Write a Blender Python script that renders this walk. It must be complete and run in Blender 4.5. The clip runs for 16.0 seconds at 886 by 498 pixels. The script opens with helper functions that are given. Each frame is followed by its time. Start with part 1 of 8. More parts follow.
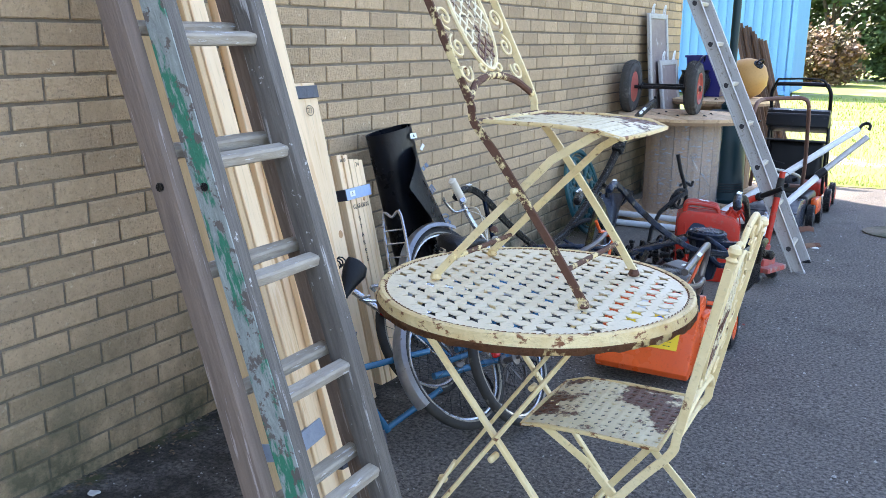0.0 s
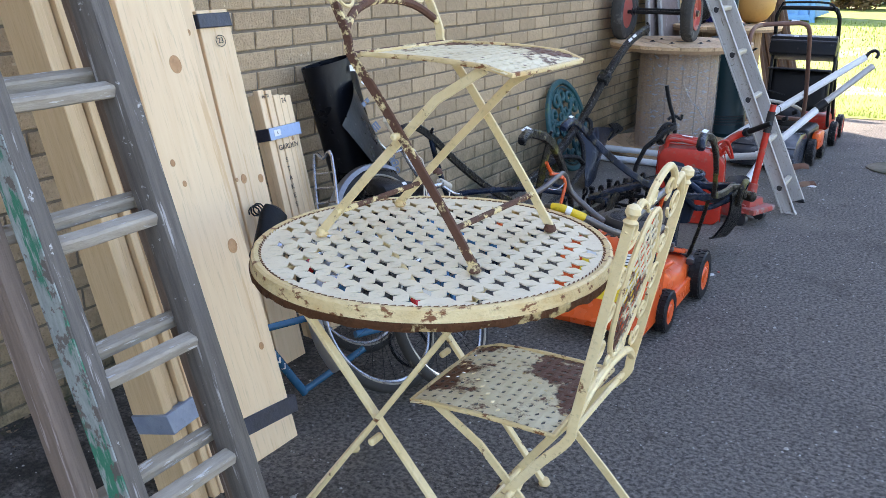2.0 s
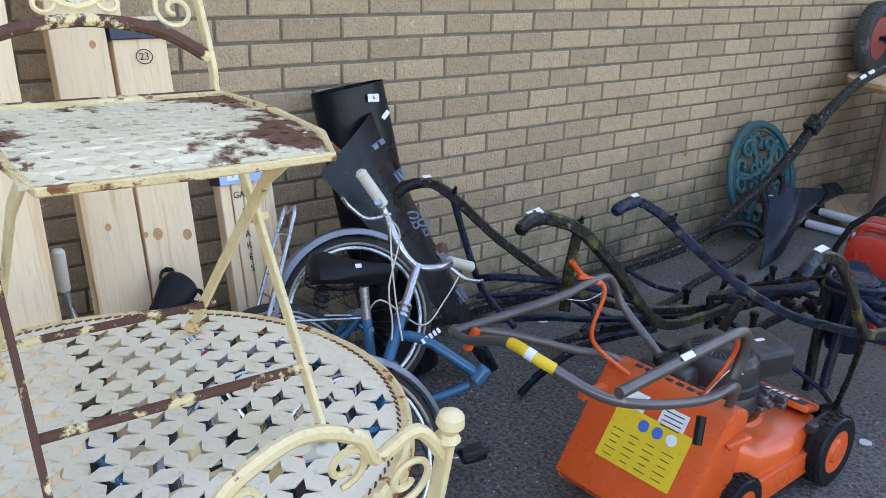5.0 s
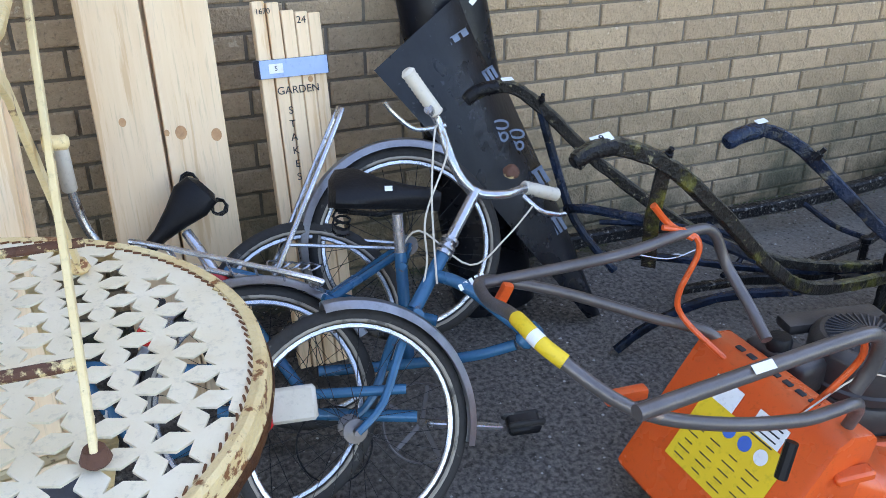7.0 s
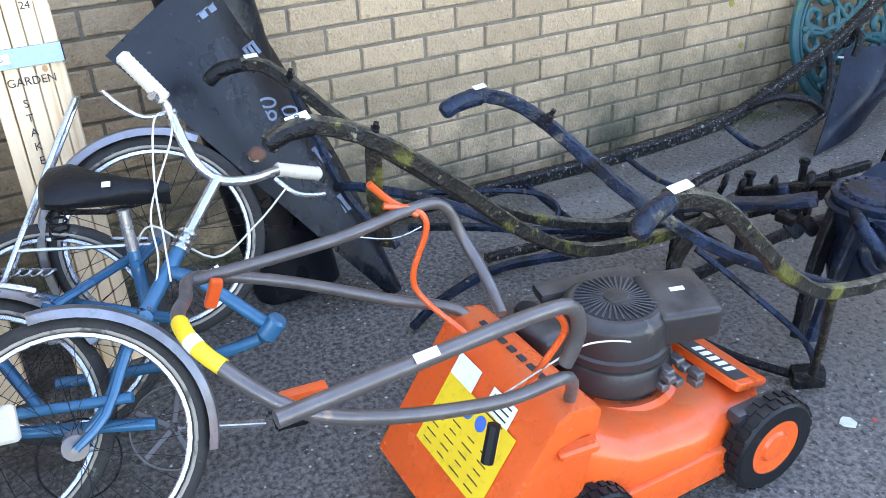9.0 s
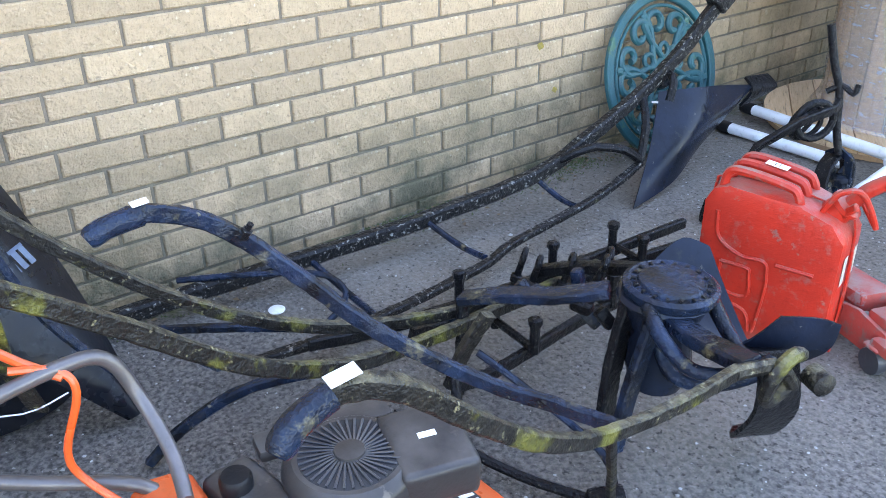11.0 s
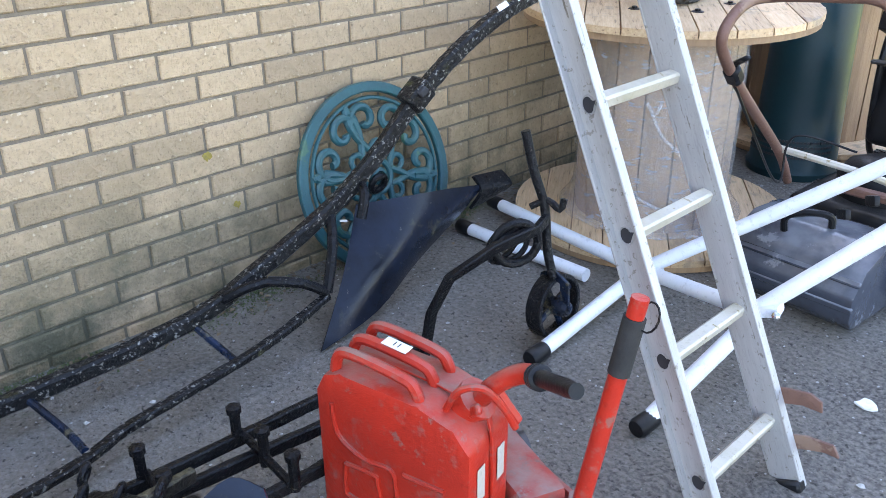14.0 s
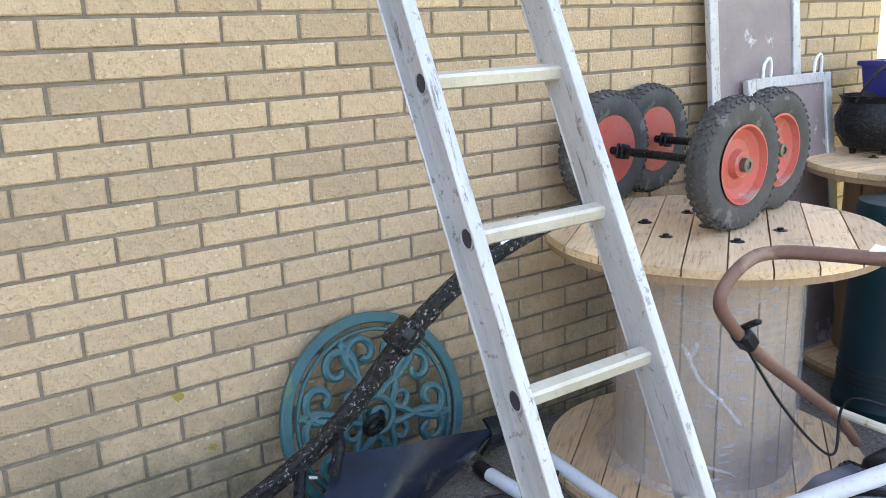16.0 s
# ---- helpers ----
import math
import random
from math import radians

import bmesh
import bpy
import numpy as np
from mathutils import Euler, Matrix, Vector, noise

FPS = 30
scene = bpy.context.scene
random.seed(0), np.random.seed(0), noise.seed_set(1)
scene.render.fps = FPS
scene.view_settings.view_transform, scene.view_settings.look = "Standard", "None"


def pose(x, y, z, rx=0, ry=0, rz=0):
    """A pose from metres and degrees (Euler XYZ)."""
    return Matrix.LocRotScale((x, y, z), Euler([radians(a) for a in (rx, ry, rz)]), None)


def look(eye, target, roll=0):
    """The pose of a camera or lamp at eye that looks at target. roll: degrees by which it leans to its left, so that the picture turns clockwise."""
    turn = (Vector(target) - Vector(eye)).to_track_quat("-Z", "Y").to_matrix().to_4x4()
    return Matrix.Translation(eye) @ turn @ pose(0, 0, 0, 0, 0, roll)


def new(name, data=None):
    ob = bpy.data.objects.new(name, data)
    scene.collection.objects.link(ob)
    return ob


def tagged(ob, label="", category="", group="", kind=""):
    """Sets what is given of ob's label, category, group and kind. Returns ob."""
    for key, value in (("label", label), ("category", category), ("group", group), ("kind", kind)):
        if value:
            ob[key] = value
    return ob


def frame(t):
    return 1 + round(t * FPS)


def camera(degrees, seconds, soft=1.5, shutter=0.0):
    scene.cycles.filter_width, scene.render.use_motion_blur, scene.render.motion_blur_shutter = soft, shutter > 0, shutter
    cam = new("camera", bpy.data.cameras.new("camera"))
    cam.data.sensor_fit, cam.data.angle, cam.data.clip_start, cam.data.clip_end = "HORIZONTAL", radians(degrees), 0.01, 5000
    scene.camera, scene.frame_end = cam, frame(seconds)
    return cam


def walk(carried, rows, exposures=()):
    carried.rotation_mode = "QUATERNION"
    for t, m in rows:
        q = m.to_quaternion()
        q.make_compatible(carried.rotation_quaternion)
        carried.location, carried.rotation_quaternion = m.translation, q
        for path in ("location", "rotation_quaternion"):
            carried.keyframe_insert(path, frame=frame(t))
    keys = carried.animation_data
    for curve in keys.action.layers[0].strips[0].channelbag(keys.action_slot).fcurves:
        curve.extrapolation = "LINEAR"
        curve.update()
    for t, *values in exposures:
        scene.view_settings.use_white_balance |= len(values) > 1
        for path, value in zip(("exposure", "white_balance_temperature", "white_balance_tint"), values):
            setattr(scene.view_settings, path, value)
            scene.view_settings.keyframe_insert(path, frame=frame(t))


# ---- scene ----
cam = camera(54.8, 16.0, 0.6)
PATH = [
    (0, (2.172, 0.574, 1.346), (1.228, 2.271, 0.868), 0.4),
    (0.5, (2.186, 0.541, 1.336), (1.277, 2.228, 0.765), 0.7),
    (1, (2.2, 0.559, 1.332), (1.313, 2.24, 0.709), 0.6),
    (1.5, (2.244, 0.746, 1.321), (1.366, 2.428, 0.689), 0.4),
    (2, (2.31, 0.98, 1.331), (1.343, 2.611, 0.696), 0.0),
    (2.5, (2.271, 1.208, 1.31), (1.224, 2.788, 0.672), -0.5),
    (3, (2.229, 1.415, 1.329), (1.158, 2.979, 0.693), 0.1),
    (3.5, (2.311, 1.638, 1.328), (1.184, 3.166, 0.698), 0.4),
    (3.7, (2.351, 1.722, 1.331), (1.189, 3.225, 0.705), 1.0),
    (5.8, (2.427, 2.539, 1.347), (0.83, 3.536, 0.672), 0.7),
    (6, (2.422, 2.601, 1.337), (0.804, 3.553, 0.647), 0.5),
    (6.5, (2.333, 2.747, 1.301), (0.689, 3.573, 0.518), -0.2),
    (7, (2.269, 2.833, 1.284), (0.63, 3.551, 0.39), 0.2),
    (7.5, (2.288, 2.919, 1.288), (0.627, 3.521, 0.35), -0.8),
    (8, (2.316, 3.043, 1.287), (0.659, 3.658, 0.352), -0.7),
    (8.5, (2.35, 3.143, 1.281), (0.727, 3.829, 0.334), -1.2),
    (9, (2.364, 3.245, 1.272), (0.818, 4.065, 0.303), -2.3),
    (9.5, (2.287, 3.387, 1.262), (0.89, 4.431, 0.282), -2.3),
    (9.6, (2.259, 3.435, 1.258), (0.874, 4.484, 0.267), -2.3),
    (9.7, (2.236, 3.443, 1.262), (0.874, 4.537, 0.288), -2.1),
    (11.8, (2.143, 3.981, 1.268), (0.704, 5.022, 0.349), -0.4),
    (12, (2.113, 4.045, 1.281), (0.689, 5.112, 0.368), -0.3),
    (12.5, (2.014, 4.216, 1.295), (0.661, 5.393, 0.41), -0.5),
    (13, (2.021, 4.353, 1.289), (0.726, 5.601, 0.414), -0.4),
    (13.5, (2.129, 4.501, 1.301), (0.833, 5.755, 0.436), -0.3),
    (14, (2.164, 4.625, 1.311), (0.877, 5.882, 0.439), -0.4),
    (14.5, (2.104, 4.791, 1.327), (0.84, 6.083, 0.469), -0.6),
    (15, (2.102, 4.923, 1.327), (0.895, 6.27, 0.473), -0.1),
    (15.5, (2.166, 5.087, 1.344), (0.794, 6.317, 0.566), -0.2),
    (16, (2.162, 5.139, 1.407), (0.582, 6.259, 0.908), -2.1),
]
walk(cam, [(t, look(eye, target, roll)) for t, eye, target, roll in PATH],
     [(0, 2.48, 6600, 16), (1, 2.5, 6600, 16), (2, 2.3, 6950, 18), (3.5, 2.35, 6950, 18), (6, 2.25, 6950, 17), (7, 2.5, 6950, 17), (8.5, 2.85, 6950, 17), (9.5, 3.6, 6950, 15), (12, 3.45, 6950, 17), (13.5, 3.2, 7000, 17), (14.5, 3.05, 7150, 18), (15.5, 2.88, 7150, 18), (16, 2.9, 7650, 18)])

# ---- world, sun, exposure ----
world = bpy.data.worlds.new("sky")
world.use_nodes = True
scene.world = world
wn = world.node_tree.nodes
sky = wn.new("ShaderNodeTexSky")
sky.sky_type = "NISHITA"
sky.sun_disc = False
SUN_DIR = Vector((-0.62, 0.22, 0.75)).normalized()
sky.sun_elevation = math.asin(SUN_DIR.z)
sky.sun_rotation = math.atan2(SUN_DIR.x, SUN_DIR.y)
world.node_tree.links.new(sky.outputs[0], wn["Background"].inputs[0])
wn["Background"].inputs[1].default_value = 0.15
sun = new("sun", bpy.data.lights.new("sun", "SUN"))
sun.data.energy = 4.0
sun.data.angle = radians(0.5)
sun.data.color = (1.0, 0.95, 0.86)
sun.matrix_world = look((0, 0, 8), Vector((0, 0, 8)) - SUN_DIR)


# ---- materials ----
def mat(name, base, second=None, scale=8.0, mix=0.5, rough=0.6, metal=0.0, bump=0.15, bscale=60.0, third=None, tscale=2.5,
        tcut=0.58, rvar=0.1, stretch=(1, 1, 1), vary=0.0, spec=0.5, alpha=1.0, trans=0.0, lean=0.0):
    """Base colour broken up by a fine and a coarse noise, patches of a third colour, bump, and a varying roughness."""
    m = bpy.data.materials.new(name)
    m.use_nodes = True
    n, l = m.node_tree.nodes, m.node_tree.links
    b = n["Principled BSDF"]
    co = n.new("ShaderNodeTexCoord")
    mp = n.new("ShaderNodeMapping")
    mp.vector_type = "TEXTURE"
    mp.inputs["Scale"].default_value = tuple(1 / v for v in stretch)
    mp.inputs["Rotation"].default_value = (0, -math.atan(lean), 0)
    l.new(co.outputs["Object"], mp.inputs[0])

    def noisy(sc, det=4.0, ro=0.6):
        t = n.new("ShaderNodeTexNoise")
        t.inputs["Scale"].default_value, t.inputs["Detail"].default_value, t.inputs["Roughness"].default_value = sc, det, ro
        l.new(mp.outputs[0], t.inputs["Vector"])
        return t

    def ramp(src, lo, hi):
        r = n.new("ShaderNodeMapRange")
        r.inputs[1].default_value, r.inputs[2].default_value = lo, hi
        l.new(src, r.inputs[0])
        return r.outputs[0]

    def blend(fac, a, c):
        x = n.new("ShaderNodeMix")
        x.data_type = "RGBA"
        if isinstance(fac, float):
            x.inputs[0].default_value = fac
        else:
            l.new(fac, x.inputs[0])
        for k, v in ((6, a), (7, c)):
            if isinstance(v, tuple):
                x.inputs[k].default_value = (*v, 1)
            else:
                l.new(v, x.inputs[k])
        return x.outputs[2]

    second = second or tuple(c * 0.7 for c in base)
    t1 = noisy(scale)
    col = blend(ramp(t1.outputs[0], 0.5 - mix / 2, 0.5 + mix / 2), base, second)
    t2 = noisy(bscale, 3.0, 0.7)
    col = blend(ramp(t2.outputs[0], 0.55, 0.75), col, blend(0.35, col, tuple(c * 0.35 for c in base)))
    if third:
        t3 = noisy(tscale, 6.0, 0.65)
        col = blend(ramp(t3.outputs[0], tcut, tcut + 0.05), col, third)
    if vary:
        oi, gi, ad = n.new("ShaderNodeObjectInfo"), n.new("ShaderNodeNewGeometry"), n.new("ShaderNodeMath")
        ad.operation = "ADD"
        l.new(oi.outputs["Random"], ad.inputs[0])
        l.new(gi.outputs["Random Per Island"], ad.inputs[1])
        fr = n.new("ShaderNodeMath")
        fr.operation = "FRACT"
        l.new(ad.outputs[0], fr.inputs[0])
        hv = n.new("ShaderNodeHueSaturation")
        mr = n.new("ShaderNodeMapRange")
        mr.inputs[3].default_value, mr.inputs[4].default_value = 1 - vary, 1 + vary
        l.new(fr.outputs[0], mr.inputs[0])
        l.new(mr.outputs[0], hv.inputs["Value"])
        l.new(col, hv.inputs["Color"])
        col = hv.outputs[0]
    l.new(col, b.inputs["Base Color"])
    rr = n.new("ShaderNodeMapRange")
    rr.inputs[3].default_value, rr.inputs[4].default_value = max(0.02, rough - rvar), min(1, rough + rvar)
    l.new(t1.outputs[0], rr.inputs[0])
    l.new(rr.outputs[0], b.inputs["Roughness"])
    b.inputs["Metallic"].default_value = metal
    b.inputs["Specular IOR Level"].default_value = spec
    b.inputs["Alpha"].default_value = alpha
    b.inputs["Transmission Weight"].default_value = trans
    if bump:
        bp = n.new("ShaderNodeBump")
        bp.inputs["Strength"].default_value, bp.inputs["Distance"].default_value = bump, 0.01
        l.new(t2.outputs[0], bp.inputs["Height"])
        l.new(bp.outputs[0], b.inputs["Normal"])
    return m


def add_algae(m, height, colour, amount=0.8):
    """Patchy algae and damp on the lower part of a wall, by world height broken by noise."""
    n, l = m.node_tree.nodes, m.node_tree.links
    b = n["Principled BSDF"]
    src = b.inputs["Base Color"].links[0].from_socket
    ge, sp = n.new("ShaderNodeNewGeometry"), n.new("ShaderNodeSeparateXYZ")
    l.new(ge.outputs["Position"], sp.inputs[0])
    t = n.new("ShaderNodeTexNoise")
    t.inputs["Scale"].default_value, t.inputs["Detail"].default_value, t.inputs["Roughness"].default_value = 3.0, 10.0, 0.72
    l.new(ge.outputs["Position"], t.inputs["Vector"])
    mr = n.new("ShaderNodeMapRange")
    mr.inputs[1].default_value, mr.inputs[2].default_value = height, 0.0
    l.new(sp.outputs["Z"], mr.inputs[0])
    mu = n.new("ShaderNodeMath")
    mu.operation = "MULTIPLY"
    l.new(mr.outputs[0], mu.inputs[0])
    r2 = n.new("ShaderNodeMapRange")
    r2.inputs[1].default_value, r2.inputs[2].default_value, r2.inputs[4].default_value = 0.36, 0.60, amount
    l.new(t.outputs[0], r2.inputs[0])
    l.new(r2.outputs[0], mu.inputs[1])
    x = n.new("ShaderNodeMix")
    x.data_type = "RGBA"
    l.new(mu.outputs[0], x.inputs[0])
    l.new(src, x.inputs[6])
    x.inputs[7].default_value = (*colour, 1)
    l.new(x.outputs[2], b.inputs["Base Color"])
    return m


def add_dust(m, colour, amount=0.7, scale=9.0, lo=0.25):
    """Dust and grime settled on the faces that look up, broken by noise."""
    n, l = m.node_tree.nodes, m.node_tree.links
    b = n["Principled BSDF"]
    src = b.inputs["Base Color"].links[0].from_socket
    ge, sp = n.new("ShaderNodeNewGeometry"), n.new("ShaderNodeSeparateXYZ")
    l.new(ge.outputs["Normal"], sp.inputs[0])
    up = n.new("ShaderNodeMapRange")
    up.inputs[1].default_value, up.inputs[2].default_value = lo, 0.95
    l.new(sp.outputs["Z"], up.inputs[0])
    t = n.new("ShaderNodeTexNoise")
    t.inputs["Scale"].default_value, t.inputs["Detail"].default_value = scale, 6.0
    l.new(ge.outputs["Position"], t.inputs["Vector"])
    r2 = n.new("ShaderNodeMapRange")
    r2.inputs[1].default_value, r2.inputs[2].default_value, r2.inputs[4].default_value = 0.35, 0.65, amount
    l.new(t.outputs[0], r2.inputs[0])
    mu = n.new("ShaderNodeMath")
    mu.operation = "MULTIPLY"
    l.new(up.outputs[0], mu.inputs[0])
    l.new(r2.outputs[0], mu.inputs[1])
    x = n.new("ShaderNodeMix")
    x.data_type = "RGBA"
    l.new(mu.outputs[0], x.inputs[0])
    l.new(src, x.inputs[6])
    x.inputs[7].default_value = (*colour, 1)
    l.new(x.outputs[2], b.inputs["Base Color"])
    return m


def add_patches(m, colour, scale, lo, hi, amount=1.0, detail=5.0, box=None):
    """Worn, stained or painted-shade patches of another colour from noise over the world position, inside soft limits
    along x and y.
    """
    n, l = m.node_tree.nodes, m.node_tree.links
    b = n["Principled BSDF"]
    src = b.inputs["Base Color"].links[0].from_socket
    ge = n.new("ShaderNodeNewGeometry")
    t = n.new("ShaderNodeTexNoise")
    t.inputs["Scale"].default_value, t.inputs["Detail"].default_value, t.inputs["Roughness"].default_value = scale, detail, 0.65
    l.new(ge.outputs["Position"], t.inputs["Vector"])
    fac = t.outputs[0]
    if box:
        sp = n.new("ShaderNodeSeparateXYZ")
        l.new(ge.outputs["Position"], sp.inputs[0])
        for axis, a, c in box:
            r = n.new("ShaderNodeMapRange")
            r.inputs[1].default_value, r.inputs[2].default_value, r.inputs[3].default_value, r.inputs[4].default_value = a, c, -0.6, 0.0
            l.new(sp.outputs[axis], r.inputs[0])
            ad = n.new("ShaderNodeMath")
            ad.operation = "ADD"
            l.new(fac, ad.inputs[0])
            l.new(r.outputs[0], ad.inputs[1])
            fac = ad.outputs[0]
    r2 = n.new("ShaderNodeMapRange")
    r2.inputs[1].default_value, r2.inputs[2].default_value, r2.inputs[4].default_value = lo, hi, amount
    l.new(fac, r2.inputs[0])
    x = n.new("ShaderNodeMix")
    x.data_type = "RGBA"
    l.new(r2.outputs[0], x.inputs[0])
    l.new(src, x.inputs[6])
    x.inputs[7].default_value = (*colour, 1)
    l.new(x.outputs[2], b.inputs["Base Color"])
    return m


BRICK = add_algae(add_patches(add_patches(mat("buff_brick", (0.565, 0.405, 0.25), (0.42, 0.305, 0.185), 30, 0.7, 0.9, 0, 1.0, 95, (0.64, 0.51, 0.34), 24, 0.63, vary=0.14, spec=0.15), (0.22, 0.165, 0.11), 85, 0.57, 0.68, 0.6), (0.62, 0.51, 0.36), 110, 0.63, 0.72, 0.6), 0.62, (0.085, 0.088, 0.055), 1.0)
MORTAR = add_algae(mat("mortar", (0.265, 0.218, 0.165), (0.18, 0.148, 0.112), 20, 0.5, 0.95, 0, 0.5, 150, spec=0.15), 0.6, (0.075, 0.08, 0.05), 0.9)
ASPHALT = mat("asphalt", (0.215, 0.193, 0.170), (0.075, 0.069, 0.062), 75, 0.25, 0.92, 0, 1.0, 120, (0.36, 0.33, 0.29), 95, 0.645, spec=0.2)
add_patches(ASPHALT, (0.055, 0.050, 0.044), 1.3, 0.55, 0.72, 0.55)
add_patches(ASPHALT, (0.275, 0.245, 0.20), 1.6, 0.20, 0.64, 0.60, 8.0, (("X", 2.6, 1.2), ("X", -0.5, -0.25), ("Y", 3.4, 5.0)))
add_patches(ASPHALT, (0.30, 0.275, 0.23), 38.0, 0.56, 0.66, 0.6, 6.0, (("X", 3.0, 1.0), ("X", -0.5, -0.25), ("Y", 3.2, 4.6)))
add_patches(ASPHALT, (0.06, 0.054, 0.045), 6.0, 0.64, 0.70, 0.75)
add_patches(ASPHALT, (0.035, 0.032, 0.028), 60.0, 0.57, 0.66, 0.8, 4.0)
add_patches(ASPHALT, (0.50, 0.48, 0.44), 70.0, 0.69, 0.72, 0.8, 3.0)
# dark tar and dirt by the wall, with shade under table and heap painted in
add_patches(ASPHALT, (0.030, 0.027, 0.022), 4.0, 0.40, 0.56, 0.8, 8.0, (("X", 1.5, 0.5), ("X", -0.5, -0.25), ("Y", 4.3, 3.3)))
add_patches(ASPHALT, (0.085, 0.095, 0.035), 5.0, 0.46, 0.60, 0.75, 8.0, (("X", 0.55, 0.05), ("X", -0.5, -0.25)))
GRASS = mat("lawn", (0.20, 0.26, 0.035), (0.27, 0.30, 0.07), 1.2, 0.4, 0.8, 0, 0.3, 60, (0.36, 0.32, 0.17), 0.5, 0.57)
BLADE = mat("grass_blade", (0.20, 0.28, 0.04), (0.28, 0.33, 0.08), 3, 0.4, 0.6, 0, 0, vary=0.3)
LEAF = mat("leaf", (0.045, 0.085, 0.02), (0.08, 0.12, 0.03), 1.5, 0.4, 0.55, 0, 0, vary=0.35)
LEAF_RED = mat("russet_leaf", (0.20, 0.09, 0.04), (0.12, 0.10, 0.03), 1.5, 0.4, 0.55, 0, 0, vary=0.3)
BARK = mat("bark", (0.10, 0.08, 0.06), (0.06, 0.05, 0.04), 8, 0.5, 0.9, 0, 0.6, 40)
MOSS = mat("moss", (0.07, 0.10, 0.03), (0.10, 0.11, 0.05), 30, 0.5, 0.95, 0, 0.6, 120)
CREAM = mat("cream_enamel", (0.82, 0.67, 0.38), (0.72, 0.54, 0.26), 14, 0.5, 0.45, 0, 0.2, 90, (0.17, 0.065, 0.025), 26, 0.63)
CREAM_TOP = add_patches(mat("worn_cream_enamel", (0.87, 0.765, 0.565), (0.80, 0.67, 0.44), 10, 0.5, 0.45, 0, 0.15, 80, (0.36, 0.19, 0.08), 14, 0.70), (0.62, 0.45, 0.24), 9, 0.60, 0.75, 0.45)
CREAM_RIM = mat("rusting_cream_enamel", (0.80, 0.64, 0.34), (0.64, 0.43, 0.18), 12, 0.5, 0.55, 0, 0.5, 70, (0.22, 0.08, 0.025), 30, 0.56, stretch=(1, 1, 1.6))
RUST_LIP = mat("rust_crust", (0.20, 0.075, 0.022), (0.10, 0.038, 0.016), 18, 0.5, 0.85, 0, 0.8, 60, (0.74, 0.56, 0.26), 15, 0.575)
CREAM_SEAT = add_patches(mat("flaking_cream_enamel", (0.80, 0.70, 0.48), (0.68, 0.55, 0.32), 14, 0.5, 0.5, 0, 0.25, 90, (0.15, 0.055, 0.025), 22, 0.60), (0.12, 0.045, 0.022), 5.5, 0.50, 0.54, 1.0, 8.0)
RUSTY = mat("rust_flaked_enamel", (0.13, 0.055, 0.03), (0.085, 0.035, 0.02), 20, 0.5, 0.8, 0, 0.5, 70, (0.76, 0.60, 0.30), 20, 0.53)
PINE = mat("sawn_pine", (0.88, 0.665, 0.42), (0.80, 0.565, 0.33), 5, 0.6, 0.65, 0, 0.05, 16, (0.72, 0.47, 0.25), 2.2, 0.60, stretch=(9, 9, 0.5), vary=0.06, lean=0.25)
PINE_EDGE = mat("sawn_pine_edge", (0.70, 0.50, 0.29), (0.58, 0.39, 0.20), 9, 0.6, 0.75, 0, 0.25, 30, stretch=(9, 9, 0.7), vary=0.12, lean=0.3)
KNOT = mat("knot", (0.60, 0.33, 0.15), (0.42, 0.20, 0.08), 45, 0.5, 0.6, 0, 0.1, 60)
OLDWOOD = add_patches(mat("weathered_timber", (0.19, 0.165, 0.140), (0.095, 0.080, 0.068), 9, 0.5, 0.85, 0, 0.5, 22, (0.40, 0.37, 0.345), 8, 0.60, stretch=(9, 9, 0.6), lean=0.32), (0.62, 0.60, 0.57), 26, 0.66, 0.70, 0.85)
OLDWOOD_RED = add_patches(mat("weathered_reddish_timber", (0.25, 0.180, 0.138), (0.145, 0.105, 0.082), 9, 0.5, 0.85, 0, 0.5, 22, (0.37, 0.30, 0.27), 8, 0.60, stretch=(9, 9, 0.6), lean=0.32), (0.30, 0.13, 0.05), 5, 0.68, 0.72, 0.8)
GREENPAINT = add_patches(mat("flaking_green_paint", (0.36, 0.385, 0.355), (0.20, 0.22, 0.20), 12, 0.4, 0.7, 0, 0.5, 40, (0.03, 0.19, 0.11), 6, 0.50, stretch=(5, 5, 1.2), lean=0.32), (0.13, 0.10, 0.085), 30, 0.545, 0.58, 0.95, 7.0)
RUNG = mat("worn_rung", (0.46, 0.40, 0.32), (0.30, 0.25, 0.19), 12, 0.5, 0.8, 0, 0.4, 40, (0.62, 0.60, 0.56), 14, 0.60, stretch=(6, 1, 6))
ALU = add_patches(mat("aluminium", (0.47, 0.46, 0.445), (0.36, 0.35, 0.335), 14, 0.5, 0.45, 0.3, 0.2, 80, (0.19, 0.17, 0.14), 20, 0.62, stretch=(3, 3, 0.4), lean=0.465), (0.20, 0.18, 0.15), 60, 0.60, 0.66, 0.8)
ALU_RUNG = mat("stained_aluminium", (0.56, 0.52, 0.44), (0.42, 0.37, 0.27), 10, 0.5, 0.5, 0.25, 0.2, 70, (0.26, 0.20, 0.10), 22, 0.60)
CHROME = mat("chrome", (0.56, 0.56, 0.57), (0.42, 0.42, 0.43), 20, 0.4, 0.25, 0.85, 0.08, 90, (0.20, 0.14, 0.10), 30, 0.63)
GUARD = mat("dulled_chrome_guard", (0.58, 0.58, 0.59), (0.44, 0.44, 0.45), 20, 0.4, 0.36, 0.75, 0.08, 90, (0.24, 0.17, 0.12), 30, 0.65)
STEEL_WHITE = mat("white_tube", (0.80, 0.82, 0.83), (0.72, 0.74, 0.75), 6, 0.5, 0.4, 0, 0.03, 60, (0.55, 0.52, 0.47), 20, 0.68)
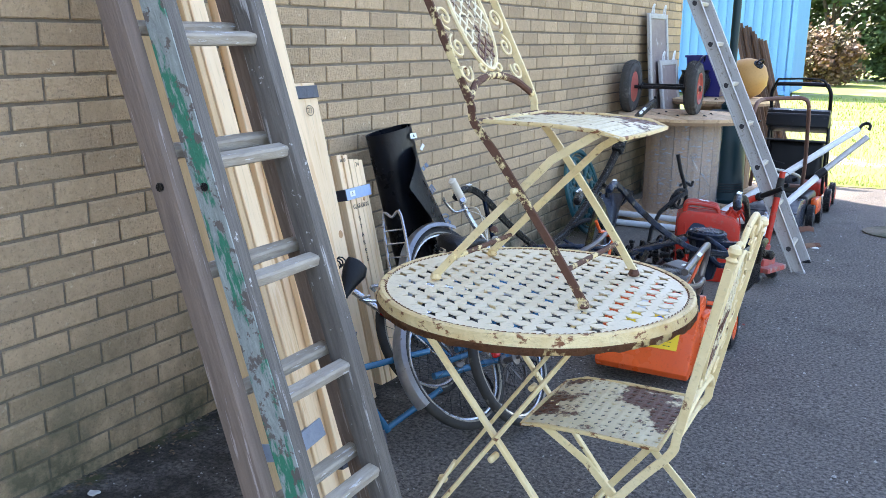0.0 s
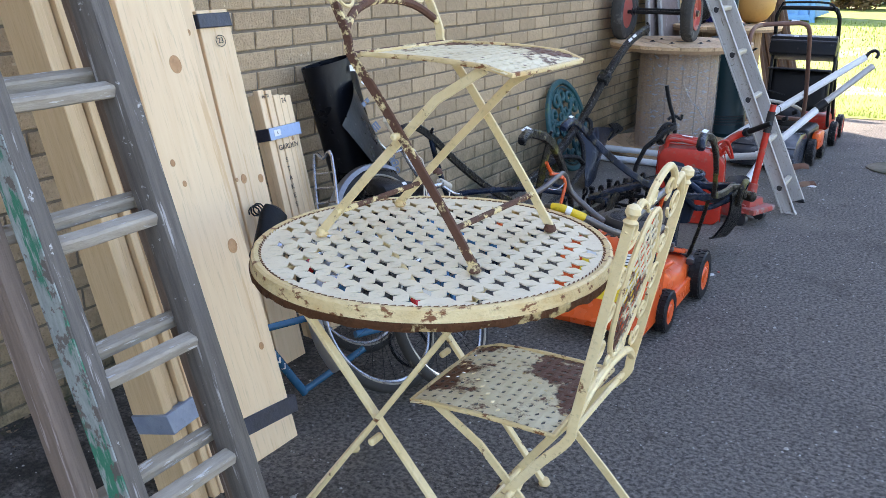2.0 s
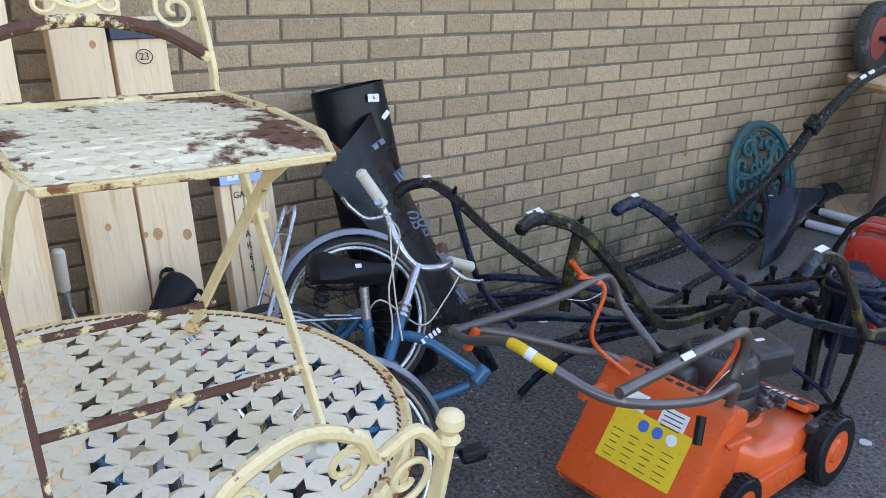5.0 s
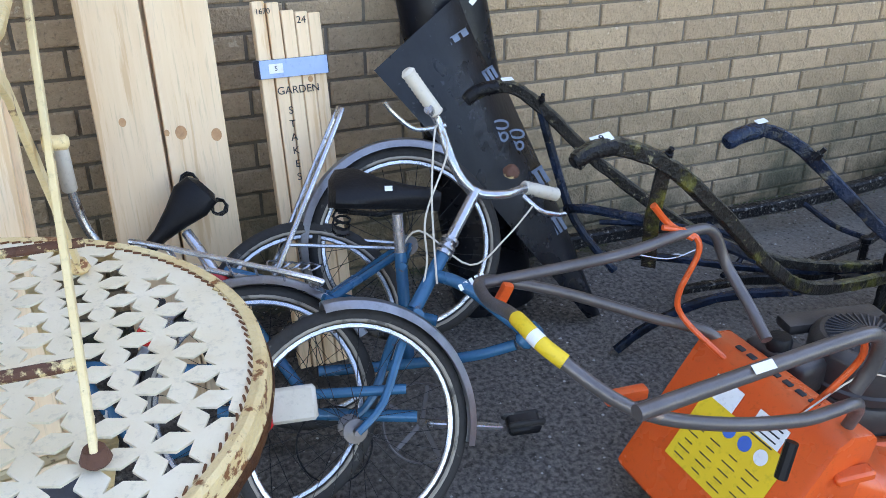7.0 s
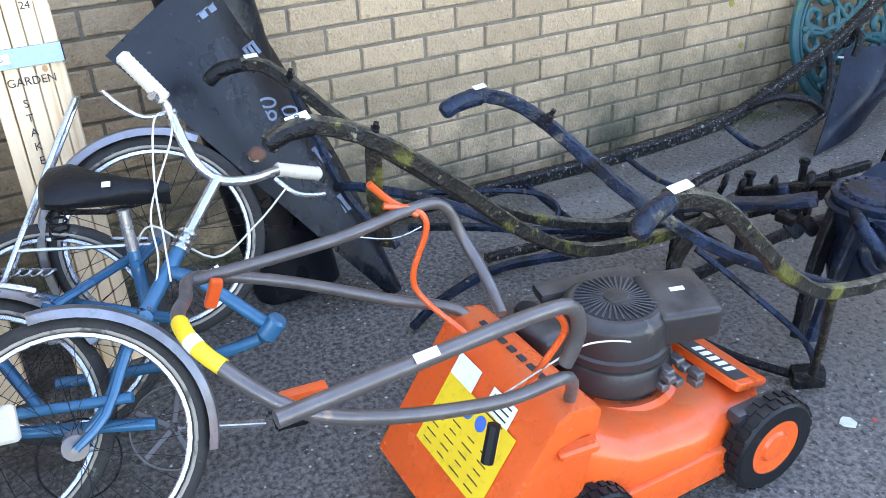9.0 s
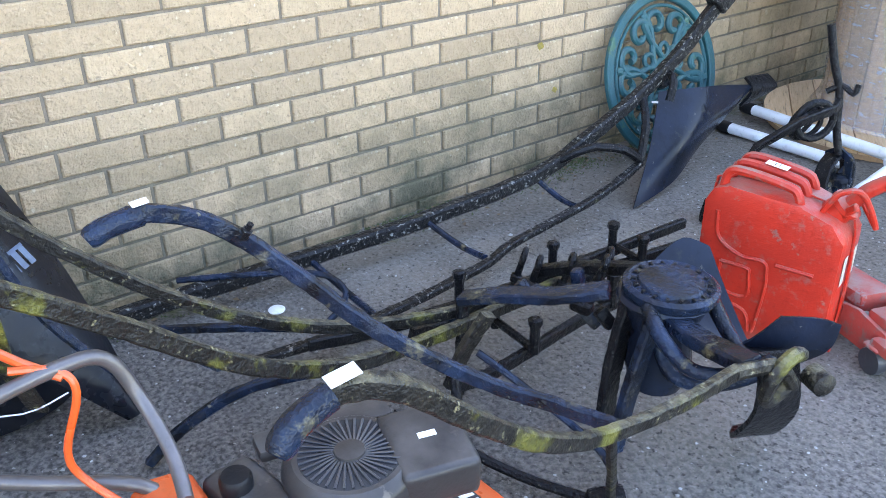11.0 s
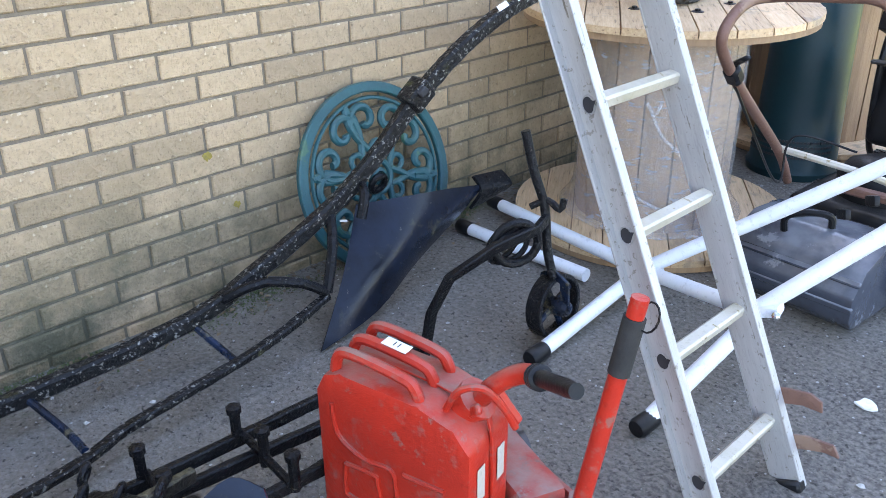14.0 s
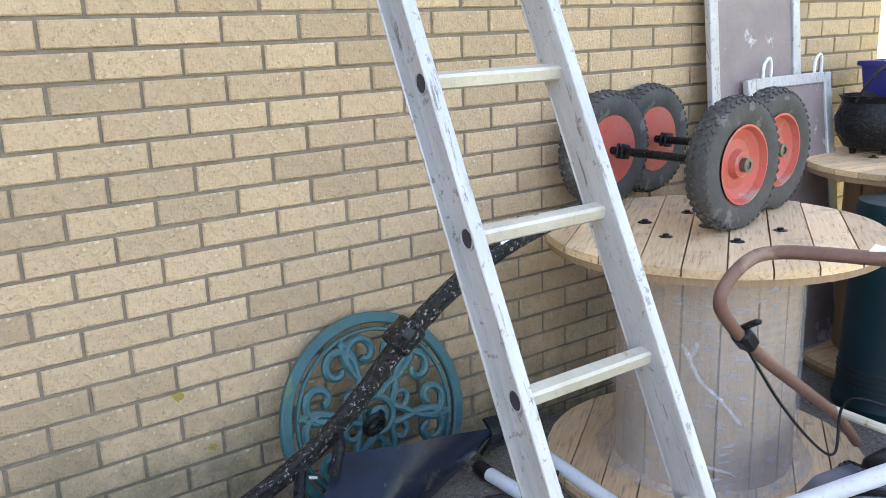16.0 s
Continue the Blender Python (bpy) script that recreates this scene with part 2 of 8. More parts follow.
IRON = add_patches(mat("black_iron", (0.005, 0.005, 0.006), (0.010, 0.010, 0.011), 25, 0.5, 0.3, 0.0, 0.8, 60, (0.12, 0.11, 0.095), 75, 0.67, spec=0.2), (0.16, 0.15, 0.12), 120, 0.63, 0.68, 0.8)
IRON_PIT = add_patches(add_patches(mat("pitted_black_iron", (0.006, 0.006, 0.007), (0.016, 0.015, 0.014), 25, 0.5, 0.35, 0.0, 1.0, 50, spec=0.2), (0.26, 0.25, 0.22), 85, 0.57, 0.63, 0.85, 6.0), (0.13, 0.12, 0.04), 9, 0.60, 0.70, 0.5, 8.0)
# blue second tone paints the sky's sheen into the plate colour
IRON_PLATE = add_patches(mat("smooth_black_iron_plate", (0.007, 0.008, 0.011), (0.012, 0.018, 0.034), 7, 0.5, 0.22, 0.0, 0.12, 40, (0.12, 0.11, 0.09), 60, 0.66, spec=0.22), (0.10, 0.095, 0.05), 8, 0.60, 0.72, 0.5, 8.0)
IRON_MOSS = add_dust(add_patches(mat("mossy_iron", (0.007, 0.007, 0.007), (0.028, 0.024, 0.019), 30, 0.5, 0.4, 0.0, 1.0, 55, (0.20, 0.175, 0.10), 70, 0.61, spec=0.2), (0.15, 0.14, 0.028), 9, 0.55, 0.64, 0.75, 8.0), (0.20, 0.17, 0.10), 0.65, 55.0, 0.2)
IRON_BLUE = add_patches(mat("blue_black_iron", (0.006, 0.007, 0.009), (0.012, 0.024, 0.052), 12, 0.3, 0.26, 0.0, 0.7, 55, (0.17, 0.155, 0.11), 70, 0.66, spec=0.25), (0.19, 0.16, 0.08), 11, 0.60, 0.68, 0.6, 8.0)
TEAL = add_dust(mat("teal_cast_iron", (0.010, 0.065, 0.075), (0.014, 0.095, 0.105), 20, 0.5, 0.45, 0, 0.3, 90, (0.05, 0.12, 0.07), 9, 0.62), (0.09, 0.12, 0.06), 0.6, 12.0)
ORANGE = add_dust(mat("orange_plastic", (0.74, 0.105, 0.018), (0.66, 0.085, 0.015), 6, 0.5, 0.28, 0, 0.05, 90, (0.45, 0.11, 0.05), 16, 0.70), (0.40, 0.16, 0.08), 0.35, 12.0, 0.6)
ENGINE = add_dust(mat("engine_grey_plastic", (0.030, 0.027, 0.026), (0.048, 0.043, 0.041), 8, 0.5, 0.38, 0.1, 0.08, 90, (0.10, 0.085, 0.07), 18, 0.64, spec=0.35), (0.14, 0.125, 0.11), 0.5, 14.0, 0.5)
REDPAINT = add_dust(add_patches(mat("red_paint", (0.56, 0.032, 0.015), (0.40, 0.026, 0.014), 8, 0.5, 0.38, 0, 0.2, 60, (0.30, 0.10, 0.075), 22, 0.62, spec=0.3), (0.30, 0.11, 0.085), 30, 0.55, 0.72, 0.75), (0.25, 0.155, 0.125), 0.95, 10.0, 0.3)
JACKRED = add_dust(add_patches(mat("faded_red_paint", (0.42, 0.05, 0.035), (0.32, 0.06, 0.045), 8, 0.5, 0.6, 0, 0.2, 70, (0.27, 0.20, 0.185), 12, 0.57), (0.17, 0.12, 0.10), 26, 0.54, 0.66, 0.7), (0.30, 0.22, 0.19), 0.8, 14.0)
RIMRED = mat("red_rim", (0.50, 0.075, 0.05), (0.40, 0.12, 0.09), 14, 0.5, 0.55, 0, 0.1, 70, (0.34, 0.20, 0.16), 12, 0.58, spec=0.3)
TYREGREY = mat("dusty_tyre", (0.085, 0.08, 0.072), (0.055, 0.052, 0.048), 14, 0.5, 0.8, 0, 0.2, 80, (0.14, 0.13, 0.115), 10, 0.57, spec=0.2)
BLACKPL = add_dust(mat("black_plastic", (0.009, 0.009, 0.010), (0.015, 0.015, 0.016), 10, 0.5, 0.35, 0, 0.12, 90, (0.06, 0.055, 0.05), 24, 0.66, spec=0.15), (0.06, 0.055, 0.05), 0.7, 13.0, 0.5)
GREYPL = add_dust(mat("dusty_black_plastic", (0.022, 0.023, 0.027), (0.040, 0.041, 0.047), 6, 0.5, 0.38, 0, 0.1, 90, (0.11, 0.11, 0.12), 12, 0.63), (0.15, 0.14, 0.13), 0.6, 9.0, 0.4)
BOXPL = add_dust(mat("hazy_grey_plastic", (0.030, 0.036, 0.050), (0.055, 0.062, 0.080), 6, 0.5, 0.22, 0, 0.15, 30, (0.16, 0.17, 0.19), 10, 0.60, spec=0.6), (0.26, 0.27, 0.29), 0.75, 7.0, 0.3)
RUBBER = mat("rubber", (0.026, 0.025, 0.024), (0.05, 0.047, 0.043), 12, 0.5, 0.75, 0, 0.3, 60, (0.12, 0.112, 0.10), 14, 0.60, spec=0.2)
GUM = mat("whitewall_tyre", (0.36, 0.32, 0.26), (0.22, 0.195, 0.155), 12, 0.5, 0.75, 0, 0.2, 60, (0.10, 0.09, 0.075), 12, 0.56)
TUBEGREY = mat("bronze_grey_tube", (0.15, 0.132, 0.125), (0.10, 0.088, 0.082), 14, 0.5, 0.32, 0.4, 0.1, 90, (0.24, 0.17, 0.125), 22, 0.66)
TUBERUST = mat("rusty_tube", (0.20, 0.10, 0.07), (0.14, 0.075, 0.055), 10, 0.5, 0.6, 0.2, 0.3, 90, (0.27, 0.17, 0.12), 9, 0.58)
BIKEBLUE = mat("blue_frame_paint", (0.03, 0.14, 0.26), (0.025, 0.10, 0.19), 8, 0.5, 0.25, 0.1, 0.1, 90, (0.10, 0.075, 0.06), 24, 0.64)
VINYL = mat("black_vinyl", (0.008, 0.008, 0.009), (0.012, 0.012, 0.013), 12, 0.5, 0.42, 0, 0.2, 100, spec=0.18)
IVORY = mat("ivory_grip", (0.68, 0.62, 0.50), (0.58, 0.50, 0.40), 12, 0.5, 0.55, 0, 0.1, 80)
WHITE = mat("white_label", (0.80, 0.80, 0.78), (0.75, 0.75, 0.74), 10, 0.4, 0.5, 0, 0)
YELLOW = mat("yellow_label", (0.80, 0.55, 0.02), (0.75, 0.50, 0.02), 10, 0.4, 0.5, 0, 0)
# print ink, also the painted dark of holes and slots
INK_DARK = mat("ink", (0.02, 0.02, 0.025), (0.03, 0.03, 0.03), 10, 0.4, 0.7, 0, 0)
BLUELAB = mat("blue_label", (0.05, 0.15, 0.50), (0.05, 0.13, 0.45), 10, 0.4, 0.5, 0, 0)
PALEINK = mat("pale_blue_print", (0.16, 0.20, 0.27), (0.10, 0.125, 0.17), 30, 0.5, 0.5, 0, 0)
TAPEBLUE = mat("pale_blue_tape", (0.36, 0.47, 0.66), (0.30, 0.41, 0.60), 20, 0.5, 0.4, 0, 0.15, 60)
TAPEDARK = mat("dark_tape", (0.03, 0.035, 0.06), (0.02, 0.02, 0.03), 20, 0.5, 0.35, 0, 0.25, 60)
TAPEGREY = mat("duct_tape", (0.27, 0.31, 0.38), (0.20, 0.24, 0.32), 20, 0.5, 0.4, 0.1, 0.25, 60)
DPM = add_patches(mat("black_sheet", (0.010, 0.012, 0.017), (0.018, 0.021, 0.030), 6, 0.5, 0.28, 0, 0.25, 14, (0.07, 0.078, 0.095), 16, 0.66), (0.11, 0.115, 0.125), 42, 0.64, 0.70, 0.6)
BINGREEN = mat("dark_teal_plastic", (0.004, 0.024, 0.03), (0.005, 0.03, 0.037), 6, 0.5, 0.42, 0, 0.05, 60, spec=0.3)
SPOOLWOOD = add_patches(mat("spool_pine", (0.72, 0.51, 0.30), (0.56, 0.36, 0.19), 9, 0.4, 0.7, 0, 0.3, 30, (0.34, 0.22, 0.13), 9, 0.60, stretch=(12, 1, 12), vary=0.2), (0.26, 0.20, 0.15), 7, 0.58, 0.68, 0.6)
SPOOLCORE = mat("spool_stave", (0.42, 0.26, 0.14), (0.27, 0.165, 0.09), 7, 0.6, 0.75, 0, 0.25, 30, stretch=(7, 7, 0.7), vary=0.2)
WRAP = mat("stretch_film", (0.80, 0.80, 0.80), (0.6, 0.6, 0.6), 9, 0.6, 0.14, 0, 1.0, 12, spec=1.0, alpha=0.13, stretch=(3, 3, 9))
wt = WRAP.node_tree
wz, wr = wt.nodes.new("ShaderNodeTexNoise"), wt.nodes.new("ShaderNodeMapRange")
wz.inputs["Scale"].default_value, wz.inputs["Detail"].default_value, wz.inputs["Distortion"].default_value = 7.0, 5.0, 0.3
wr.inputs[1].default_value, wr.inputs[2].default_value, wr.inputs[3].default_value, wr.inputs[4].default_value = 0.30, 0.75, 0.14, 0.44
wt.links.new(wt.nodes["Mapping"].outputs[0], wz.inputs["Vector"])
wt.links.new(wz.outputs[0], wr.inputs[0])
wt.links.new(wr.outputs[0], wt.nodes["Principled BSDF"].inputs["Alpha"])
BLUEBOX = mat("purple_blue_plastic", (0.02, 0.02, 0.17), (0.02, 0.02, 0.13), 6, 0.5, 0.4, 0, 0.05, 60)
BUOY = mat("faded_orange_paint", (0.50, 0.27, 0.07), (0.42, 0.22, 0.06), 8, 0.5, 0.6, 0, 0.1, 60, (0.30, 0.15, 0.05), 5, 0.64)
CONTAINER = mat("container_blue", (0.14, 0.36, 0.66), (0.12, 0.32, 0.60), 0.8, 0.5, 0.5, 0, 0.05, 30, (0.20, 0.26, 0.33), 1.5, 0.68)
PALE_TIMBER = mat("old_pale", (0.14, 0.085, 0.055), (0.09, 0.06, 0.04), 6, 0.6, 0.8, 0, 0.2, 40, stretch=(7, 7, 0.7), vary=0.25)
SCREEN = mat("mesh_screen", (0.25, 0.19, 0.18), (0.17, 0.135, 0.13), 8, 0.6, 0.55, 0, 0.2, 120, (0.42, 0.40, 0.39), 6, 0.60)
REFLRED = mat("red_reflector", (0.55, 0.02, 0.02), (0.45, 0.02, 0.02), 60, 0.5, 0.2, 0, 0.1, 200)
REFLWHITE = mat("white_plastic", (0.58, 0.53, 0.44), (0.48, 0.43, 0.35), 12, 0.5, 0.4, 0, 0.1, 80, (0.30, 0.25, 0.19), 20, 0.64)
CHIPS = mat("stone_chip", (0.42, 0.41, 0.38), (0.30, 0.29, 0.27), 30, 0.5, 0.9, 0, 0.2, 90, vary=0.3)
LITTER = mat("pale_litter", (0.70, 0.70, 0.68), (0.6, 0.6, 0.57), 30, 0.5, 0.7, 0, 0.1, 90, vary=0.15)
DRYLEAF = mat("dry_leaf", (0.20, 0.14, 0.08), (0.13, 0.09, 0.05), 30, 0.5, 0.8, 0, 0.1, 90, vary=0.3)
BUILDING = mat("roof_sheet", (0.25, 0.25, 0.25), (0.20, 0.20, 0.20), 2, 0.5, 0.7, 0, 0.1, 40)


# ---- builders ----
WORLDS = {}


def thing(name, m, label, category, group="", kind=""):
    ob = new(name)
    ob.empty_display_size = 0.05
    m = m if isinstance(m, Matrix) else Matrix.Translation(m)
    ob.matrix_world = m
    WORLDS[ob.name] = m
    return tagged(ob, label, category, group, kind)


def part(name, bm, material, parent=None, label="", world=True, smooth=True):
    """Link a bmesh as one mesh under a thing or a part; its points are in the world unless world is False."""
    base = WORLDS[parent.name] if parent is not None else Matrix()
    if world and parent is not None:
        bm.transform(base.inverted())
    me = bpy.data.meshes.new(name)
    bmesh.ops.recalc_face_normals(bm, faces=bm.faces[:])
    bm.to_mesh(me)
    bm.free()
    me.materials.append(material)
    if smooth:
        me.shade_smooth()
        me.set_sharp_from_angle(angle=radians(38))
    ob = new(name, me)
    if parent is not None:
        ob.parent = parent
    WORLDS[ob.name] = base
    if label:
        ob["label"] = label
    return ob


def smoothline(points, steps=6, closed=False):
    """Catmull-Rom through the points."""
    p = [Vector(q) for q in points]
    n, out = len(p), []
    for i in range(n if closed else n - 1):
        a, b, c, d = (p[(i - 1) % n], p[i], p[(i + 1) % n], p[(i + 2) % n]) if closed else (p[max(i - 1, 0)], p[i], p[i + 1], p[min(i + 2, n - 1)])
        for k in range(steps):
            t = k / steps
            out.append(0.5 * (2 * b + (c - a) * t + (2 * a - 5 * b + 4 * c - d) * t * t + (3 * b - 3 * c + d - a) * t ** 3))
    return out if closed else out + [p[-1]]


def sweep(bm, points, r, seg=8, closed=False, section=None, up=(0, 0, 1), taper=None):
    """A round tube of radius r, or a bar of section (width, depth) with width across `up`, along the points."""
    pts = [Vector(p) for p in points]
    n = len(pts)
    if section:
        w, h = section
        c = min(w, h) * 0.18
        prof = [(w / 2 - c, h / 2), (-w / 2 + c, h / 2), (-w / 2, h / 2 - c), (-w / 2, -h / 2 + c), (-w / 2 + c, -h / 2), (w / 2 - c, -h / 2), (w / 2, -h / 2 + c), (w / 2, h / 2 - c)]
    else:
        prof = [(r * math.cos(2 * math.pi * k / seg), r * math.sin(2 * math.pi * k / seg)) for k in range(seg)]
    rings, nrm = [], Vector(up)
    for i in range(n):
        t = (pts[(i + 1) % n] - pts[i - 1]) if closed else (pts[min(i + 1, n - 1)] - pts[max(i - 1, 0)])
        t.normalize()
        nn = nrm - t * nrm.dot(t)
        if nn.length < 1e-4:
            nn = t.orthogonal()
        nn.normalize()
        if not section:
            nrm = nn
        s = t.cross(nn)
        f = taper(i / (n - 1)) if taper else 1.0
        rings.append([bm.verts.new(pts[i] + s * (a * f) + nn * (b * f)) for a, b in prof])
    m = len(prof)
    for i in range(n if closed else n - 1):
        a, b = rings[i], rings[(i + 1) % n]
        for k in range(m):
            bm.faces.new((a[k], a[(k + 1) % m], b[(k + 1) % m], b[k]))
    if not closed:
        bm.faces.new(rings[0])
        bm.faces.new(rings[-1][::-1])
    return bm


def tube(points, r, seg=8, closed=False, steps=0, **k):
    return sweep(bmesh.new(), smoothline(points, steps, closed) if steps else points, r, seg, closed, **k)


def block(m, size, bevel=0.004, bm=None, segs=1):
    """A bevelled box of that size, centred at the pose m."""
    bm = bm or bmesh.new()
    m = m if isinstance(m, Matrix) else Matrix.Translation(m)
    b2 = bmesh.new()
    bmesh.ops.create_cube(b2, size=1, matrix=Matrix.Diagonal((*size, 1)))
    if bevel:
        bmesh.ops.bevel(b2, geom=b2.edges[:], offset=min(bevel, min(size) * 0.45), segments=segs, affect="EDGES", profile=0.6)
    b2.transform(m)
    me = bpy.data.meshes.new("tmp")
    b2.to_mesh(me)
    b2.free()
    bm.from_mesh(me)
    bpy.data.meshes.remove(me)
    return bm


def lathe(m, profile, seg=24, bm=None, cap=True):
    """Turn (radius, height) pairs about the local z axis of the pose m."""
    bm = bm or bmesh.new()
    m = m if isinstance(m, Matrix) else Matrix.Translation(m)
    rings = [[bm.verts.new(m @ Vector((r * math.cos(2 * math.pi * k / seg), r * math.sin(2 * math.pi * k / seg), z))) for k in range(seg)] for r, z in profile]
    for a, b in zip(rings, rings[1:]):
        for k in range(seg):
            bm.faces.new((a[k], a[(k + 1) % seg], b[(k + 1) % seg], b[k]))
    if cap:
        bm.faces.new(rings[0][::-1])
        bm.faces.new(rings[-1])
    return bm


def prism(m, outline, depth, bm=None, bevel=0.0):
    """Extrude a closed outline (local x, z) by depth along local y, from the pose m."""
    bm = bm or bmesh.new()
    b2 = bmesh.new()
    a = [b2.verts.new((x, 0, z)) for x, z in outline]
    f = b2.faces.new(a)
    ex = bmesh.ops.extrude_face_region(b2, geom=[f])
    bmesh.ops.translate(b2, vec=(0, depth, 0), verts=[v for v in ex["geom"] if isinstance(v, bmesh.types.BMVert)])
    if bevel:
        bmesh.ops.bevel(b2, geom=b2.edges[:], offset=bevel, segments=2, affect="EDGES", profile=0.6)
    b2.transform(m)
    me = bpy.data.meshes.new("tmp")
    b2.to_mesh(me)
    b2.free()
    bm.from_mesh(me)
    bpy.data.meshes.remove(me)
    return bm


def axes(origin, x, z):
    """A pose with that origin, x axis and (about) that z axis."""
    x = Vector(x).normalized()
    z = Vector(z)
    z = (z - x * z.dot(x)).normalized()
    y = z.cross(x)
    return Matrix(((x.x, y.x, z.x, origin[0]), (x.y, y.y, z.y, origin[1]), (x.z, y.z, z.z, origin[2]), (0, 0, 0, 1)))


def facing(origin, normal, up=(0, 0, 1)):
    """A pose whose z axis is the normal, its y axis near up."""
    z = Vector(normal).normalized()
    u = Vector(up)
    y = (u - z * u.dot(z)).normalized()
    x = y.cross(z)
    return Matrix(((x.x, y.x, z.x, origin[0]), (x.y, y.y, z.y, origin[1]), (x.z, y.z, z.z, origin[2]), (0, 0, 0, 1)))


def sheet(m, w, h, bm=None, t=0.0012, cx=0.0, cy=0.0):
    """A thin slab w x h in the local xy plane of the pose m."""
    return block(m @ Matrix.Translation((cx, cy, t / 2)), (w, h, t), 0, bm)


def letters(text, m, size, material, parent, name="lettering", label=""):
    cu = bpy.data.curves.new("tmp_text", "FONT")
    cu.body, cu.size, cu.align_x, cu.align_y, cu.extrude = text, size, "CENTER", "CENTER", 0.0004
    ob = bpy.data.objects.new("tmp_text", cu)
    scene.collection.objects.link(ob)
    me = bpy.data.meshes.new_from_object(ob.evaluated_get(bpy.context.evaluated_depsgraph_get()))
    bpy.data.objects.remove(ob)
    bm = bmesh.new()
    bm.from_mesh(me)
    bpy.data.meshes.remove(me)
    bm.transform(m)
    return part(name, bm, material, parent, label, smooth=False)


# ---- large structure ----
PITCH, COURSE = 0.2195, 0.075
# wall height above the view is chosen so its shadow covers the yard
WALL_Y0, WALL_Y1, WALL_H = -3.0, 9.24, 5.2
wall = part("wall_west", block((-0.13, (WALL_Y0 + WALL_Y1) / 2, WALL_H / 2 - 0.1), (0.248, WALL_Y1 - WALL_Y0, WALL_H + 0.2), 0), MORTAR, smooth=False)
tagged(wall, "buff brick building wall in stretcher bond", "wall", kind="structure")
# unseen end wall and roof, added to close the building that shades the yard
body = part("wall_north", block((-3.2, WALL_Y1 - 0.12, WALL_H / 2 - 0.1), (5.88, 0.24, WALL_H + 0.2), 0), MORTAR, smooth=False)
tagged(body, "unseen end wall added to the brick building", "wall", kind="structure")
roof = part("roof", block((-3.0, 3.0, WALL_H + 0.12), (6.4, 12.6, 0.16), 0.02), BUILDING, smooth=False)
tagged(roof, "unseen grey sheet roof added to the brick building", "roof", kind="structure")


def ground_mesh():
    bm = bmesh.new()
    xs = [-400, -60, -10, -0.2] + [0.15 * k for k in range(0, 24)] + [4, 6, 12, 60, 400]
    ys = [-400, -60, -10, -3] + [0.3 * k - 1.5 for k in range(0, 40)] + [11, 14, 20, 60, 600]
    grid = [[bm.verts.new((x, y, 0.004 * (noise.noise((x * 1.7, y * 1.7, 0)) + 0.4 * noise.noise((x * 7, y * 7, 3))) if -0.3 < x < 3.6 and -2 < y < 10.5 else 0.0)) for y in ys] for x in xs]
    for a, b in zip(grid, grid[1:]):
        for k in range(len(ys) - 1):
            bm.faces.new((a[k], b[k], b[k + 1], a[k + 1]))
    return bm


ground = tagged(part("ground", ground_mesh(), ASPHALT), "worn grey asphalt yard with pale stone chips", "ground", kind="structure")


# ---- timber ladders leaning on the wall ----
def lean_pose(x0, k, y, z):
    """A pose on a plane that leans to the wall (x = x0 - k z): x out of the plane, y along the wall, z up the slope."""
    up = Vector((-k, 0, 1)).normalized()
    return axes((x0 - k * z, y, z), up.cross(Vector((0, 1, 0))) * -1 if up.cross(Vector((0, 1, 0))).x < 0 else up.cross(Vector((0, 1, 0))), up)


def stile(y, x0, k, length, width, depth, side, face, ladder, holes=()):
    m = lean_pose(x0, k, y, 0.0)
    bm = block(m @ Matrix.Translation((-depth / 2, 0, length / 2)), (depth, width, length), 0.006, segs=2)
    st = part("stile", bm, side, ladder)
    if face:
        part("painted_face", block(m @ Matrix.Translation((-depth / 2, -width / 2 - 0.0012, length / 2)), (depth * 0.96, 0.003, length * 0.999), 0), face, st, "flaking green and white paint")
    for h in holes:
        # black disc on the face paints the shade inside a bolt hole
        part("bolt_hole", lathe(facing(m @ Vector((-depth / 2, -width / 2 - 0.0015, h)), (0, -1, 0)), [(0.009, 0), (0.009, 0.004)], 12), IRON, st)
    return st


def timber_ladder(x0, ys, widths, depth, side, face, label, z0, rung_r, length=3.7, k=0.32, holes=()):
    lad = thing("wooden_ladder", (x0, sum(ys) / 2, 0), label, "ladder", "timber ladders on the wall")
    stile(ys[0], x0, k, length, widths[0], depth, side, face, lad, holes)
    stile(ys[1], x0, k, length, widths[1], depth, side, None, lad)
    m = lean_pose(x0, k, 0, 0)
    for i in range(14):
        s = z0 + i * 0.253
        a, b = m @ Vector((-depth * 0.45, ys[0], s)), m @ Vector((-depth * 0.45, ys[1], s))
        part("rung", tube([a, a.lerp(b, 0.33) + Vector((0.0006, 0, -0.001)), a.lerp(b, 0.66), b], 0.017, 10, section=(0.034, 0.026), up=(0.25, 0, 1)), RUNG, lad)
    return lad


timber_ladder(1.315, (1.828, 2.083), (0.036, 0.042), 0.062, OLDWOOD, GREENPAINT, "weathered timber ladder with flaking green paint leaning on a brick wall", 0.155, 0.016, holes=(1.12,))
timber_ladder(1.243, (1.780, 2.115), (0.036, 0.036), 0.062, OLDWOOD_RED, None, "bare reddish weathered timber ladder behind the painted one", 0.175, 0.016, holes=(1.12,))


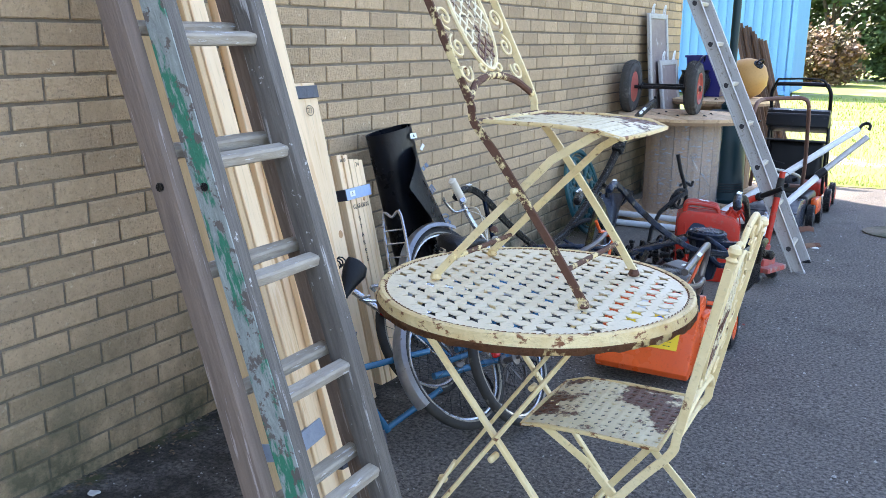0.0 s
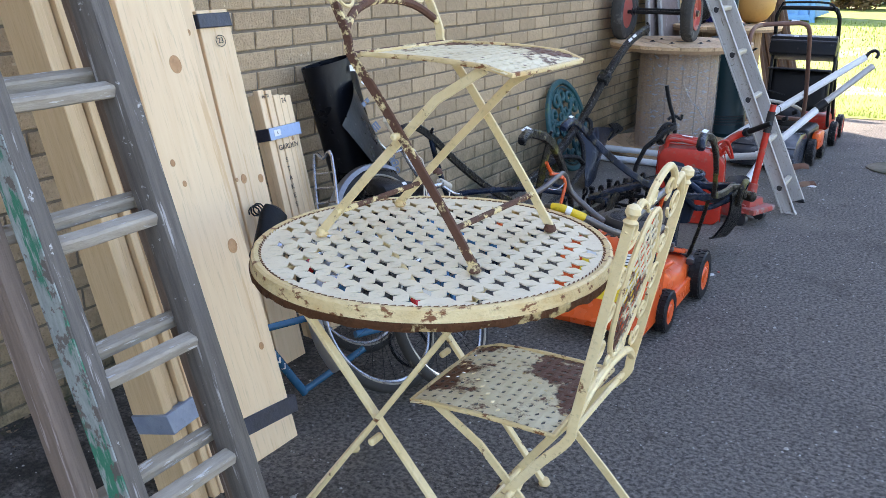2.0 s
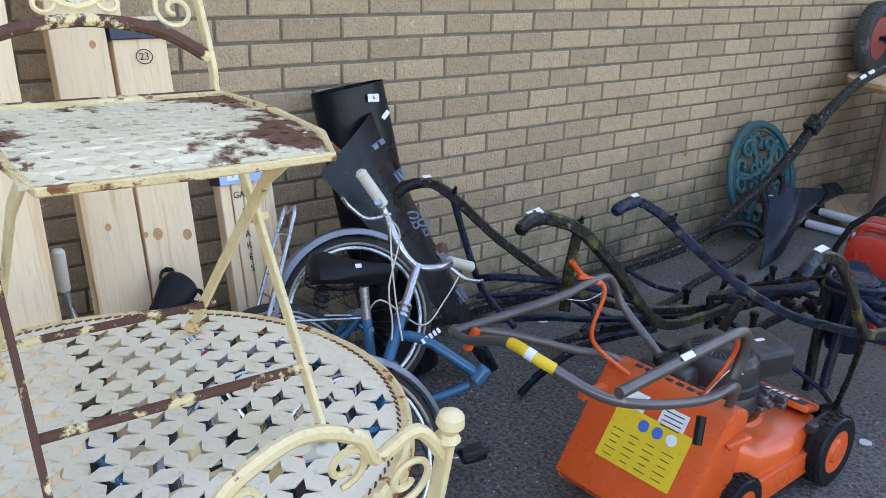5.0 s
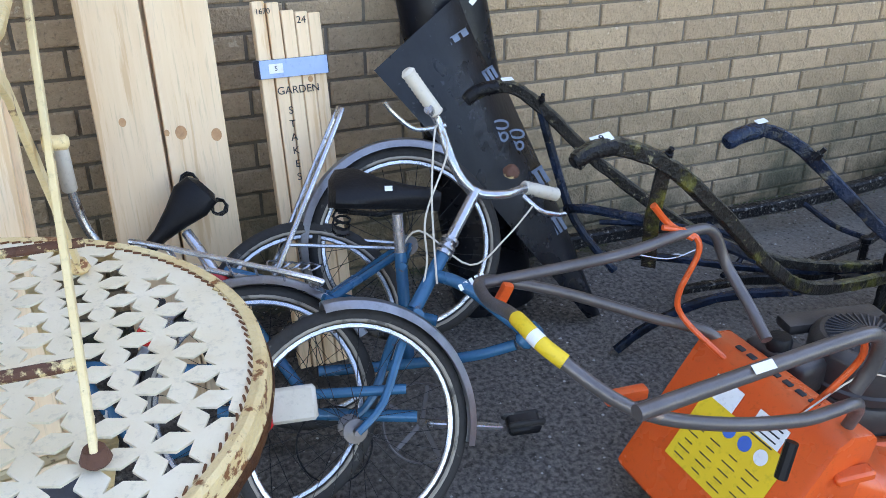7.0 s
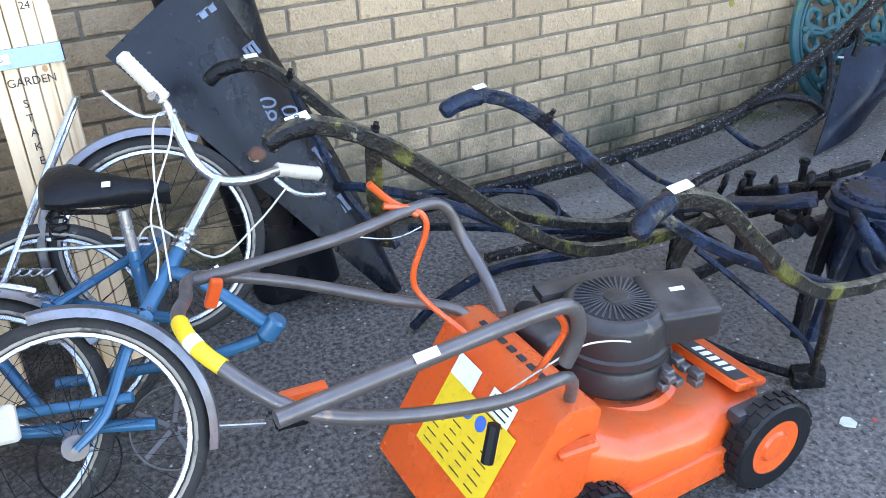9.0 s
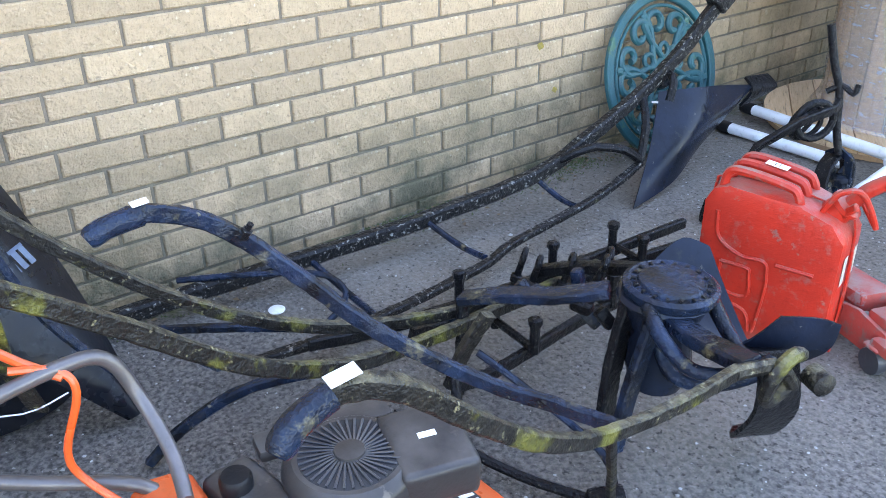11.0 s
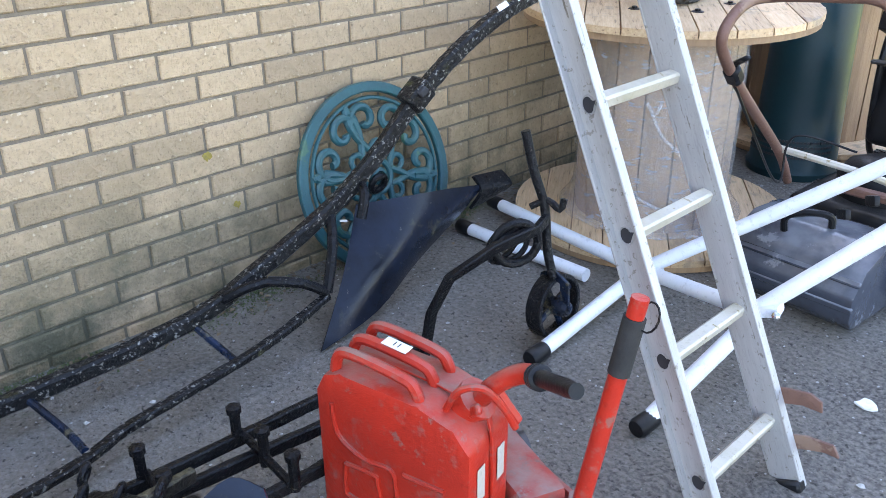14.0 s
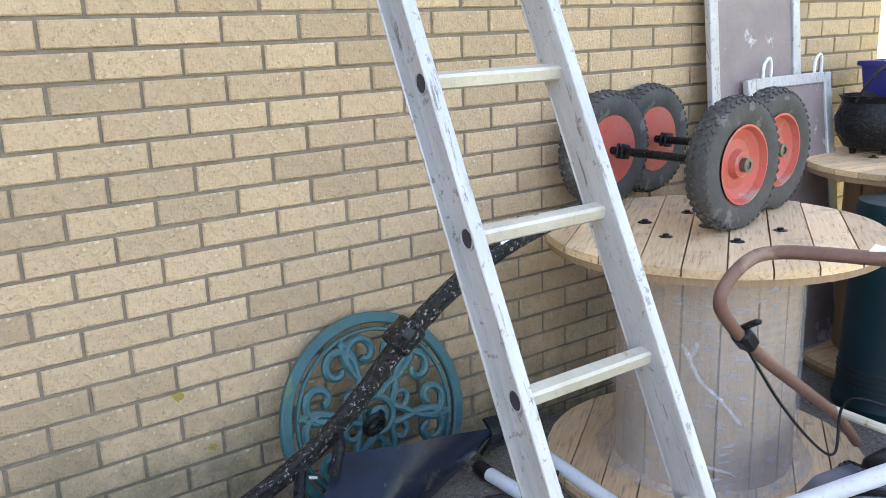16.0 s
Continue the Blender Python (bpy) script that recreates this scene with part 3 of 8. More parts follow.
# ---- boards and stakes ----
def board(parent, x0, k, y, width, length, thick, out, z0=0.0, material=PINE, knots=(), tilt=0.0):
    """A sawn board on a leaning plane, its face `out` metres in front of the plane."""
    m = lean_pose(x0, k, y, 0.0) @ pose(0, 0, 0, tilt, 0, 0)
    pl = part("plank", block(m @ Matrix.Translation((out - thick / 2, 0, length / 2 + z0)), (thick, width, length), 0.0025), material, parent)
    for s, off, r in knots:
        kn = lathe(m @ Matrix.Translation((out, off, s)) @ pose(0, 0, 0, 0, 90, 0) @ Matrix.Diagonal((1.0, 0.8, 1, 1)), [(r * 1.25, -0.001), (r * 1.25, 0.0009), (r * 0.6, 0.0013)], 16)
        part("knot", kn, KNOT, pl)
    return pl


def band(parent, x0, k, y, s, width, depth, tall, material, name="tape_band", front=None, skew=0.0):
    m = lean_pose(x0, k, y, s) @ pose(0, 0, 0, skew, 0, 0)
    tp = part(name, block(m @ Matrix.Translation((-depth / 2 + 0.002, 0, 0)), (depth + 0.004, width + 0.006, tall), 0.002), material, parent)
    if front:
        part("tape_end", block(m @ Matrix.Translation((0.0045, 0, 0)), (0.002, width, tall * 0.98), 0.0005), front, tp)
    return tp


stack = thing("plank_stack", (0.8, 2.32, 0), "stack of sawn pine boards on edge taped together against the wall", "planks", "sawn pine stacks")
for i, (y, w, ln, o) in enumerate([(2.275, 0.030, 1.86, 0.0), (2.307, 0.024, 1.90, -0.012), (2.334, 0.022, 1.84, 0.004), (2.375, 0.056, 1.97, 0.010)]):
    board(stack, 0.815, 0.30, y, w, ln, 0.13, o, material=PINE_EDGE if i < 3 else PINE)
band(stack, 0.827, 0.30, 2.333, 0.24, 0.15, 0.14, 0.055, TAPEGREY, skew=6)
wide = thing("plank_stack", (0.8, 2.6, 0), "stack of wide sawn pine boards with knots leaning on the wall", "planks", "sawn pine stacks")
board(wide, 0.80, 0.286, 2.575, 0.215, 2.05, 0.024, 0.0, knots=((1.115, 0.03, 0.020), (0.60, 0.055, 0.017), (0.86, -0.07, 0.008), (0.30, 0.06, 0.009), (1.50, -0.02, 0.012), (0.80, -0.05, 0.007)), tilt=-1.2)
board(wide, 0.80, 0.286, 2.545, 0.22, 2.0, 0.024, -0.026, tilt=-1.8)
board(wide, 0.80, 0.286, 2.60, 0.21, 1.95, 0.03, -0.054, tilt=-0.5)
band(wide, 0.802, 0.286, 2.59, 0.10, 0.235, 0.09, 0.05, TAPEDARK, skew=-5)
tall_stack = thing("plank_stack", (0.46, 3.0, 0), "pair of broad knotty pine boards with dark tape on the wall", "planks", "sawn pine stacks")
board(tall_stack, 0.46, 0.22, 2.925, 0.135, 1.45, 0.05, 0.0, knots=((0.70, -0.01, 0.008), (0.30, 0.02, 0.007), (1.15, 0.03, 0.008)), tilt=0.3)
board(tall_stack, 0.46, 0.22, 3.063, 0.137, 1.215, 0.05, 0.002, knots=((0.662, -0.033, 0.013), (0.648, 0.045, 0.012), (0.665, -0.064, 0.006), (0.38, -0.03, 0.006)), tilt=-0.2)
board(tall_stack, 0.46, 0.22, 3.00, 0.10, 1.30, 0.022, -0.052)
band(tall_stack, 0.468, 0.22, 3.063, 1.155, 0.138, 0.06, 0.045, TAPEDARK)
m = lean_pose(0.468, 0.22, 3.07, 1.09) @ pose(0, 0, 0, 90, 0, 90)
letters("23", m, 0.026, INK_DARK, tall_stack)
part("ink_ring", tube([m @ Vector((0.021 * math.cos(a), 0.018 * math.sin(a), 0)) for a in [k * math.pi / 10 for k in range(20)]], 0.0012, 4, True), INK_DARK, tall_stack)

stakes = thing("stake_bundle", (0.42, 3.33, 0), "bundle of sawn pine garden stakes bound with pale blue tape", "stakes")
for i, (y, w, ln, o) in enumerate([(3.255, 0.030, 0.93, -0.004), (3.288, 0.030, 0.925, 0.0), (3.321, 0.031, 0.905, 0.002), (3.354, 0.031, 0.90, 0.0), (3.386, 0.030, 0.895, -0.003)]):
    board(stakes, 0.42, 0.22, y, w, ln, 0.028, o, knots=((0.74, 0.004, 0.006),) if i == 3 else ())
    board(stakes, 0.42, 0.22, y + 0.004, w, ln - 0.015, 0.028, o - 0.03)
band(stakes, 0.424, 0.22, 3.32, 0.755, 0.166, 0.06, 0.044, TAPEDARK, front=TAPEBLUE)
sm = lambda y, s: lean_pose(0.4235, 0.22, y, s) @ pose(0, 0, 0, 90, 0, 90)
part("lot_label", sheet(lean_pose(0.4305, 0.22, 3.275, 0.757) @ pose(0, 0, 0, 90, 0, 90), 0.034, 0.022), WHITE, stakes)
letters("5", lean_pose(0.432, 0.22, 3.275, 0.757) @ pose(0, 0, 0, 90, 0, 90), 0.016, INK_DARK, stakes)
letters("GARDEN", sm(3.325, 0.702), 0.026, INK_DARK, stakes)
for i, ch in enumerate("STAKES"):
    letters(ch, sm(3.30, 0.655 - i * 0.032), 0.026, INK_DARK, stakes)
letters("24", sm(3.352, 0.86), 0.024, INK_DARK, stakes)
letters("1670", sm(3.262, 0.885), 0.018, INK_DARK, stakes)


# ---- garden table and chairs ----
TABLE_C, TABLE_R, TABLE_Z = Vector((1.333, 2.58, 0)), 0.412, 0.719


def lattice_top(cx, cy, radius, cell, turn, z, thick):
    """A pressed sheet with a lattice of four-pointed star holes inside a circle."""
    bm = bmesh.new()
    n = int(radius / cell) + 2
    rot = Matrix.Rotation(turn, 3, "Z")
    cache = {}

    def v(p):
        q = rot @ Vector((p[0], p[1], 0))
        if q.length > radius:
            q *= radius / q.length
        key = (round(q.x, 5), round(q.y, 5))
        if key not in cache:
            cache[key] = bm.verts.new((cx + q.x, cy + q.y, z))
        return cache[key]

    def face(ps):
        vs = []
        for p in ps:
            w = v(p)
            if w not in vs:
                vs.append(w)
        if len(vs) > 2 and bm.faces.get(vs) is None:
            try:
                bm.faces.new(vs)
            except ValueError:
                pass
    for i in range(-n, n + 1):
        for j in range(-n, n + 1):
            c = Vector(((i + 0.416) * cell, (j + 0.87) * cell))
            if c.length - 0.72 * cell > radius:
                continue
            h = cell / 2
            if c.length + 0.45 * cell < radius * 0.985:
                star = []
                for q in range(8):
                    a = math.pi / 4 * q
                    star.append(c + Vector((math.cos(a), math.sin(a))) * (cell * 0.185 if q % 2 == 0 else cell * 0.535))
                sq = [c + Vector(d) * h for d in ((1, 0), (1, 1), (0, 1), (-1, 1), (-1, 0), (-1, -1), (0, -1), (1, -1))]
                for q in range(8):
                    face([star[q], sq[q], sq[(q + 1) % 8], star[(q + 1) % 8]])
            else:
                face([c + Vector(d) * h for d in ((1, 0), (1, 1), (0, 1), (-1, 1), (-1, 0), (-1, -1), (0, -1), (1, -1))])
    bmesh.ops.recalc_face_normals(bm, faces=bm.faces[:])
    ex = bmesh.ops.extrude_face_region(bm, geom=bm.faces[:])
    bmesh.ops.translate(bm, vec=(0, 0, -thick), verts=[w for w in ex["geom"] if isinstance(w, bmesh.types.BMVert)])
    return bm


table = thing("garden_table", TABLE_C, "round cream metal folding table with pierced top and rusting rim", "table")
part("tabletop", lattice_top(TABLE_C.x, TABLE_C.y, TABLE_R - 0.012, 0.0543, radians(4), TABLE_Z, 0.003), CREAM_TOP, table, "worn off-white top pierced with stars", smooth=False)
rim = part("rim", lathe(Matrix.Translation(TABLE_C), [(TABLE_R - 0.018, TABLE_Z - 0.006), (TABLE_R - 0.018, TABLE_Z + 0.002), (TABLE_R - 0.008, TABLE_Z + 0.004), (TABLE_R - 0.002, TABLE_Z), (TABLE_R, TABLE_Z - 0.012), (TABLE_R, TABLE_Z - 0.020), (TABLE_R + 0.002, TABLE_Z - 0.024), (TABLE_R + 0.002, TABLE_Z - 0.036), (TABLE_R - 0.004, TABLE_Z - 0.036), (TABLE_R - 0.006, TABLE_Z - 0.012)], 72, cap=False), CREAM_RIM, table, "cream rim flaking to brown rust")
rope = bmesh.new()
for k in range(150):
    a = 2 * math.pi * k / 150
    p = TABLE_C + Vector((math.cos(a) * (TABLE_R - 0.021), math.sin(a) * (TABLE_R - 0.021), TABLE_Z + 0.001))
    d = Vector((-math.sin(a + 0.35), math.cos(a + 0.35), 0)) * 0.006
    sweep(rope, [p - d, p, p + d], 0.0017, 5)
part("rope_border", rope, RUST_LIP, table, "thin rusted rope moulding")
lip = bmesh.new()
lr = random.Random(17)
ring_a, ring_b, ring_c = [], [], []
for k in range(180):
    a = 2 * math.pi * k / 180
    drop = 0.006 * noise.noise((math.cos(a) * 9, math.sin(a) * 9, 2)) + lr.uniform(-0.002, 0.002)
    for ring, r, z in ((ring_a, TABLE_R + 0.0022, -0.0235), (ring_b, TABLE_R + 0.0045, -0.0275), (ring_c, TABLE_R + 0.0030, -0.041 + drop)):
        ring.append(lip.verts.new(TABLE_C + Vector((math.cos(a) * r, math.sin(a) * r, TABLE_Z + z))))
for ra, rb_ in ((ring_a, ring_b), (ring_b, ring_c)):
    for k in range(180):
        lip.faces.new((ra[k], ra[(k + 1) % 180], rb_[(k + 1) % 180], rb_[k]))
bmesh.ops.solidify(lip, geom=lip.faces[:], thickness=0.002)
part("rusted_lip", lip, RUST_LIP, table, "flaking rust along the lower lip")
# two crossed leg frames
dirx = Vector((0.98, 0.20, 0)).normalized()
for off, sgn in ((Vector((1.355, 2.31, 0)), 1), (Vector((1.265, 2.76, 0)), -1)):
    for s in (-1, 1):
        top = off + dirx * (0.215 * -s) + Vector((0, 0, TABLE_Z - 0.018))
        foot = off + dirx * (0.275 * s) + Vector((0, 0, 0.006))
        side = Vector((0, 0.007 * s, 0))
        part("leg", tube([top + side, foot + side], 0.01, section=(0.011, 0.023), up=dirx.cross(Vector((0, 0, 1)))), CREAM, table)
        part("foot_cap", lathe(foot + side - Vector((0, 0, 0.006)), [(0.014, 0), (0.017, 0.006), (0.012, 0.018)], 12), CREAM_RIM, table)
    part("pivot_bolt", lathe(facing(off + Vector((0, -0.02, 0.352)), (0, -1, 0)), [(0.009, -0.03), (0.009, 0.002), (0.005, 0.005)], 12), CREAM, table)
for s in (-1, 1):
    a, b = Vector((1.355, 2.31, 0)) + dirx * 0.24 * s, Vector((1.265, 2.76, 0)) + dirx * 0.24 * s
    part("stretcher", tube([a + Vector((0, 0, 0.07)), b + Vector((0, 0, 0.07))], 0.007, 8), CREAM, table)
    a2, b2 = Vector((1.355, 2.31, 0)) + dirx * 0.215 * s, Vector((1.265, 2.76, 0)) + dirx * 0.215 * s
    part("top_bar", tube([a2 + Vector((0, 0, TABLE_Z - 0.014)), b2 + Vector((0, 0, TABLE_Z - 0.014))], 0.006, 8), CREAM, table)


def scroll(c, r, a0, turns, sgn=1, n=14):
    """A spiral in the plane: centre, outer radius, start angle, turns."""
    return [(c[0] + r * (1 - 0.8 * i / n) * math.cos(a0 + sgn * turns * 2 * math.pi * i / n), c[1] + r * (1 - 0.8 * i / n) * math.sin(a0 + sgn * turns * 2 * math.pi * i / n)) for i in range(n + 1)]


def folding_chair(m, rusty, label, lean=0.195):
    """Chair facing local +x, feet at z 0."""
    ch = thing("folding_chair", m, label, "chair", "cream metal garden chairs")
    hw = 0.172
    slope = Vector((-lean, 0, 0.98)).normalized()
    hinge = Vector((-0.118, 0, 0.475))

    def up(s, y):
        return hinge + slope * s + Vector((0, y, 0))
    one = RUSTY if rusty else CREAM
    for s in (-1, 1):
        y = s * hw
        mtl = one if s < 0 else CREAM
        # main member: front foot, curving up through the hinge into the back post
        part("back_post", tube([(0.205, y, 0.012), (0.12, y, 0.135), (-0.03, y, 0.335), (-0.105, y, 0.425), hinge + Vector((0, y, 0)), up(0.20, y), up(0.43, y)], 0, steps=5, section=(0.021, 0.0075), up=(0, 1, 0)), mtl, ch, "rust-eaten post" if (rusty and s < 0) else "")
        part("leg", tube([(-0.225, y * 0.9, 0.012), (-0.08, y * 0.9, 0.165), (0.10, y * 0.9, 0.345), (0.215, y * 0.9, 0.415)], 0.008, section=(0.020, 0.0065), up=(0, 1, 0)), CREAM, ch)
        part("foot_cap", lathe((0.205, y, 0), [(0.012, 0), (0.016, 0.005), (0.011, 0.018)], 12), RUSTY, ch)
        part("foot_cap", lathe((-0.225, y * 0.9, 0), [(0.012, 0), (0.016, 0.005), (0.011, 0.018)], 12), CREAM_RIM, ch)
        part("pivot_bolt", lathe(facing((0.015, y * 1.08, 0.265), (0, s, 0)), [(0.008, -0.02), (0.008, 0.003), (0.004, 0.006)], 10), CREAM, ch)
        fin = up(0.43, y)
        part("finial", lathe(facing(fin, slope, (0, 1, 0)), [(0.010, -0.006), (0.014, 0.0), (0.008, 0.007), (0.015, 0.018), (0.013, 0.028), (0.005, 0.034)], 12), CREAM, ch)
    part("front_stretcher", tube([(0.155, -hw, 0.085), (0.155, hw, 0.085)], 0.007, 8), RUSTY if rusty else CREAM, ch)
    part("rear_stretcher", tube([(-0.165, -hw, 0.07), (-0.165, hw, 0.07)], 0.007, 8), RUSTY if rusty else CREAM, ch)
    part("hinge_bar", tube([(-0.10, -hw, 0.425), (-0.10, hw, 0.425)], 0.007, 8), RUSTY if rusty else CREAM, ch)
    arch = [up(0.0, -hw), up(0.045, -hw * 0.6), up(0.062, 0), up(0.045, hw * 0.6), up(0.0, hw)]
    part("arch_rail", tube(arch, 0.0095, 8, steps=5), RUSTY if rusty else CREAM, ch)
    # seat: pierced pan with a rolled rim
    pan = bmesh.new()
    nx, ny = 13, 13
    x0, x1 = -0.075, 0.268
    zz = lambda x: 0.432 - 0.016 * max(0, (x - 0.14) / 0.12) ** 2 - 0.004
    rnd = random.Random(5)
    for i in range(nx):
        for j in range(ny):
            cx, cy = x0 + (x1 - x0) * (i + 0.5) / nx, -hw + 2 * hw * (j + 0.5) / ny
            hx, hy = (x1 - x0) / nx / 2, hw / ny
            o = [pan.verts.new((cx + a * hx, cy + b * hy, zz(cx + a * hx))) for a, b in ((-1, -1), (1, -1), (1, 1), (-1, 1))]
            t = (i + j) % 2
            inner = [(-0.75, -0.15), (0.15, -0.35), (0.75, 0.15), (-0.15, 0.35)] if t else [(0.35, -0.15), (0.15, 0.75), (-0.35, 0.15), (-0.15, -0.75)]
            inn = [pan.verts.new((cx + a * hx, cy + b * hy, zz(cx) - 0.001)) for a, b in (inner if t else [inner[2], inner[3], inner[0], inner[1]])]
            for q in range(4):
                pan.faces.new((o[q], o[(q + 1) % 4], inn[(q + 1) % 4], inn[q]))
    bmesh.ops.remove_doubles(pan, verts=pan.verts[:], dist=0.0005)
    ex = bmesh.ops.extrude_face_region(pan, geom=pan.faces[:])
    bmesh.ops.translate(pan, vec=(0, 0, -0.002), verts=[w for w in ex["geom"] if isinstance(w, bmesh.types.BMVert)])
    part("seat", pan, CREAM_SEAT, ch, "pierced seat with flaked paint and rust", smooth=False)
    rimp = [(x0, -hw, zz(x0)), (0.10, -hw, zz(0.1)), (0.22, -hw, zz(0.22)), (x1 + 0.004, -hw * 0.92, zz(x1) - 0.004), (x1 + 0.010, 0, zz(x1) - 0.005), (x1 + 0.004, hw * 0.92, zz(x1) - 0.004), (0.22, hw, zz(0.22)), (0.10, hw, zz(0.1)), (x0, hw, zz(x0))]
    part("seat_rim", sweep(bmesh.new(), rimp, 0, closed=True, section=(0.010, 0.010)), CREAM_RIM, ch)
    # back panel: arched top, oval of lattice, scrolls
    B = lambda u, v: hinge + slope * v + Vector((0.001, u, 0))
    top = [(-hw, 0.405), (-0.13, 0.455), (-0.085, 0.44), (-0.06, 0.475), (0, 0.50), (0.06, 0.475), (0.085, 0.44), (0.13, 0.455), (hw, 0.405)]
    part("top_rail", tube([B(u, v) for u, v in top], 0.0075, 8, steps=5), CREAM, ch)
    ov = [(0.082 * math.cos(a), 0.245 + 0.165 * math.sin(a)) for a in [k * 2 * math.pi / 28 for k in range(28)]]
    part("oval_frame", tube([B(u, v) for u, v in ov], 0.006, 6, True), CREAM, ch)
    lat = bmesh.new()
    for k in range(-8, 9):
        for sg in (1, -1):
            seg = []
            for i in range(41):
                u = -0.082 + 0.164 * i / 40
                v = 0.245 + sg * u * 1.1 + k * 0.04 + 0.004 * math.sin(u * 220)
                if (u / 0.080) ** 2 + ((v - 0.245) / 0.162) ** 2 < 1:
                    seg.append(B(u, v))
            if len(seg) > 3:
                sweep(lat, seg[::2] if len(seg) > 8 else seg, 0, section=(0.006, 0.003), up=(1, 0, 0.2))
    part("lattice_panel", lat, CREAM_SEAT, ch)
    for s in (-1, 1):
        for c, r, a0, tn, dr in (((0.128, 0.395), 0.036, 3.3, 1.4, 1), ((0.125, 0.305), 0.032, 1.2, 1.4, -1), ((0.132, 0.225), 0.034, 4.7, 1.4, 1), ((0.126, 0.145), 0.033, 1.4, 1.4, -1), ((0.135, 0.075), 0.030, 2.6, 1.3, 1), ((0.05, 0.40 + 0.045), 0.026, 4.7, 1.2, 1), ((0.045, 0.088), 0.022, 1.2, 1.2, 1)):
            part("scroll", tube([B(s * u, v) for u, v in scroll(c, r, a0, tn, dr)], 0.0038, 6, steps=2), CREAM, ch)
    return ch


def place_local(fn, m, *a):
    """Build a thing in its own frame at the pose m: its parts are given in local coordinates."""
    before = set(WORLDS)
    ob = fn(Matrix(), *a)
    ob.matrix_world = m
    for k in set(WORLDS) - before:
        WORLDS[k] = m
    return ob


place_local(folding_chair, pose(1.322, 2.625, TABLE_Z + 0.004, 0, 0, -3), True, "cream folding chair with one rust-eaten leg standing on the table", 0.50)
place_local(folding_chair, pose(1.655, 2.565, 0, 0, 0, 180), False, "cream folding chair with pierced flaking seat beside the table")


# ---- rolled black sheet against the wall ----
def dpm_roll():
    th = thing("plastic_sheet_roll", (0.3, 3.8, 0), "partly unrolled black plastic damp-proof sheet leaning on the wall", "sheet roll")
    base, top = Vector((0.30, 3.86, 0.0)), Vector((0.135, 3.735, 0.955))
    ax = (top - base).normalized()
    ux = Vector((0.1, 1, 0)) - ax * Vector((0.1, 1, 0)).dot(ax)
    ux.normalize()
    uy = ax.cross(ux)
    if uy.x < 0:
        uy = -uy
    bm = bmesh.new()
    rows, cols, h = 10, 60, (top - base).length
    grid = []
    for i in range(rows + 1):
        s = i / rows
        row = []
        for j in range(cols + 1):
            a = -0.6 + j / cols * 2 * math.pi * 1.75
            r = 0.128 - 0.030 * j / cols + 0.004 * math.sin(3 * a + 2 * s)
            row.append(bm.verts.new(base + ax * (s * h) + ux * (r * math.cos(a)) + uy * (r * 0.75 * math.sin(a))))
        grid.append(row)
    for a, b in zip(grid, grid[1:]):
        for k in range(cols):
            bm.faces.new((a[k], a[k + 1], b[k + 1], b[k]))
    bmesh.ops.solidify(bm, geom=bm.faces[:], thickness=0.002)
    roll = part("roll", bm, DPM, th)
    # loose outer flap: a slanting sheet with a corner standing out
    c = [Vector((0.40, 3.475, 0.765)), Vector((0.20, 3.80, 0.90)), Vector((0.20, 3.93, 0.62)), Vector((0.52, 4.05, 0.02)), Vector((0.50, 3.72, 0.02))]
    bm = bmesh.new()
    rows = 14
    left = smoothline([c[0], c[0].lerp(c[3], 0.35) + Vector((0.02, -0.02, 0.03)), c[0].lerp(c[3], 0.72) + Vector((0.02, 0, 0)), c[3]], 5)
    right = smoothline([c[1], c[1].lerp(c[2], 0.6), c[2], c[2].lerp(c[3], 0.5) + Vector((-0.05, 0.05, 0)), c[3] + Vector((-0.03, 0.05, 0))], 5)
    n = 16
    pick = lambda line, s: line[min(int(s * (len(line) - 1)), len(line) - 2)].lerp(line[min(int(s * (len(line) - 1)), len(line) - 2) + 1], s * (len(line) - 1) - min(int(s * (len(line) - 1)), len(line) - 2))
    grid = []
    for i in range(n + 1):
        a, b = pick(left, i / n), pick(right, i / n)
        grid.append([bm.verts.new(a.lerp(b, j / 8) + Vector((0.035, 0, 0.02)) * math.sin(math.pi * j / 8)) for j in range(9)])
    for a, b in zip(grid, grid[1:]):
        for k in range(8):
            bm.faces.new((a[k], a[k + 1], b[k + 1], b[k]))
    bmesh.ops.solidify(bm, geom=bm.faces[:], thickness=0.002)
    flap = part("flap", bm, DPM, th)
    for i, (s, j, w, hh) in enumerate([(0.12, 5, 0.07, 0.018), (0.30, 6, 0.035, 0.035), (0.45, 4, 0.045, 0.055), (0.53, 5, 0.05, 0.06), (0.63, 5, 0.05, 0.05), (0.72, 4, 0.04, 0.05)]):
        a, b = pick(left, s), pick(right, s)
        p = a.lerp(b, j / 8) + Vector((0.042, 0, 0.024))
        nrm = Vector((0.92, -0.25, 0.35))
        mm = facing(p, nrm) @ pose(0, 0, 0, 0, 0, 30)
        if i in (2, 3):
            letters("80", mm @ pose(0, 0, 0.001, 0, 0, 55), 0.062, PALEINK, flap, "print_mark")
            continue
        bm = bmesh.new()
        for q in range(3):
            sheet(mm, w * 0.24, hh, bm, 0.001, cx=(q - 1) * w * 0.36)
        sheet(mm, w, hh * 0.16, bm, 0.001, cy=hh * 0.42)
        part("print_mark", bm, PALEINK, flap)
    part("lot_label", sheet(facing((0.245, 3.765, 0.935), (1, -0.3, 0.25)), 0.036, 0.024), WHITE, th)
    letters("6", facing((0.248, 3.765, 0.9355), (1, -0.3, 0.25)), 0.018, INK_DARK, th)
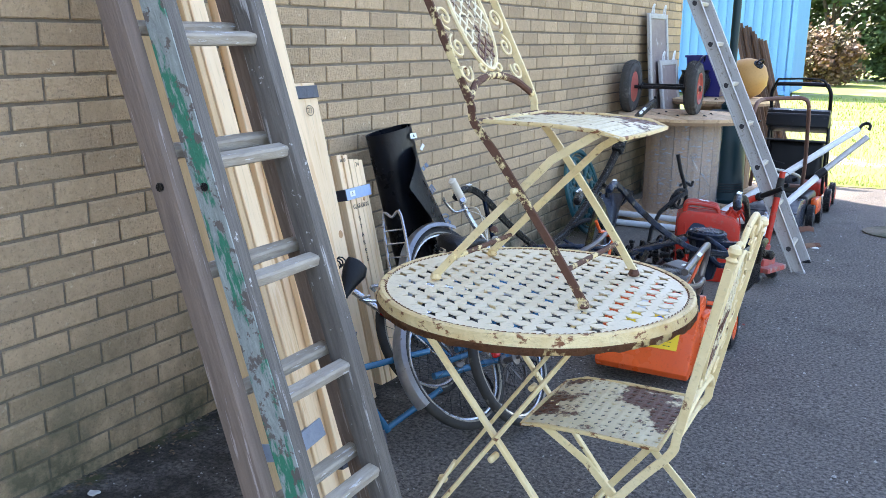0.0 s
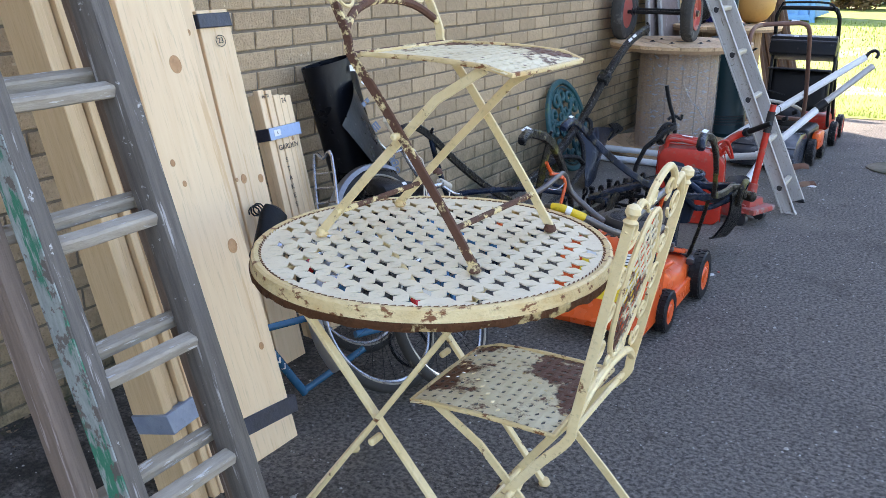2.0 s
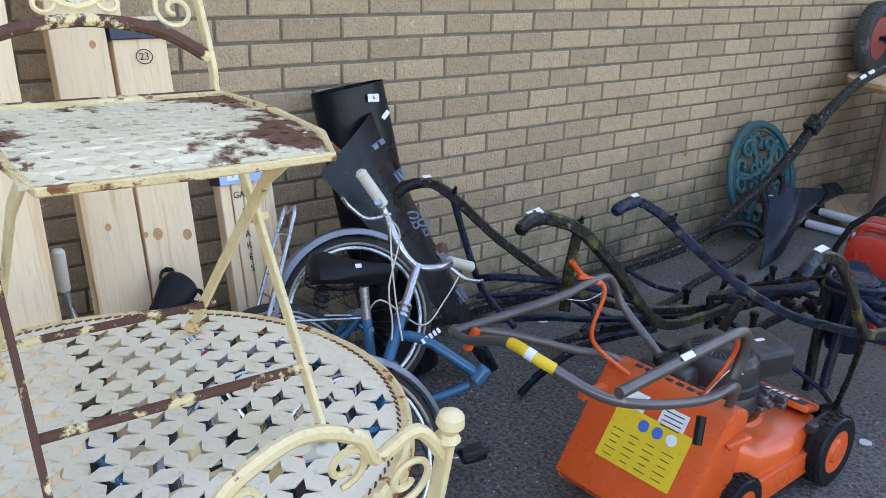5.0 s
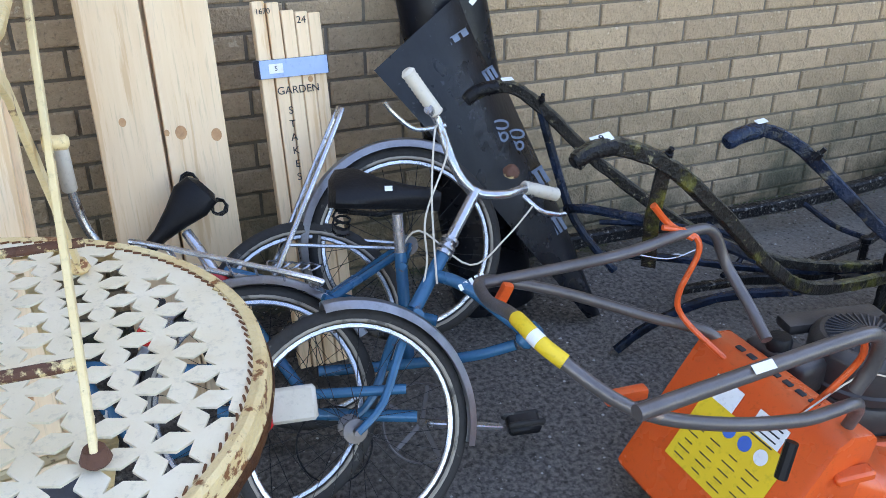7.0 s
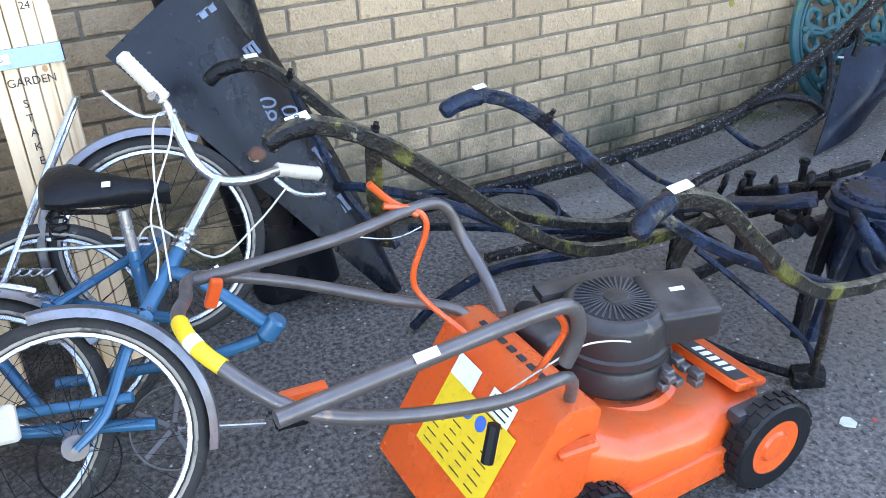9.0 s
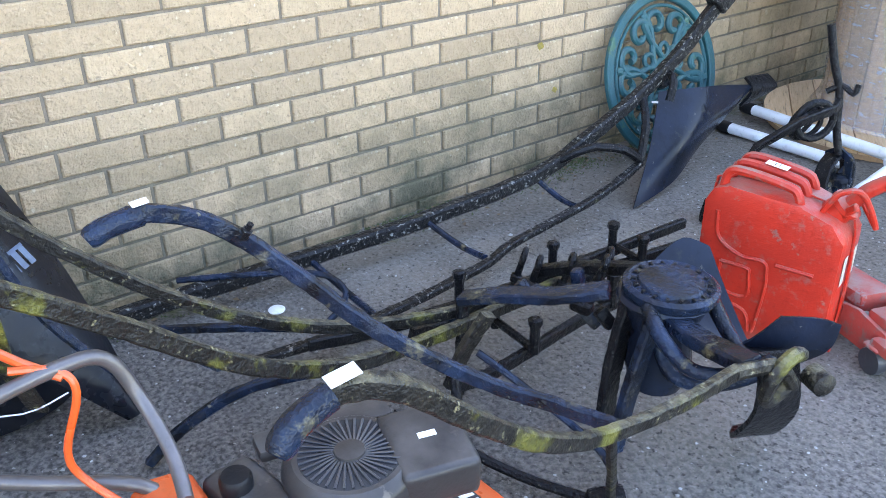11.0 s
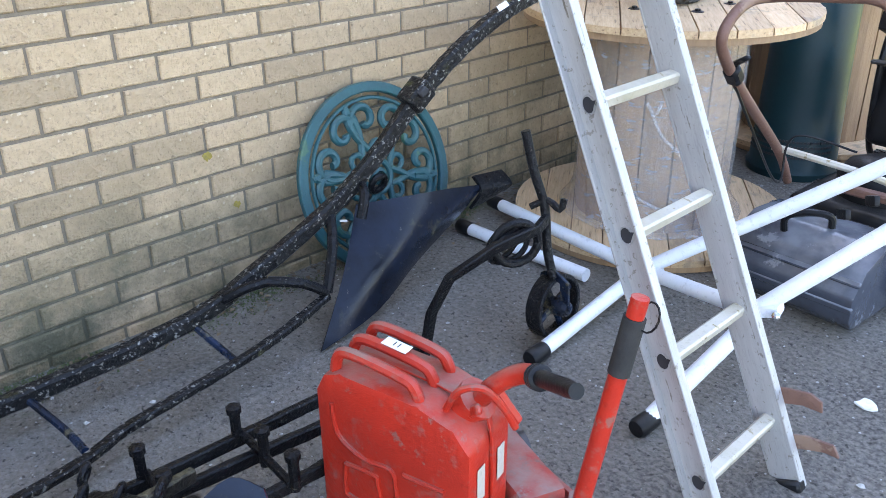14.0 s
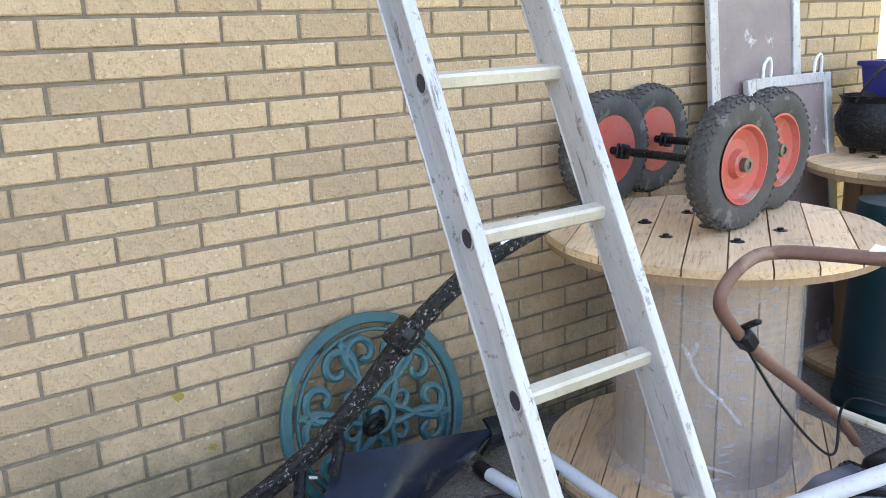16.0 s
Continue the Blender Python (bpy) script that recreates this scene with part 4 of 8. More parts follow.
    part("price_tag", sheet(facing((0.275, 3.79, 0.885), (1, -0.3, 0.25)) @ pose(0, 0, 0, 0, 0, 50), 0.03, 0.014), WHITE, th)


dpm_roll()


# ---- bicycles ----
def bike_wheel(bike, c, normal, R, tyre=RUBBER, wall=GUM, spokes=28):
    m = facing(c, normal)
    ring = lambda rr, z=0, n=48: [m @ Vector((rr * math.cos(2 * math.pi * k / n), rr * math.sin(2 * math.pi * k / n), z)) for k in range(n)]
    w = part("wheel", sweep(bmesh.new(), ring(R - 0.034), 0, closed=True, section=(0.013, 0.013), up=normal), CHROME, bike, "dulled chrome rim")
    part("tyre", tube(ring(R - 0.016), 0.0175, 10, True), tyre, w, "worn black tyre")
    for z in (0.0135, -0.0135):
        part("sidewall", tube(ring(R - 0.024, z), 0.0045, 6, True), wall, w, "perished whitewall")
    part("hub", lathe(m, [(0.006, -0.05), (0.006, -0.03), (0.024, -0.028), (0.024, -0.024), (0.012, -0.02), (0.012, 0.02), (0.024, 0.024), (0.024, 0.028), (0.006, 0.03), (0.006, 0.05)], 16), TUBEGREY, w)
    bm = bmesh.new()
    for k in range(spokes):
        a = 2 * math.pi * k / spokes
        b = a + (0.55 if k % 4 < 2 else -0.55)
        z = 0.022 if k % 2 else -0.022
        sweep(bm, [m @ Vector((0.022 * math.cos(b), 0.022 * math.sin(b), z)), m @ Vector(((R - 0.036) * math.cos(a), (R - 0.036) * math.sin(a), 0))], 0.0009, 4)
    part("spokes", bm, IRON, w)["kind"] = "stuff"
    return w, m


def guard(bike, m, R, a0, a1, material=GUARD):
    pts = [m @ Vector((R * math.cos(radians(a0 + (a1 - a0) * k / 24)), R * math.sin(radians(a0 + (a1 - a0) * k / 24)), 0)) for k in range(25)]
    bm = bmesh.new()
    ax = m.to_3x3() @ Vector((0, 0, 1))
    prof = [(-0.030, -0.016), (-0.022, 0.0), (0.0, 0.006), (0.022, 0.0), (0.030, -0.016)]
    c = m.translation
    rings = [[bm.verts.new(p + ax * u + (p - c).normalized() * v) for u, v in prof] for p in pts]
    for a, b in zip(rings, rings[1:]):
        for k in range(4):
            bm.faces.new((a[k], a[k + 1], b[k + 1], b[k]))
    bmesh.ops.solidify(bm, geom=bm.faces[:], thickness=0.0015)
    return part("mudguard", bm, material, bike)


def saddle(bike, c, fwd, up, length=0.27, wide=1.0):
    f, u = Vector(fwd).normalized(), Vector(up)
    m = axes(c, f, u)
    bm = bmesh.new()
    rows = [(-0.13, 0.040, 0.0), (-0.115, 0.070, 0.012), (-0.07, 0.078, 0.016), (-0.01, 0.052, 0.006), (0.06, 0.028, 0.0), (0.12, 0.024, -0.004), (0.142, 0.012, -0.012)]
    rings = []
    for x, w, z in rows:
        rings.append([bm.verts.new(m @ Vector((x * length / 0.27, wide * w * math.cos(a), z + (0.02 * math.sin(a) if math.sin(a) > 0 else 0.036 * math.sin(a) * (1 if abs(math.cos(a)) > 0.5 else 0.3))))) for a in [2 * math.pi * k / 16 for k in range(16)]])
    for a, b in zip(rings, rings[1:]):
        for k in range(16):
            bm.faces.new((a[k], a[(k + 1) % 16], b[(k + 1) % 16], b[k]))
    bm.faces.new(rings[0][::-1])
    bm.faces.new(rings[-1])
    s = part("saddle", bm, VINYL, bike, "black vinyl saddle")
    for y in (-0.045, 0.045):
        part("spring", tube([m @ Vector((-0.085 + 0.018 * math.cos(k * 0.8), y + 0.018 * math.sin(k * 0.8), -0.02 - 0.0022 * k)) for k in range(24)], 0.003, 5), IRON, s)
    part("saddle_clamp", tube([m @ Vector((-0.09, 0, -0.05)), m @ Vector((0.0, 0, -0.055)), m @ Vector((0.12, 0, -0.02))], 0.006, 6), IRON, s)
    return s


def carrier(bike, a, b, side, drop):
    """A chrome tube carrier between two ends, with cross wires."""
    a, b, side = Vector(a), Vector(b), Vector(side)
    cr = part("carrier", tube([a - side * 0.3, a - side, b - side, b, b + side, a + side, a + side * 0.3], 0.006, 8, steps=4), CHROME, bike, "chrome tube carrier")
    for k in range(1, 6):
        p = a.lerp(b, k / 6)
        part("carrier_wire", tube([p - side, p + side], 0.003, 6), CHROME, cr)
    for s in (-1, 1):
        part("carrier_stay", tube([a.lerp(b, 0.15) + side * s, Vector(drop) + side * s * 0.5], 0.0045, 6), CHROME, cr)


def bicycle_a():
    bk = thing("bicycle", (0.9, 3.35, 0), "folded blue small-wheel bicycle with chrome mudguards leaning in a heap", "bicycle", "folded bicycles")
    nf = (0.90, -0.04, 0.43)
    hub = Vector((0.985, 3.205, 0.232))
    w, m = bike_wheel(bk, hub, nf, 0.236)
    head, stem = Vector((0.865, 3.385, 0.388)), Vector((0.682, 3.61, 0.552))
    d = (stem - hub).normalized()
    crown = hub + d * 0.265
    n = Vector(nf).normalized()
    for s in (-1, 1):
        part("fork_blade", tube([hub + n * 0.045 * s, hub + d * 0.08 + n * 0.04 * s + Vector((0.012, 0.01, -0.012)), hub + d * 0.19 + n * 0.038 * s, crown + n * 0.034 * s], 0.010, 8, steps=3, taper=lambda t: 0.75 + 0.35 * t), BIKEBLUE, bk)
    part("fork_crown", tube([crown - n * 0.042, crown + n * 0.042], 0.014, 10), BIKEBLUE, bk)
    part("brake_caliper", tube([crown + n * 0.03 - d * 0.05, crown + n * 0.045 - d * 0.01, crown + n * 0.0 + d * 0.02, crown - n * 0.045 - d * 0.01, crown - n * 0.03 - d * 0.05], 0.006, 6, steps=3), CHROME, bk)
    part("head_tube", tube([crown + d * 0.01, crown + d * 0.15], 0.0155, 12), BIKEBLUE, bk)
    part("stem", tube([crown + d * 0.15, crown + d * 0.33], 0.0125, 12), CHROME, bk, "chrome handlebar stem")
    for s in (0.15, 0.165, 0.185):
        part("headset_ring", tube([crown + d * s, crown + d * (s + 0.008)], 0.020, 14), CHROME, bk)
    # handlebar
    gl, gr = Vector((0.592, 3.483, 0.808)), Vector((0.637, 3.845, 0.482))
    sc = crown + d * 0.325
    bar = [gl.lerp(sc, 0.30), Vector((0.61, 3.545, 0.70)), Vector((0.665, 3.565, 0.60)), sc, Vector((0.70, 3.67, 0.535)), Vector((0.665, 3.74, 0.525)), gr.lerp(sc, 0.32)]
    hb = part("handlebar", tube(bar, 0.011, 10, steps=4), CHROME, bk, "chrome handlebar")
    gdir = (gl - Vector((0.615, 3.56, 0.69))).normalized()
    for end, gd in ((gl, gdir), (gr, (gr - Vector((0.66, 3.74, 0.527))).normalized())):
        gm = facing(end - gd * 0.115, gd, (0, 0.3, 1))
        part("grip", lathe(gm, [(0.0135, 0)] + [(0.0165 - 0.0018 * (k % 2), 0.004 + 0.0052 * k) for k in range(20)] + [(0.017, 0.112), (0.010, 0.12)], 14), IVORY, hb, "ivory ribbed grip")
    part("brake_lever", tube([Vector((0.625, 3.56, 0.69)), Vector((0.60, 3.50, 0.68)), Vector((0.585, 3.455, 0.715)), Vector((0.582, 3.432, 0.745))], 0.0055, 8, steps=4), CHROME, hb)
    part("brake_lever", tube([Vector((0.68, 3.73, 0.515)), Vector((0.71, 3.76, 0.485)), Vector((0.715, 3.80, 0.47)), Vector((0.705, 3.83, 0.462))], 0.0055, 8, steps=4), CHROME, hb)
    part("bell", lathe(facing((0.672, 3.70, 0.57), (0.3, 0, 1)), [(0.018, 0), (0.02, 0.008), (0.012, 0.02), (0.003, 0.024)], 14), RUSTY, hb)
    for pts in ([(0.625, 3.55, 0.68), (0.72, 3.52, 0.66), (0.77, 3.45, 0.55), (0.80, 3.44, 0.46), crown + d * 0.04], [(0.70, 3.75, 0.50), (0.74, 3.66, 0.45), (0.78, 3.55, 0.42), (0.73, 3.45, 0.50), (0.72, 3.40, 0.43)], [(0.62, 3.54, 0.69), (0.70, 3.50, 0.70), (0.755, 3.47, 0.60), (0.79, 3.46, 0.50), (0.83, 3.45, 0.42)]):
        part("brake_cable", tube(pts, 0.0022, 6, steps=6), IVORY, bk)
    guard(bk, m, 0.250, -20, 95)
    # main beam to the hinge lug, and the folded rear half
    lug = Vector((0.965, 3.60, 0.335))
    part("frame_tube", tube([crown + d * 0.10, Vector((0.86, 3.50, 0.42)), Vector((0.93, 3.57, 0.36)), lug], 0.0135, 12, steps=4), BIKEBLUE, bk)
    bars = bmesh.new()
    mb = facing(Vector((0.868, 3.512, 0.432)), (0.8, -0.2, 0.55), (-0.3, 0.9, 0.1))
    for q in range(5):
        sheet(mb, 0.014, 0.008, bars, 0.001, cy=(q - 2) * 0.013)
    part("maker_mark", bars, WHITE, bk)
    part("hinge_lug", lathe(facing(lug, (0.2, 0.6, 0.75)), [(0.016, -0.026), (0.021, -0.02), (0.021, 0.02), (0.016, 0.026)], 14), BIKEBLUE, bk)
    bb = Vector((0.80, 3.44, 0.16))
    part("rear_beam", tube([lug - Vector((0.02, 0.02, 0.03)), Vector((0.90, 3.50, 0.27)), Vector((0.82, 3.36, 0.235)), Vector((0.77, 3.20, 0.23))], 0.012, 12, steps=4), BIKEBLUE, bk)
    rc, rn = Vector((0.575, 3.480, 0.390)), Vector((0.90, -0.18, 0.38))
    w2, m2 = bike_wheel(bk, rc, rn, 0.230)
    guard(bk, m2, 0.246, 60, 200)
    st = Vector((0.725, 3.43, 0.33))
    part("seat_tube", tube([Vector((0.79, 3.40, 0.21)), Vector((0.735, 3.405, 0.46))], 0.0135, 12), BIKEBLUE, bk)
    part("seat_post", tube([Vector((0.735, 3.405, 0.46)), Vector((0.722, 3.405, 0.545))], 0.0125, 10), CHROME, bk)
    saddle(bk, (0.705, 3.38, 0.588), (0.25, 0.95, -0.10), (0.25, 0, 1), 0.235, 0.80)
    part("sticker", sheet(facing((0.728, 3.385, 0.607), (0.6, -0.2, 0.9)), 0.016, 0.012), WHITE, bk)
    for s in (-1, 1):
        part("chain_stay", tube([Vector((0.76, 3.24, 0.40)) + rn * 0.02 * s, rc + rn * 0.05 * s], 0.009, 8), BIKEBLUE, bk)
        part("seat_stay", tube([Vector((0.74, 3.405, 0.43)) + rn * 0.025 * s, rc + rn * 0.05 * s], 0.008, 8), BIKEBLUE, bk)
        part("frame_strut", tube([Vector((0.77, 3.22, 0.41)) + rn * 0.02 * s, Vector((0.775, 3.40, 0.30)) + rn * 0.01 * s], 0.009, 8), BIKEBLUE, bk)
    carrier(bk, (0.565, 3.175, 0.40), (0.375, 3.385, 0.655), (0.05, -0.01, 0.012), rc + rn * 0.05)
    for k in range(5):
        part("chain_link", tube([Vector((0.575 + 0.012 * k, 3.165 + 0.02 * k, 0.405)) + Vector((0.012 * math.cos(a), 0.016 * math.sin(a), 0.004 * math.sin(2 * a))) for a in [q * math.pi / 5 for q in range(10)]], 0.0025, 5, True), CHROME, bk)
    # chain wheel and cranks
    cw = Vector((0.90, 3.385, 0.13))
    mc = facing(cw, (0.75, -0.1, 0.65))
    cwm = part("chainwheel", sweep(bmesh.new(), [mc @ Vector((0.085 * math.cos(a), 0.085 * math.sin(a), 0)) for a in [q * math.pi / 20 for q in range(40)]], 0, closed=True, section=(0.004, 0.012), up=(0.75, -0.1, 0.65)), TUBEGREY, bk, "greasy chainwheel")
    for q in range(5):
        a = q * 2 * math.pi / 5
        part("spider_arm", tube([mc @ Vector((0.01 * math.cos(a), 0.01 * math.sin(a), 0)), mc @ Vector((0.08 * math.cos(a), 0.08 * math.sin(a), 0))], 0, section=(0.010, 0.004), up=(0.75, -0.1, 0.65)), TUBEGREY, cwm)
    part("crank", tube([cw + Vector((0.03, 0, 0.02)), Vector((0.93, 3.56, 0.085))], 0, section=(0.018, 0.012)), CHROME, bk)
    part("pedal", block(axes((0.925, 3.62, 0.075), (0.2, 1, 0), (0.3, 0, 1)), (0.075, 0.055, 0.024), 0.006), BLACKPL, bk)
    for s in (-0.018, 0.018):
        part("pedal_tread", block(axes((0.925 + s, 3.62, 0.085), (0.2, 1, 0), (0.3, 0, 1)), (0.085, 0.012, 0.018), 0.004), RUBBER, bk)
    return bk


bicycle_a()


def bicycle_b():
    bk = thing("bicycle", (0.8, 3.05, 0), "folded blue bicycle with white rear reflector lying beside the table", "bicycle", "folded bicycles")
    rc, rn = Vector((0.835, 3.06, 0.235)), Vector((0.80, -0.12, 0.58))
    w, m = bike_wheel(bk, rc, rn, 0.238)
    guard(bk, m, 0.254, 25, 200)
    fc, fn = Vector((0.62, 3.22, 0.258)), Vector((0.86, -0.1, 0.5))
    bike_wheel(bk, fc, fn, 0.236)
    carrier(bk, (0.60, 2.905, 0.50), (0.765, 3.20, 0.44), (0.035, -0.01, 0.035), rc)
    saddle(bk, (0.445, 2.98, 0.49), (0.15, -0.75, -0.60), (0.75, 0, 0.65), 0.21, 0.62)
    part("seat_post", tube([Vector((0.455, 3.0, 0.46)), Vector((0.58, 3.06, 0.36))], 0.0125, 10), CHROME, bk)
    part("red_collar", tube([Vector((0.555, 3.035, 0.395)), Vector((0.585, 3.055, 0.37))], 0.019, 12), REFLRED, bk)
    for a, b, r in (((0.58, 3.06, 0.36), (0.80, 3.16, 0.20), 0.016), ((0.56, 3.06, 0.40), (0.83, 3.45, 0.33), 0.015), ((0.62, 2.72, 0.28), (0.70, 2.84, 0.04), 0.017), ((0.62, 2.72, 0.28), (0.78, 2.98, 0.30), 0.014), ((0.80, 2.98, 0.21), (0.96, 3.35, 0.20), 0.016), ((0.70, 2.84, 0.05), (0.82, 3.0, 0.16), 0.014), ((0.85, 3.00, 0.27), (0.98, 3.32, 0.29), 0.013)):
        part("frame_tube", tube([a, b], r * 0.8, 12), BIKEBLUE, bk)
    marks = bmesh.new()
    for q in range(5):
        sheet(facing(Vector((0.66, 2.755, 0.20)) + Vector((0.006, 0.012, -0.024)) * q, (0.6, -0.8, 0.2)), 0.012, 0.018, marks, 0.001)
    part("maker_mark", marks, WHITE, bk)
    part("reflector", block(axes((1.0, 3.085, 0.335), (0.3, 0.9, 0.1), (0.8, -0.2, 0.5)), (0.10, 0.065, 0.02), 0.006), REFLWHITE, bk, "yellowed white reflector mount")
    part("reflector_lens", block(axes((1.0, 3.038, 0.33), (0.3, 0.9, 0.1), (0.8, -0.2, 0.5)), (0.028, 0.062, 0.024), 0.006), REFLRED, bk, "red reflector lens")
    part("rear_lamp", lathe(facing((0.80, 2.87, 0.42), (0.55, -0.8, 0.1)), [(0.012, -0.06), (0.024, -0.04), (0.026, 0.0), (0.022, 0.004)], 18), CHROME, bk)
    part("lamp_lens", lathe(facing((0.8025, 2.866, 0.4205), (0.55, -0.8, 0.1)), [(0.020, 0), (0.018, 0.004), (0.008, 0.006)], 18), REFLRED, bk)
    hb = part("handlebar", tube([(0.35, 2.78, 0.56), (0.36, 2.80, 0.46), (0.40, 2.86, 0.36), (0.52, 2.92, 0.33)], 0.011, 10, steps=4), CHROME, bk)
    part("grip", lathe(facing((0.349, 2.779, 0.555), (-0.02, -0.03, 1)), [(0.0135, 0), (0.0165, 0.004), (0.0165, 0.10), (0.010, 0.108)], 14), IVORY, hb, "ivory grip")
    bm = bmesh.new()
    c = Vector((0.86, 3.20, 0.10))
    mc = facing(c, (0.75, -0.1, 0.65))
    part("chainwheel", sweep(bm, [mc @ Vector((0.08 * math.cos(a), 0.08 * math.sin(a), 0)) for a in [q * math.pi / 16 for q in range(32)]], 0, closed=True, section=(0.004, 0.012), up=(0.75, -0.1, 0.65)), IRON, bk)


bicycle_b()


# ---- orange lawn mower ----
def tread_wheel(parent, c, axis, R, wd, cap, lugs=24):
    m = facing(c, axis)
    w = part("wheel", lathe(m, [(R * 0.6, -wd / 2), (R * 0.93, -wd / 2), (R, -wd * 0.36), (R, wd * 0.36), (R * 0.93, wd / 2), (R * 0.62, wd / 2), (R * 0.60, wd * 0.3)], 32), BLACKPL, parent)
    part("hub_cap", lathe(m, [(R * 0.63, wd * 0.30), (R * 0.62, wd * 0.46), (R * 0.35, wd * 0.40), (R * 0.30, wd * 0.52), (R * 0.12, wd * 0.56)], 28), cap, w)
    bm = bmesh.new()
    for k in range(lugs):
        a = 2 * math.pi * k / lugs
        for z, o in ((-wd * 0.22, 0), (wd * 0.22, math.pi / lugs)):
            block(m @ Matrix.Rotation(a + o, 4, "Z") @ Matrix.Translation((R, 0, z)), (0.006, R * 0.16, wd * 0.36), 0, bm)
    part("tread", bm, BLACKPL, w, smooth=False)
    return w


def orange_mower():
    mw = thing("lawn_mower", (1.30, 4.1, 0), "orange rotary lawn mower with folded grey handle and black engine", "lawn mower")
    # deck: rounded shell, wider at the back
    bm = bmesh.new()
    secs = [(3.93, 0.165, 0.10, 0.285), (4.00, 0.19, 0.06, 0.26), (4.09, 0.20, 0.05, 0.20), (4.22, 0.205, 0.05, 0.185), (4.34, 0.195, 0.06, 0.185), (4.43, 0.165, 0.075, 0.17), (4.475, 0.12, 0.09, 0.14)]
    rings = []
    for y, hw, z0, z1 in secs:
        ring = []
        for k in range(20):
            a = 2 * math.pi * k / 20
            cx, sx = math.cos(a), math.sin(a)
            ring.append(bm.verts.new((1.30 + hw * math.copysign(abs(cx) ** 0.45, cx), y, (z0 + z1) / 2 + (z1 - z0) / 2 * math.copysign(abs(sx) ** 0.5, sx))))
        rings.append(ring)
    for a, b in zip(rings, rings[1:]):
        for k in range(20):
            bm.faces.new((a[k], a[(k + 1) % 20], b[(k + 1) % 20], b[k]))
    bm.faces.new(rings[0][::-1])
    bm.faces.new(rings[-1])
    deck = part("deck", bm, ORANGE, mw, "glossy orange plastic deck")
    # front nose plate with logo bars
    part("nose_plate", block(axes((1.36, 4.40, 0.192), (1, 0.1, -0.05), (0, 0.3, 1)), (0.20, 0.10, 0.02), 0.008, segs=2), ORANGE, deck)
    lg = bmesh.new()
    for q in range(5):
        sheet(axes((1.33 + 0.020 * q, 4.385 + 0.002 * q, 0.2095 - 0.001 * q), (1, 0.1, -0.05), (0, 0.3, 1)), 0.012, 0.032, lg, 0.001)
    part("logo_strip", sheet(axes((1.37, 4.385, 0.2075), (1, 0.1, -0.05), (0, 0.3, 1)), 0.15, 0.05), INK_DARK, deck)
    part("logo_bars", lg, WHITE, deck)
    # skirt
    part("skirt", prism(Matrix.Translation((1.515, 4.0, 0)) @ pose(0, 0, 0, 0, 0, 90), [(0.0, 0.045), (0.40, 0.055), (0.44, 0.065), (0.44, 0.085), (0.36, 0.12), (0.0, 0.12)], 0.03, bevel=0.006), ORANGE, deck)
    # grass box flap at the rear
    ob = prism(Matrix.Translation((1.495, 0, 0)) @ pose(0, 0, 0, 0, 0, 90), [(3.735, 0.085), (3.755, 0.055), (3.95, 0.055), (4.00, 0.33), (3.985, 0.345), (3.93, 0.355), (3.905, 0.34)], 0.375, bevel=0.01)
    box = part("rear_flap", ob, ORANGE, mw, "sloping orange rear flap")
    nrm = Vector((0, -0.83, 0.55))
    lm = lambda x, s: facing(Vector((x, 3.905, 0.34)) + Vector((0, -0.17, -0.255)).normalized() * s + nrm.normalized() * 0.003, nrm)
    part("warning_label", sheet(lm(1.325, 0.145), 0.225, 0.145), YELLOW, box, "yellow warning label")
    part("data_label", sheet(lm(1.25, 0.055), 0.075, 0.055), WHITE, box)
    part("data_label", sheet(lm(1.37, 0.06), 0.075, 0.06), WHITE, box)
    pr = bmesh.new()
    for r in range(5):
        for q in range(4):
            sheet(lm(1.245 + q * 0.05, 0.135 + r * 0.017) @ Matrix.Translation((0, 0, 0.0013)), 0.034 - 0.006 * ((q + r) % 3), 0.0022, pr, 0.0006)
    for r in range(4):
        sheet(lm(1.37, 0.04 + r * 0.012) @ Matrix.Translation((0, 0, 0.0013)), 0.055, 0.003, pr, 0.0006)
    part("print_lines", pr, INK_DARK, box)["kind"] = "stuff"
    for q in range(3):
        part("pictogram", lathe(lm(1.305 + q * 0.042, 0.10) @ Matrix.Translation((0, 0, 0.0013)), [(0.015, 0), (0.015, 0.0008)], 16), BLUELAB if q < 2 else WHITE, box)
    # slots are dark blocks on the surface, their inner shade painted
    slots = bmesh.new()
    for q in range(7):
        block((1.20 + q * 0.032, 3.945, 0.3545), (0.02, 0.012, 0.004), 0.001, slots)
    part("vent_slots", slots, INK_DARK, box)
    # engine
    en = Vector((1.275, 4.20, 0))
    eng = part("engine", lathe(en, [(0.108, 0.205), (0.120, 0.215), (0.122, 0.245), (0.114, 0.262), (0.105, 0.264)], 32), ENGINE, mw, "dusty black petrol engine")
    part("engine_base", lathe(en, [(0.098, 0.165), (0.10, 0.19), (0.104, 0.207)], 28), INK_DARK, eng)
    part("deck_collar", lathe(en, [(0.135, 0.165), (0.135, 0.188), (0.125, 0.196), (0.112, 0.194), (0.108, 0.175)], 36), ORANGE, eng)
    part("recoil_housing", lathe(en + Vector((0.0, 0.0, 0)), [(0.100, 0.262), (0.112, 0.268), (0.113, 0.285), (0.108, 0.29), (0.108, 0.345), (0.104, 0.355), (0.09, 0.366), (0.086, 0.366)], 32), ENGINE, eng)
    # dark disc paints the shade below the fan grille
    part("fan_recess", lathe(en, [(0.086, 0.3645), (0.080, 0.3665)], 32), INK_DARK, eng)
    fan = bmesh.new()
